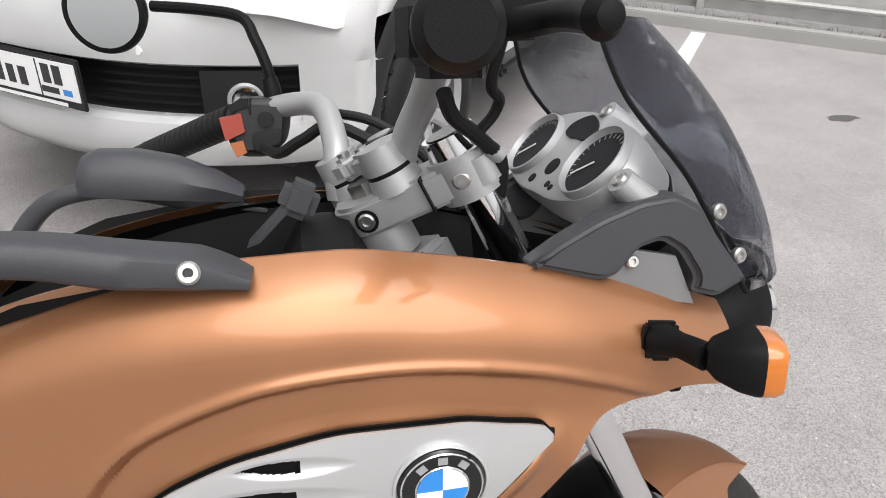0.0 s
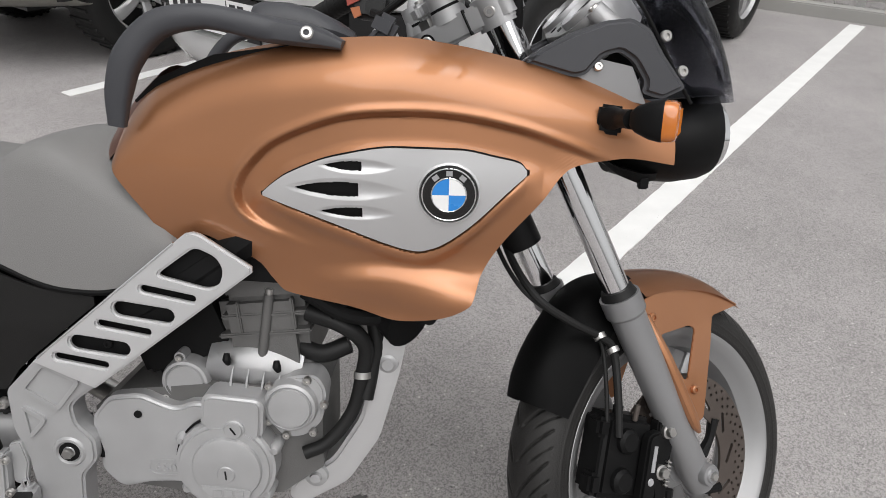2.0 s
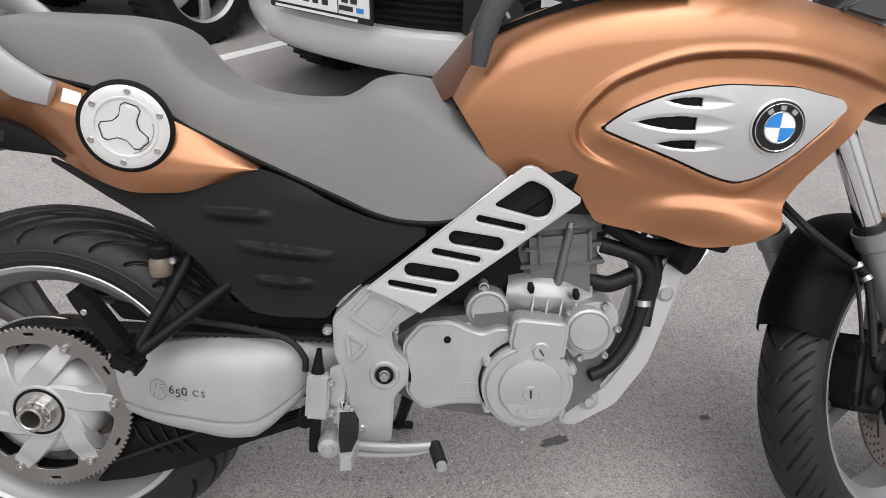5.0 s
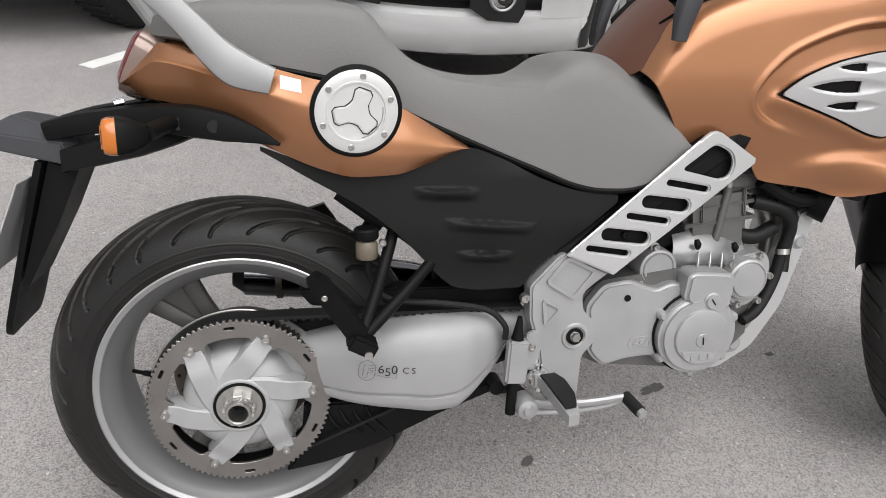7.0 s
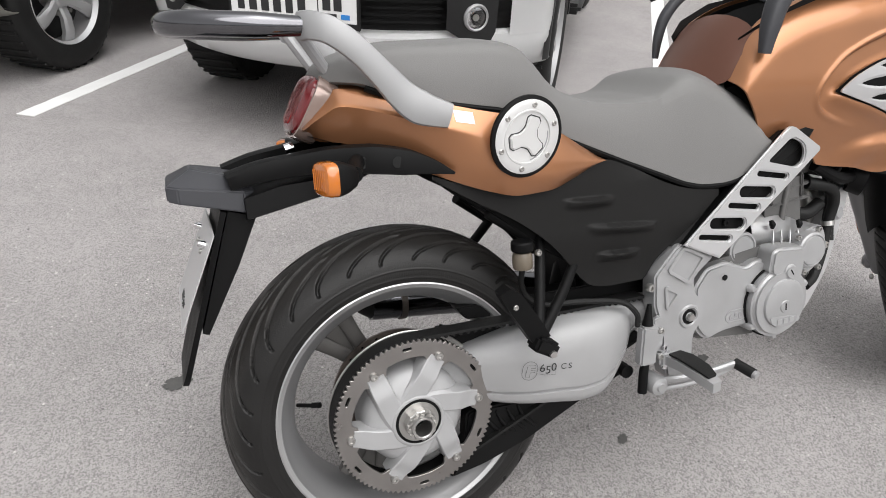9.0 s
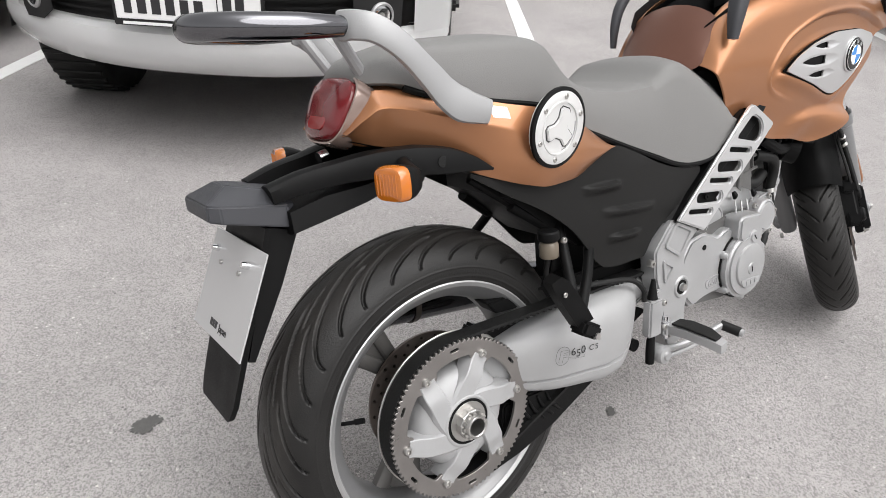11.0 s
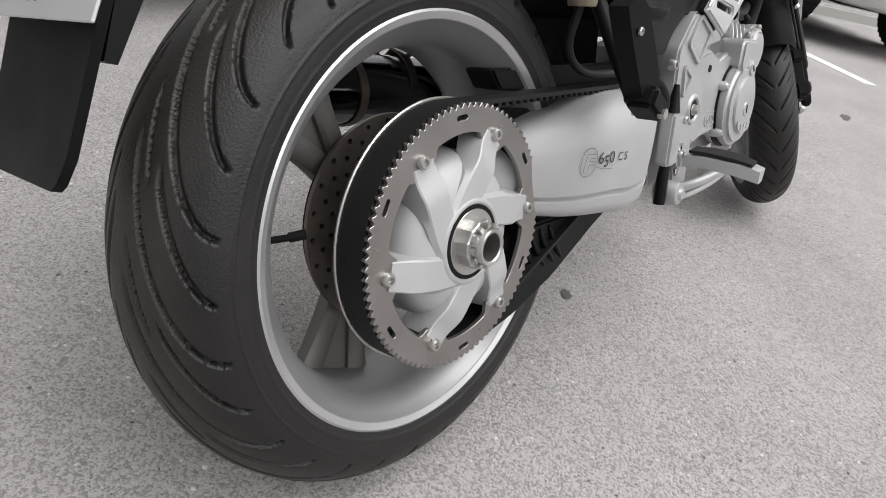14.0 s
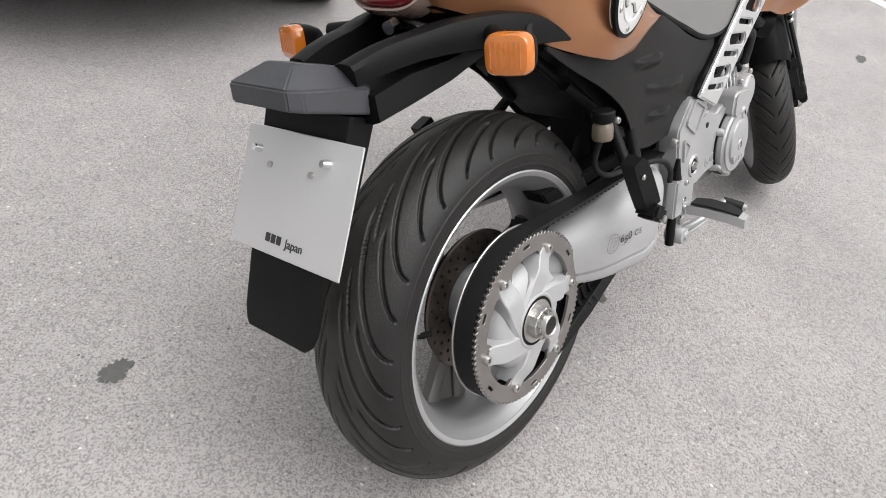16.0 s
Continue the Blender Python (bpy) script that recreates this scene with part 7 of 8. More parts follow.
body_o = curve([(0.058, 0.0, 0), (0.055, 0.045, 0), (0.040, 0.095, 0), (0.005, 0.118, 0), (-0.032, 0.103, 0), (-0.049, 0.05, 0), (-0.050, 0.0, 0), (-0.049, -0.05, 0), (-0.032, -0.103, 0), (0.005, -0.118, 0), (0.040, -0.095, 0), (0.055, -0.045, 0)], 4, True)
rings = [[(p.x * s, p.y * s, z) for p in body_o] for s, z in ((0.70, -0.075), (0.92, -0.05), (1.0, -0.012), (1.0, 0.0), (0.97, 0.008), (0.90, 0.010))]
clk = part("instrument_unit", im(skin(rings)), CAST, bike, "silver twin-dial instrument cluster")


def dial(cx, cy, a, b):
    o = [(cx + a * math.cos(t), cy + b * math.sin(t)) for t in np.linspace(0, 2 * math.pi, 40, endpoint=False)]
    rim_ = skin([[(cx + (x - cx) * s, cy + (y - cy) * s, z) for x, y in o] for s, z in ((1.12, 0.006), (1.10, 0.015), (1.08, 0.0175), (1.04, 0.018), (1.02, 0.016), (0.975, 0.011))], False)
    d = part("dial", im(skin([[(x, y, 0.0102) for x, y in o], [(x, y, 0.0112) for x, y in o]])), DIALBLACK, clk)
    part("bezel", im(rim_), CAST, clk)
    for k in range(22):
        t = radians(-130 + 260 * k / 21)
        x0_, y0_ = cx + a * 0.80 * math.cos(t), cy + b * 0.80 * math.sin(t)
        x1_, y1_ = cx + a * (0.93 if k % 3 else 0.98) * math.cos(t), cy + b * (0.93 if k % 3 else 0.98) * math.sin(t)
        part("tick", im(cyl((x0_, y0_, 0.0114), (x1_, y1_, 0.0114), 0.0005, 5)), GREYMARK, d)
    part("needle", im(cyl((cx, cy, 0.0125), (cx - a * 0.5, cy + b * 0.62, 0.0125), 0.0009, 6)), WHITE, d)
    return d


dial(0.001, -0.0715, 0.037, 0.037)
dial(0.001, 0.0715, 0.037, 0.037)
o = [(0.036 + 0.015 * math.cos(t) - 0.006 * abs(math.sin(t)), 0.031 * math.sin(t)) for t in np.linspace(0, 2 * math.pi, 32, endpoint=False)]
part("display", im(skin([[(x, y, 0.010) for x, y in o], [(x, y, 0.0118) for x, y in o]])), DIALBLACK, clk)
for x, y, r in ((-0.0165, 0.0, 0.0105), (-0.036, 0.022, 0.0055), (-0.036, -0.018, 0.004), (-0.038, -0.028, 0.0035)):
    b_ = lathe([(0, -0.002), (r, -0.002), (r, 0.004)], 18)
    b_.transform(Matrix.Translation((x, y, 0.009)) @ pose(0, 0, 0, -90, 0, 0))
    part("tell_tale", im(b_), BLACK, clk)
for x, y in ((-0.0065, -0.1265), (0.058, -0.015)):
    part("fixing_lug", im(cyl((x, y, -0.03), (x, y, 0.010), 0.0165, 20, 0.0125, 0.003)), CAST, clk)
    b_ = lathe([(0, -0.001), (0.004, -0.001), (0.0045, -0.003), (0.007, -0.003), (0.008, 0.001)], 16)
    b_.transform(Matrix.Translation((x, y, 0.010)) @ pose(0, 0, 0, -90, 0, 0))
    part("screw", im(b_), STEEL, clk)
part("cluster_base", im(skin([[(p.x * s, p.y * s, z) for p in body_o] for s, z in ((0.6, -0.11), (0.75, -0.08), (0.93, -0.052))])), BLACK, clk)

# screen and its surround
SCW = f1([(0, 0.128), (0.25, 0.136), (0.5, 0.134), (0.75, 0.128), (1, 0.112)])
SCE = f1([(0, 1.412), (0.12, 1.391), (0.27, 1.367), (0.47, 1.335), (0.57, 1.313), (0.67, 1.290), (0.78, 1.271), (1, 1.252)])
SCC = f1([(0, 1.509), (0.15, 1.499), (0.37, 1.476), (0.53, 1.453), (0.66, 1.431), (0.86, 1.386), (1, 1.346)])
SCZ = f1([(0, 0.918), (1, 1.166)])
def scr(u, v):
    """u from left (-1) to right (1), v from the foot (0) to the top edge (1)."""
    w, xe, xc, z = SCW(v), SCE(v), SCC(v), SCZ(v)
    bow = (1 - math.cos(u * 1.2)) / (1 - math.cos(1.2))
    return (xc + (xe - xc) * bow, 0.022 + w * math.sin(u * 1.2) / math.sin(1.2), z)


vs_ = np.linspace(0, 1, 22)
sg = skin([[scr(u, v) for u in np.linspace(-1, 1, 29)] for v in vs_], False, False)
bmesh.ops.solidify(sg, geom=list(sg.faces), thickness=0.003)
screen_ob = part("windscreen", sg, SMOKED, bike, "smoked plastic windscreen", 60)
screen_ob.visible_shadow = False
for sy in (1, -1):
    part("screen_edge", tube([scr(sy, v) for v in np.linspace(0, 1, 12)], 0.0024, 6, 2), BLACK, screen_ob)
    for v in (0.160, 0.330):
        p = scr(-sy * 0.955, v)
        part("screw", bolt((p[0], p[1] - sy * 0.004, p[2]), 0.0075, 0.005, (0.25, -sy, 0.1)), STEEL, screen_ob)
# charcoal surround between tank and screen
for sy in (1, -1):
    poly = rounded([(1.188, 0.964), (1.216, 0.983), (1.252, 1.002), (1.290, 1.016), (1.322, 1.020), (1.346, 1.008), (1.364, 0.980), (1.398, 0.938), (1.370, 0.923), (1.343, 0.930), (1.346, 0.944), (1.329, 0.969), (1.311, 0.980), (1.290, 0.974), (1.271, 0.951), (1.256, 0.947)], 0.006)
    y_o = -sy * 0.128
    su = part("screen_surround", plate(poly, y_o, y_o + sy * 0.03, 0.006, (), 3), CHARCOAL, bike, "charcoal plastic surround below the screen")
    part("inner_panel", plate([(1.24, 0.938), (1.29, 0.97), (1.33, 0.962), (1.352, 0.915), (1.30, 0.925)], y_o + sy * 0.012, y_o + sy * 0.02, 0), FORKGREY, su)
    part("screw", bolt((1.286, -sy * 0.119, 0.961), 0.006, 0.004, (0, -sy, 0.2)), STEEL, su)
# headlight shell
hl = skin([[(x, 0.022 + w * math.cos(a), zc + h * math.sin(a)) for a in np.linspace(0, 2 * math.pi, 32, endpoint=False)] for x, w, h, zc in ((1.335, 0.080, 0.050, 0.858), (1.38, 0.098, 0.066, 0.862), (1.43, 0.100, 0.070, 0.865), (1.465, 0.092, 0.066, 0.867), (1.480, 0.083, 0.06, 0.868))])
hlp = part("headlight", hl, BLACK, bike, "black headlight shell with a clear lens")
part("lens", skin([[(x, 0.022 + w * math.cos(a), 0.868 + h * math.sin(a)) for a in np.linspace(0, 2 * math.pi, 32, endpoint=False)] for x, w, h in ((1.480, 0.082, 0.058), (1.488, 0.08, 0.05), (1.494, 0.04, 0.025), (1.495, 0.004, 0.003))]), CHROME, hlp)
part("chin", skin([[(x, -0.072 * w, z), (x, 0.072 * w, z), (x, 0.062 * w, z - h), (x, -0.062 * w, z - h)] for x, z, h, w in ((1.315, 0.836, 0.004, 0.8), (1.340, 0.826, 0.012, 1.0), (1.372, 0.818, 0.016, 0.95), (1.394, 0.818, 0.010, 0.8))]), BLACK, bike)
part("chin_clip", box((1.375, -0.058, 0.805), (0.014, 0.012, 0.018), 0.002), BLACK, bike)
part("nose_cowl", skin([[(1.34, 0.022 + 0.11 * math.sin(t), 0.915), (1.40 + 0.075 * math.cos(t), 0.022 + 0.112 * math.sin(t), 0.925)] for t in np.linspace(-1.5, 1.5, 15)], False, False), CHARCOAL, bike)
for sy in (1, -1):
    ti = indicator((1.345, -sy * 0.213, 0.904), (0.93, -sy * 0.36, 0.0), bike, False, 0.83)
    part("stalk", tube([(1.300, -sy * 0.150, 0.900), (1.308, -sy * 0.172, 0.902), (1.315, -sy * 0.198, 0.903)], [0.016, 0.011, 0.012], 12), BLACK, ti)
    part("stalk_base", box((1.300, -sy * 0.150, 0.898), (0.032, 0.012, 0.036), 0.004, (0, 6, 0)), BLACK, ti)

# ---- other vehicles in the bays ----


def car_frame(front):
    """A car's own axes: x back along the bay, y to the side, z up, from the middle of its front."""
    return Matrix(((AX.x, LA.x, 0, front[0]), (AX.y, LA.y, 0, front[1]), (0, 0, 1, 0), (0, 0, 0, 1)))


def car_wheel(x, y, r, w, parent, spokes=6, tyre_mat=RUBBER):
    s = 1 if y > 0 else -1
    M = Matrix.Translation((x, y, r))
    wh = part("wheel", lathe([(r * 0.60, s * w * 0.42), (r * 0.64, s * w * 0.52), (r * 0.655, s * w * 0.48), (r * 0.62, s * w * 0.2), (r * 0.60, -s * w * 0.4), (r * 0.62, -s * w * 0.5)], 48, m=M), CAST, parent)
    prof = [(r * 0.64, s * w * 0.50), (r * 0.74, s * w * 0.56), (r * 0.88, s * w * 0.55), (r * 0.965, s * w * 0.47), (r * 0.995, s * w * 0.38), (r, 0), (r * 0.995, -s * w * 0.38), (r * 0.95, -s * w * 0.5), (r * 0.74, -s * w * 0.55), (r * 0.62, -s * w * 0.5)]
    part("tyre", lathe(prof, 56, m=M), tyre_mat, wh)
    for k in range(40):
        a = 2 * math.pi * k / 40
        b = box((0, 0, 0), (0.018, w * 0.86, 0.02), 0.003, None, 1)
        b.transform(M @ pose(0, 0, 0, 0, -math.degrees(a), 0) @ Matrix.Translation((r * 0.992, 0, 0)))
        part("tread_block", b, tyre_mat, wh)
    part("hub_back", lathe([(0, s * w * 0.05), (r * 0.6, s * w * 0.02)], 40, m=M), CARBLACK, wh)
    for k in range(spokes):
        a = 2 * math.pi * (k + 0.5) / spokes
        ca, sa = math.cos(a), math.sin(a)
        rings = []
        for t in (0.0, 0.35, 0.7, 1.0):
            rr = r * (0.12 + 0.50 * t)
            hw = r * (0.075 + 0.03 * t * t)
            yy = s * w * (0.36 + 0.08 * math.sin(math.pi * t))
            rings.append([(rr * ca - u * sa, yy + d, rr * sa + u * ca) for u, d in ((-hw, 0), (-hw * 0.6, s * 0.01), (hw * 0.6, s * 0.01), (hw, 0), (hw * 0.8, -s * 0.03), (-hw * 0.8, -s * 0.03))])
        bm = skin(rings)
        bm.transform(M)
        part("spoke", bm, CAST, wh)
    part("hub_cap", lathe([(0, s * w * 0.46), (r * 0.12, s * w * 0.45), (r * 0.17, s * w * 0.38), (r * 0.17, 0)], 28, m=M), CAST, wh)
    for k in range(spokes):
        a = 2 * math.pi * k / spokes
        part("wheel_nut", cyl((x + r * 0.24 * math.cos(a), y + s * w * 0.33, r + r * 0.24 * math.sin(a)), (x + r * 0.24 * math.cos(a), y + s * w * 0.40, r + r * 0.24 * math.sin(a)), 0.012, 8), STEEL, wh)
    return wh


def hull(prof, half, inset_x=0.10, n=21):
    """A car body: for stations along x the lower and upper edge and half width; rounded in plan at both ends."""
    rings = []
    for x, zb, zt, w in prof:
        ring = []
        for k in range(n):
            u = -1 + 2 * k / (n - 1)
            ring.append((x, w * math.copysign(abs(u) ** 0.9, u) if u else 0.0, zt - 0.05 * abs(u) ** 6 * min(1, (zt - zb))))
        for k in range(n):
            u = 1 - 2 * k / (n - 1)
            ring.append((x, w * 0.985 * u, zb))
        rings.append(ring)
    return skin(rings)


def suv(front, label, paint, detail):
    car = new("car")
    car.matrix_world = car_frame(front)
    tagged(car, label, "car", "parked cars")
    W = 0.91

    def fx(y):
        """How far the front bows back towards the sides."""
        return 0.40 * (abs(y) / W) ** 2.4

    TH, RHO = math.atan(0.40 * 2.4 / W), 0.12

    def plan(y):
        """The front's outline seen from above; past the half width it turns round the corner."""
        a = abs(y)
        if a <= W:
            return fx(y), y
        ph = min(math.pi / 2, TH + (a - W) / RHO)
        return 0.40 + RHO * (math.cos(TH) - math.cos(ph)), math.copysign(W + RHO * (math.sin(ph) - math.sin(TH)), y)

    E = W + 0.088

    def band(z0, z1, x0, x1, y0, y1, mat, name, parent, lab="", ny=40, nz=6, th=0.02):
        rows = []
        for i in range(nz + 1):
            z = z0 + (z1 - z0) * i / nz
            xo = x0 + (x1 - x0) * i / nz
            rows.append([(xo + plan(y)[0], plan(y)[1], z) for y in np.linspace(y0, y1, ny + 1)])
        bm = skin(rows, False, False)
        bmesh.ops.solidify(bm, geom=list(bm.faces), thickness=-th)
        return part(name, bm, mat, parent, lab)

    # bumper: rounded lower lip, upper band, openings between
    rows = []
    for z, xo in ((0.34, 0.16), (0.352, 0.09), (0.37, 0.045), (0.42, 0.012), (0.475, 0.0), (0.515, 0.012), (0.53, 0.035), (0.535, 0.07)):
        rows.append([(xo + plan(y)[0], plan(y)[1], z + 0.02 * (abs(y) / W) ** 3) for y in np.linspace(-E, E, 73)])
    bm = skin(rows, False, False)
    bmesh.ops.solidify(bm, geom=list(bm.faces), thickness=-0.015)
    bump = part("bumper", bm, paint, car, "white painted bumper")
    rows = []
    for z, xo in ((0.685, 0.06), (0.69, 0.02), (0.70, 0.0), (0.76, -0.005), (0.83, 0.012), (0.86, 0.03), (0.885, 0.045), (0.90, 0.06), (0.905, 0.10)):
        rows.append([(xo + plan(y)[0], plan(y)[1], z) for y in np.linspace(-E, E, 73)])
    bm = skin(rows, False, False)
    bmesh.ops.solidify(bm, geom=list(bm.faces), thickness=-0.015)
    part("bumper_top", bm, paint, bump)
    for sy in (1, -1):
        band(0.52, 0.70, 0.004, 0.0, sy * 0.795, sy * E, paint, "bumper_corner", bump)
        band(0.895, 1.10, 0.055, 0.10, sy * 0.865, sy * E, paint, "wing", car)
    band(0.53, 0.69, 0.07, 0.07, -0.82, 0.82, CARBLACK, "lower_grille", car, "black lower grille with slats")
    for k in range(6):
        z = 0.545 + 0.026 * k
        band(z, z + 0.009, 0.035, 0.035, -0.80, 0.80, CARBLACK, "slat", bump, "", 40, 1, 0.02)
    for sy in (1, -1):
        fy = sy * 0.670
        fM = Matrix.Translation((fx(fy) + 0.004, fy, 0.597)) @ pose(0, 0, 0, 0, 0, -90 - sy * 38) @ Matrix.Diagonal((0.76, 1, 0.76, 1))
        nest = [[(fx(fy + sy * u) - 0.004, fy + sy * u, z) for u, z in ((-0.10, 0.555), (-0.04, 0.512), (0.06, 0.505), (0.075, 0.54), (0.080, 0.665), (0.07, 0.685), (-0.10, 0.685))]]
        bm = bmesh.new()
        bm.faces.new([bm.verts.new(p) for p in nest[0]])
        part("fog_nest", bm, CARBLACK, car)
        fl = part("fog_lamp", lathe([(0, 0.0), (0.05, -0.006), (0.056, -0.004)], 32, m=fM), CHROME, car, "round fog lamp")
        part("rim", lathe([(0.054, -0.012), (0.062, -0.015), (0.07, -0.008), (0.07, 0.02)], 32, m=fM), CAST, fl)
        part("lens", lathe([(0, -0.012), (0.03, -0.0105), (0.055, -0.006)], 32, m=fM), CLEAR, fl)
        part("bulb_hood", lathe([(0, -0.008), (0.018, -0.008), (0.018, 0.0)], 20, m=fM), STEEL, fl)
    # number plate: white ground, bars for the characters
    pb = box((-0.022, 0, 0.627), (0.010, 0.545, 0.150), 0.003)
    npl = part("plate_holder", pb, CARBLACK, car)
    part("number_plate", box((-0.028, 0, 0.632), (0.004, 0.52, 0.112), 0.002), WHITE, npl, "white number plate with dark plain bars")
    x = -0.19
    for k, (w_, h_) in enumerate(((0.028, 0.055), (0.032, 0.076), (0.032, 0.076), (0.032, 0.076), (0.030, 0.055), (0.032, 0.055))):
        y = -0.215 + 0.0505 * k
        part("character_bar", box((-0.0305, y, 0.622 + h_ / 2 - 0.025), (0.002, w_, h_), 0.0), DARKMARK, npl)
    for k in range(2):
        part("character_bar", box((-0.0305, 0.140 + 0.045 * k, 0.648), (0.002, 0.032, 0.056), 0.0), DARKMARK, npl)
    part("character_bar", box((-0.0305, 0.145, 0.600), (0.002, 0.07, 0.018), 0.0), DARKMARK, npl)
    part("flag_bar", box((-0.0305, 0.215, 0.600), (0.002, 0.035, 0.018), 0.0), BLUE, npl)
    part("divider", box((-0.0305, 0.105, 0.632), (0.002, 0.004, 0.108), 0.0), DARKMARK, npl)
    part("caption_bar", box((-0.0285, -0.02, 0.562), (0.002, 0.44, 0.010), 0.0), WHITE, npl)
    for sy in (1, -1):
        part("washer_cap", cyl((fx(0.42) - 0.004, sy * 0.42, 0.735), (fx(0.42) + 0.02, sy * 0.42, 0.735), 0.014, 16, None, 0.003), paint, bump)
    # upper grille and lamps
    band(0.89, 1.06, 0.06, 0.10, -0.42, 0.42, CARBLACK, "upper_grille", car, "black upper grille with chrome slats")
    for k in range(4):
        z = 0.905 + 0.04 * k
        band(z, z + 0.014, 0.045 + 0.008 * k, 0.047 + 0.008 * k, -0.41, 0.41, CHROME, "grille_slat", car, "", 30, 1, 0.01)
    for sy in (1, -1):
        hl_ = band(0.905, 1.05, 0.055, 0.09, sy * 0.45, sy * 0.86, CHROME, "headlamp", car, "clear headlamp")
        for k in range(2):
            fy = sy * (0.55 + 0.16 * k)
            part("reflector", lathe([(0, 0.0), (0.05, -0.012), (0.062, -0.02)], 28, m=Matrix.Translation((fx(fy) + 0.05, fy, 0.965)) @ pose(0, 0, 0, 0, 0, -90)), CARGLASS, hl_)
    # body
    body = hull([(0.12, 0.86, 0.93, 0.60), (0.2, 0.85, 1.07, 0.80), (0.35, 0.80, 1.12, 0.90), (0.50, 0.80, 1.14, 0.92), (1.55, 0.82, 1.17, 0.93), (1.60, 0.40, 1.17, 0.93), (3.25, 0.40, 1.16, 0.93), (3.30, 0.80, 1.16, 0.93), (4.3, 0.80, 1.15, 0.92), (4.35, 0.42, 1.14, 0.90), (4.70, 0.45, 1.10, 0.82)], W)
    part("body", body, paint, car, "white painted body with a tall cabin", 40)
    cabin = hull([(1.35, 1.10, 1.17, 0.84), (1.75, 1.10, 1.48, 0.80), (2.10, 1.10, 1.74, 0.74), (2.6, 1.10, 1.80, 0.73), (4.1, 1.10, 1.78, 0.72), (4.6, 1.10, 1.30, 0.78), (4.68, 1.10, 1.12, 0.80)], W)
    part("cabin_glass", cabin, CARGLASS, car, "dark window glass")
    part("roof", box((3.05, 0, 1.79), (2.0, 1.40, 0.05), 0.02), paint, car)
    part("underbody", box((2.4, 0, 0.47), (4.2, 1.50, 0.28), 0.05), CARBLACK, car)
    for x in (0.95, 3.80):
        for sy in (1, -1):
            car_wheel(x, sy * 0.80, 0.385, 0.265, car)
            arch = []
            for k in range(25):
                a = math.pi * k / 24
                arch.append([(x + rr * math.cos(a), sy * yy, 0.40 + rr * math.sin(a)) for rr, yy in ((0.455, 0.70), (0.455, 0.945), (0.50, 0.945), (0.53, 0.925))])
            bm = skin(arch, False, False)
            part("wheel_arch", bm, CARBLACK, car)
    for sy in (1, -1):
        part("side_step", box((2.4, sy * 0.93, 0.40), (1.7, 0.14, 0.06), 0.02), CARBLACK, car)
        part("door_mirror", box((1.62, sy * 1.03, 1.22), (0.12, 0.22, 0.17), 0.04, None, 3), paint, car)
        for x in (1.65, 2.55, 3.35):
            part("door_gap", box((x, sy * 0.932, 0.80), (0.006, 0.004, 0.70), 0), CARBLACK, car)
        for x in (2.35, 3.2):
            part("door_handle", box((x, sy * 0.945, 1.0), (0.17, 0.03, 0.03), 0.01), CHROME, car)
    part("front_fascia", skin([[(0.1 + fx(y), y, z) for y in np.linspace(-0.9, 0.9, 31)] for z in (0.36, 1.05)], False, False), CARBLACK, car)
    return car


suv((0.21, 1.95), "white off-road car with black lower grille, parked nose-out", CARWHITE, True)
suv((-2.05, 3.32), "silver-beige car with alloy wheels, parked nose-out in a bay", CARSILVER, True)
suv((6.35, 0.25), "white car parked nose-out in a bay", CARWHITE, True)

# ---- boundary: low concrete kerb, grass strip and sheet fence ----
B0 = Vector((4.3, 5.08, 0))


def along(s, d, z):
    p = B0 + LA * s + AX * d
    return (p.x, p.y, z)


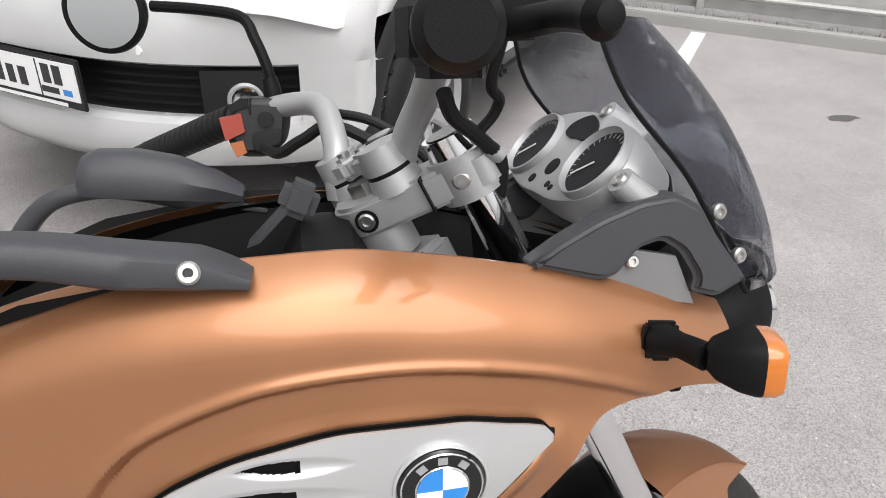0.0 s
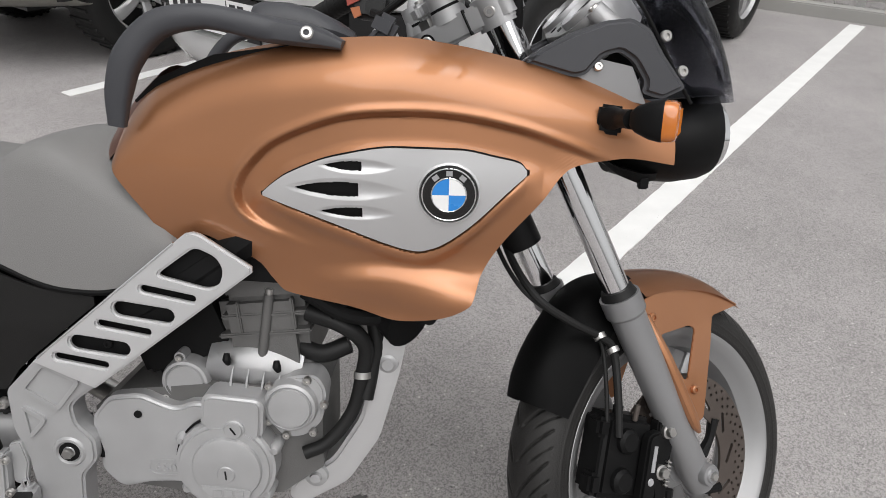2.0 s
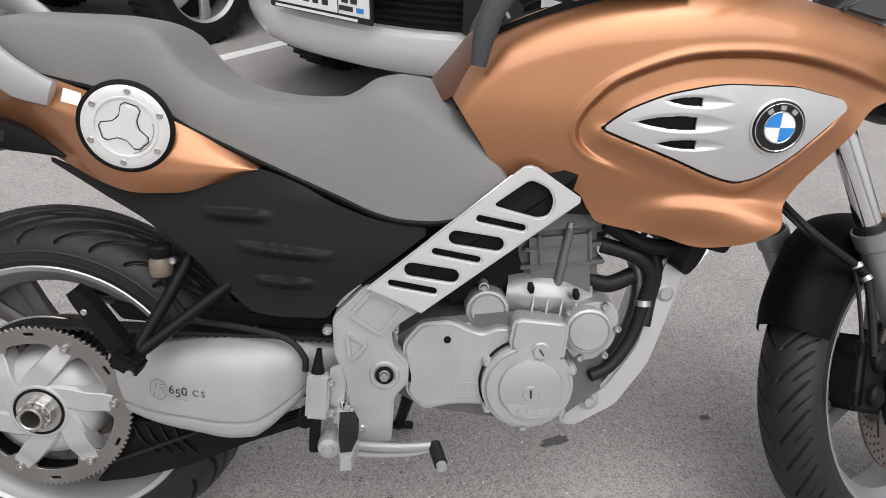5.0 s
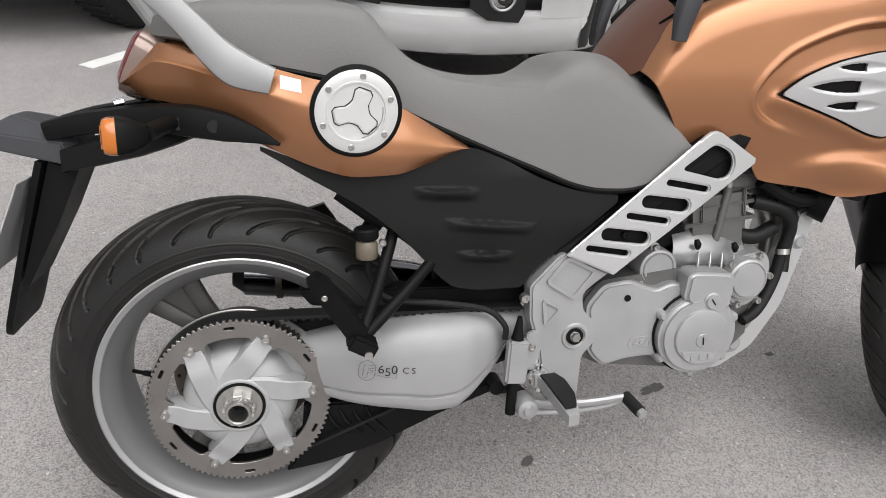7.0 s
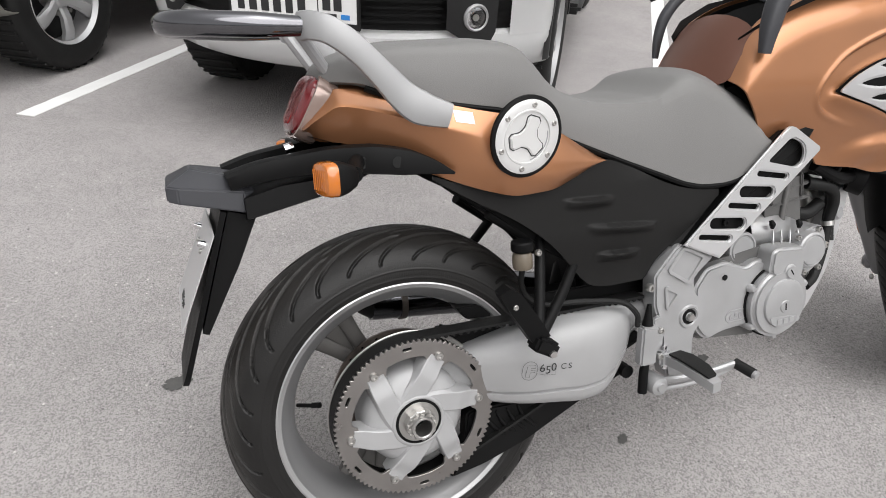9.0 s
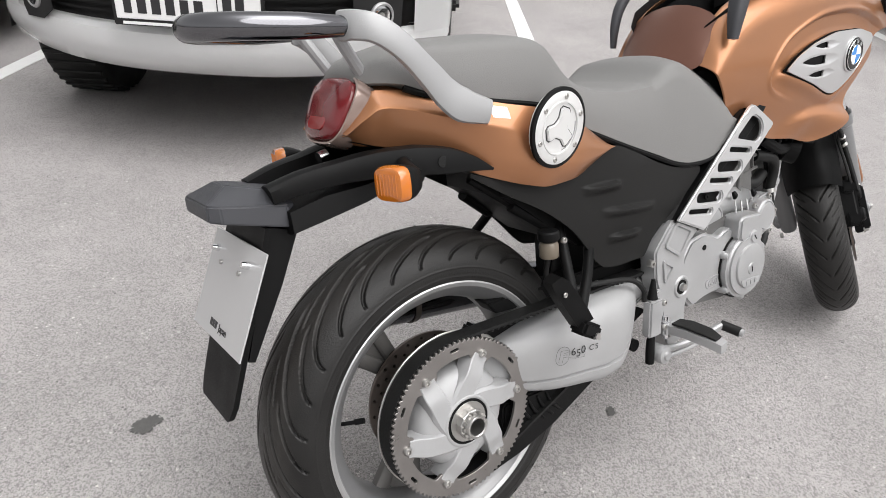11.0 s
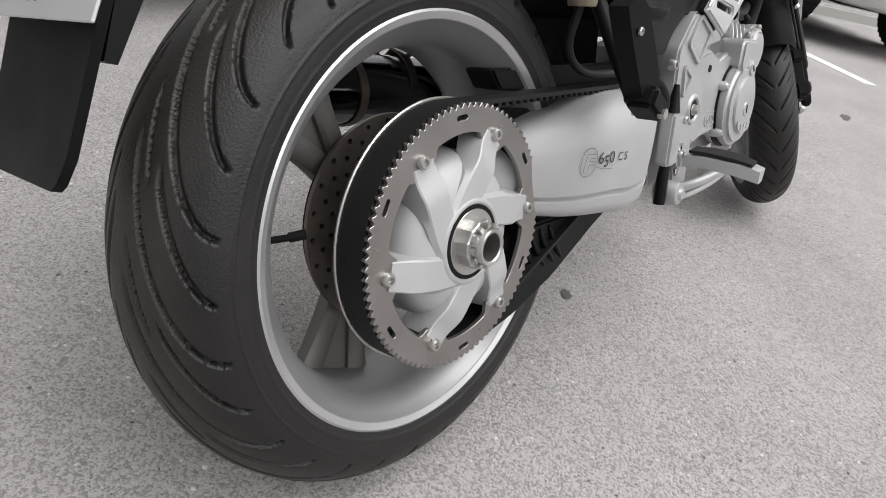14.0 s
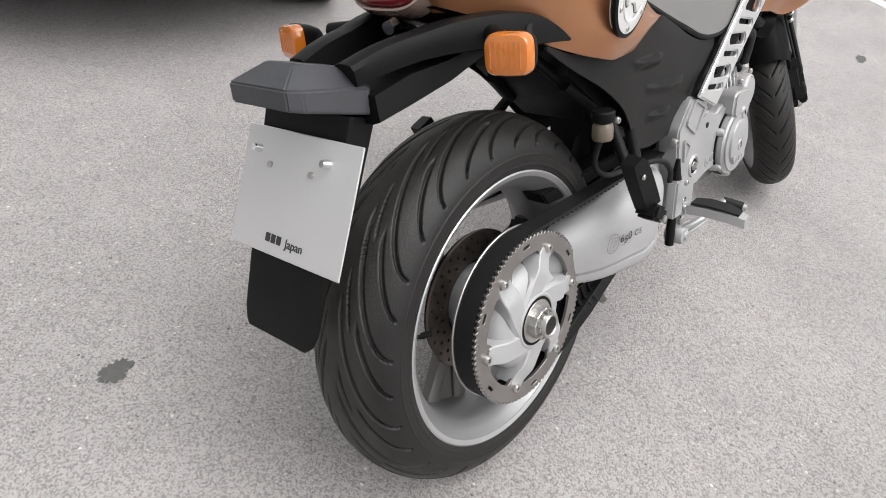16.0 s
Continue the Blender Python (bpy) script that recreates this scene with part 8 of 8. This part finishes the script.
def slab(name, s0, s1, d0, d1, z0, z1, mat, lab, cat, bev=0.01):
    bm = bmesh.new()
    vs = [bm.verts.new(along(s, d, z)) for s, d, z in ((s0, d0, z0), (s1, d0, z0), (s1, d1, z0), (s0, d1, z0), (s0, d0, z1), (s1, d0, z1), (s1, d1, z1), (s0, d1, z1))]
    for f in ((0, 1, 2, 3), (4, 5, 6, 7), (0, 1, 5, 4), (1, 2, 6, 5), (2, 3, 7, 6), (3, 0, 4, 7)):
        bm.faces.new([vs[k] for k in f])
    bmesh.ops.recalc_face_normals(bm, faces=bm.faces)
    bmesh.ops.bevel(bm, geom=list(bm.edges), offset=bev, segments=2, affect="EDGES")
    return tagged(part(name, bm, mat), lab, cat, "", "structure")


slab("kerb", -14, 14, 0.05, 0.20, -0.05, 0.10, CONCRETE, "low weathered concrete kerb at the foot of the fence", "kerb")
fence = new("fence")
tagged(fence, "pale grey profiled sheet fence behind the parking bays", "fence", "", "structure")
for i in range(-7, 7):
    rows = []
    for k in range(33):
        s = 2.0 * i + 2.0 * k / 32
        d = 0.42 + (0.012 if (k // 2) % 2 else 0.0)
        rows.append([along(s, d, z) for z in (0.12, 0.9, 1.9)])
    part("panel", skin(rows, False, False), FENCE, fence)
    part("post", box(along(2.0 * i, 0.37, 1.0), (0.06, 0.06, 2.0), 0.005, (0, 0, -36)), FENCE, fence)
part("rail", tube([along(-14, 0.36, 0.25), along(14, 0.36, 0.25)], 0.025, 8, smooth=False), FENCE, fence)
part("rail", tube([along(-14, 0.36, 1.7), along(14, 0.36, 1.7)], 0.025, 8, smooth=False), FENCE, fence)
GRASS = material("dry_grass", (0.07, 0.085, 0.035), 0.8, 0.0, 0.0, 1, 0.4, 30)
rng = random.Random(4)
gb = bmesh.new()
for k in range(5200):
    s, d = rng.uniform(-9, 9), rng.uniform(0.18, 0.40)
    h = rng.uniform(0.02, 0.10)
    p = Vector(along(s, d, 0.02))
    q = Vector((rng.uniform(-0.04, 0.04), rng.uniform(-0.04, 0.04), h))
    w = Vector((rng.uniform(-1, 1), rng.uniform(-1, 1), 0)).normalized() * 0.005
    gb.faces.new([gb.verts.new(p - w), gb.verts.new(p + w), gb.verts.new(p + q)])
tagged(part("grass", gb, GRASS), "thin dry grass between kerb and fence", "grass", "", "stuff")
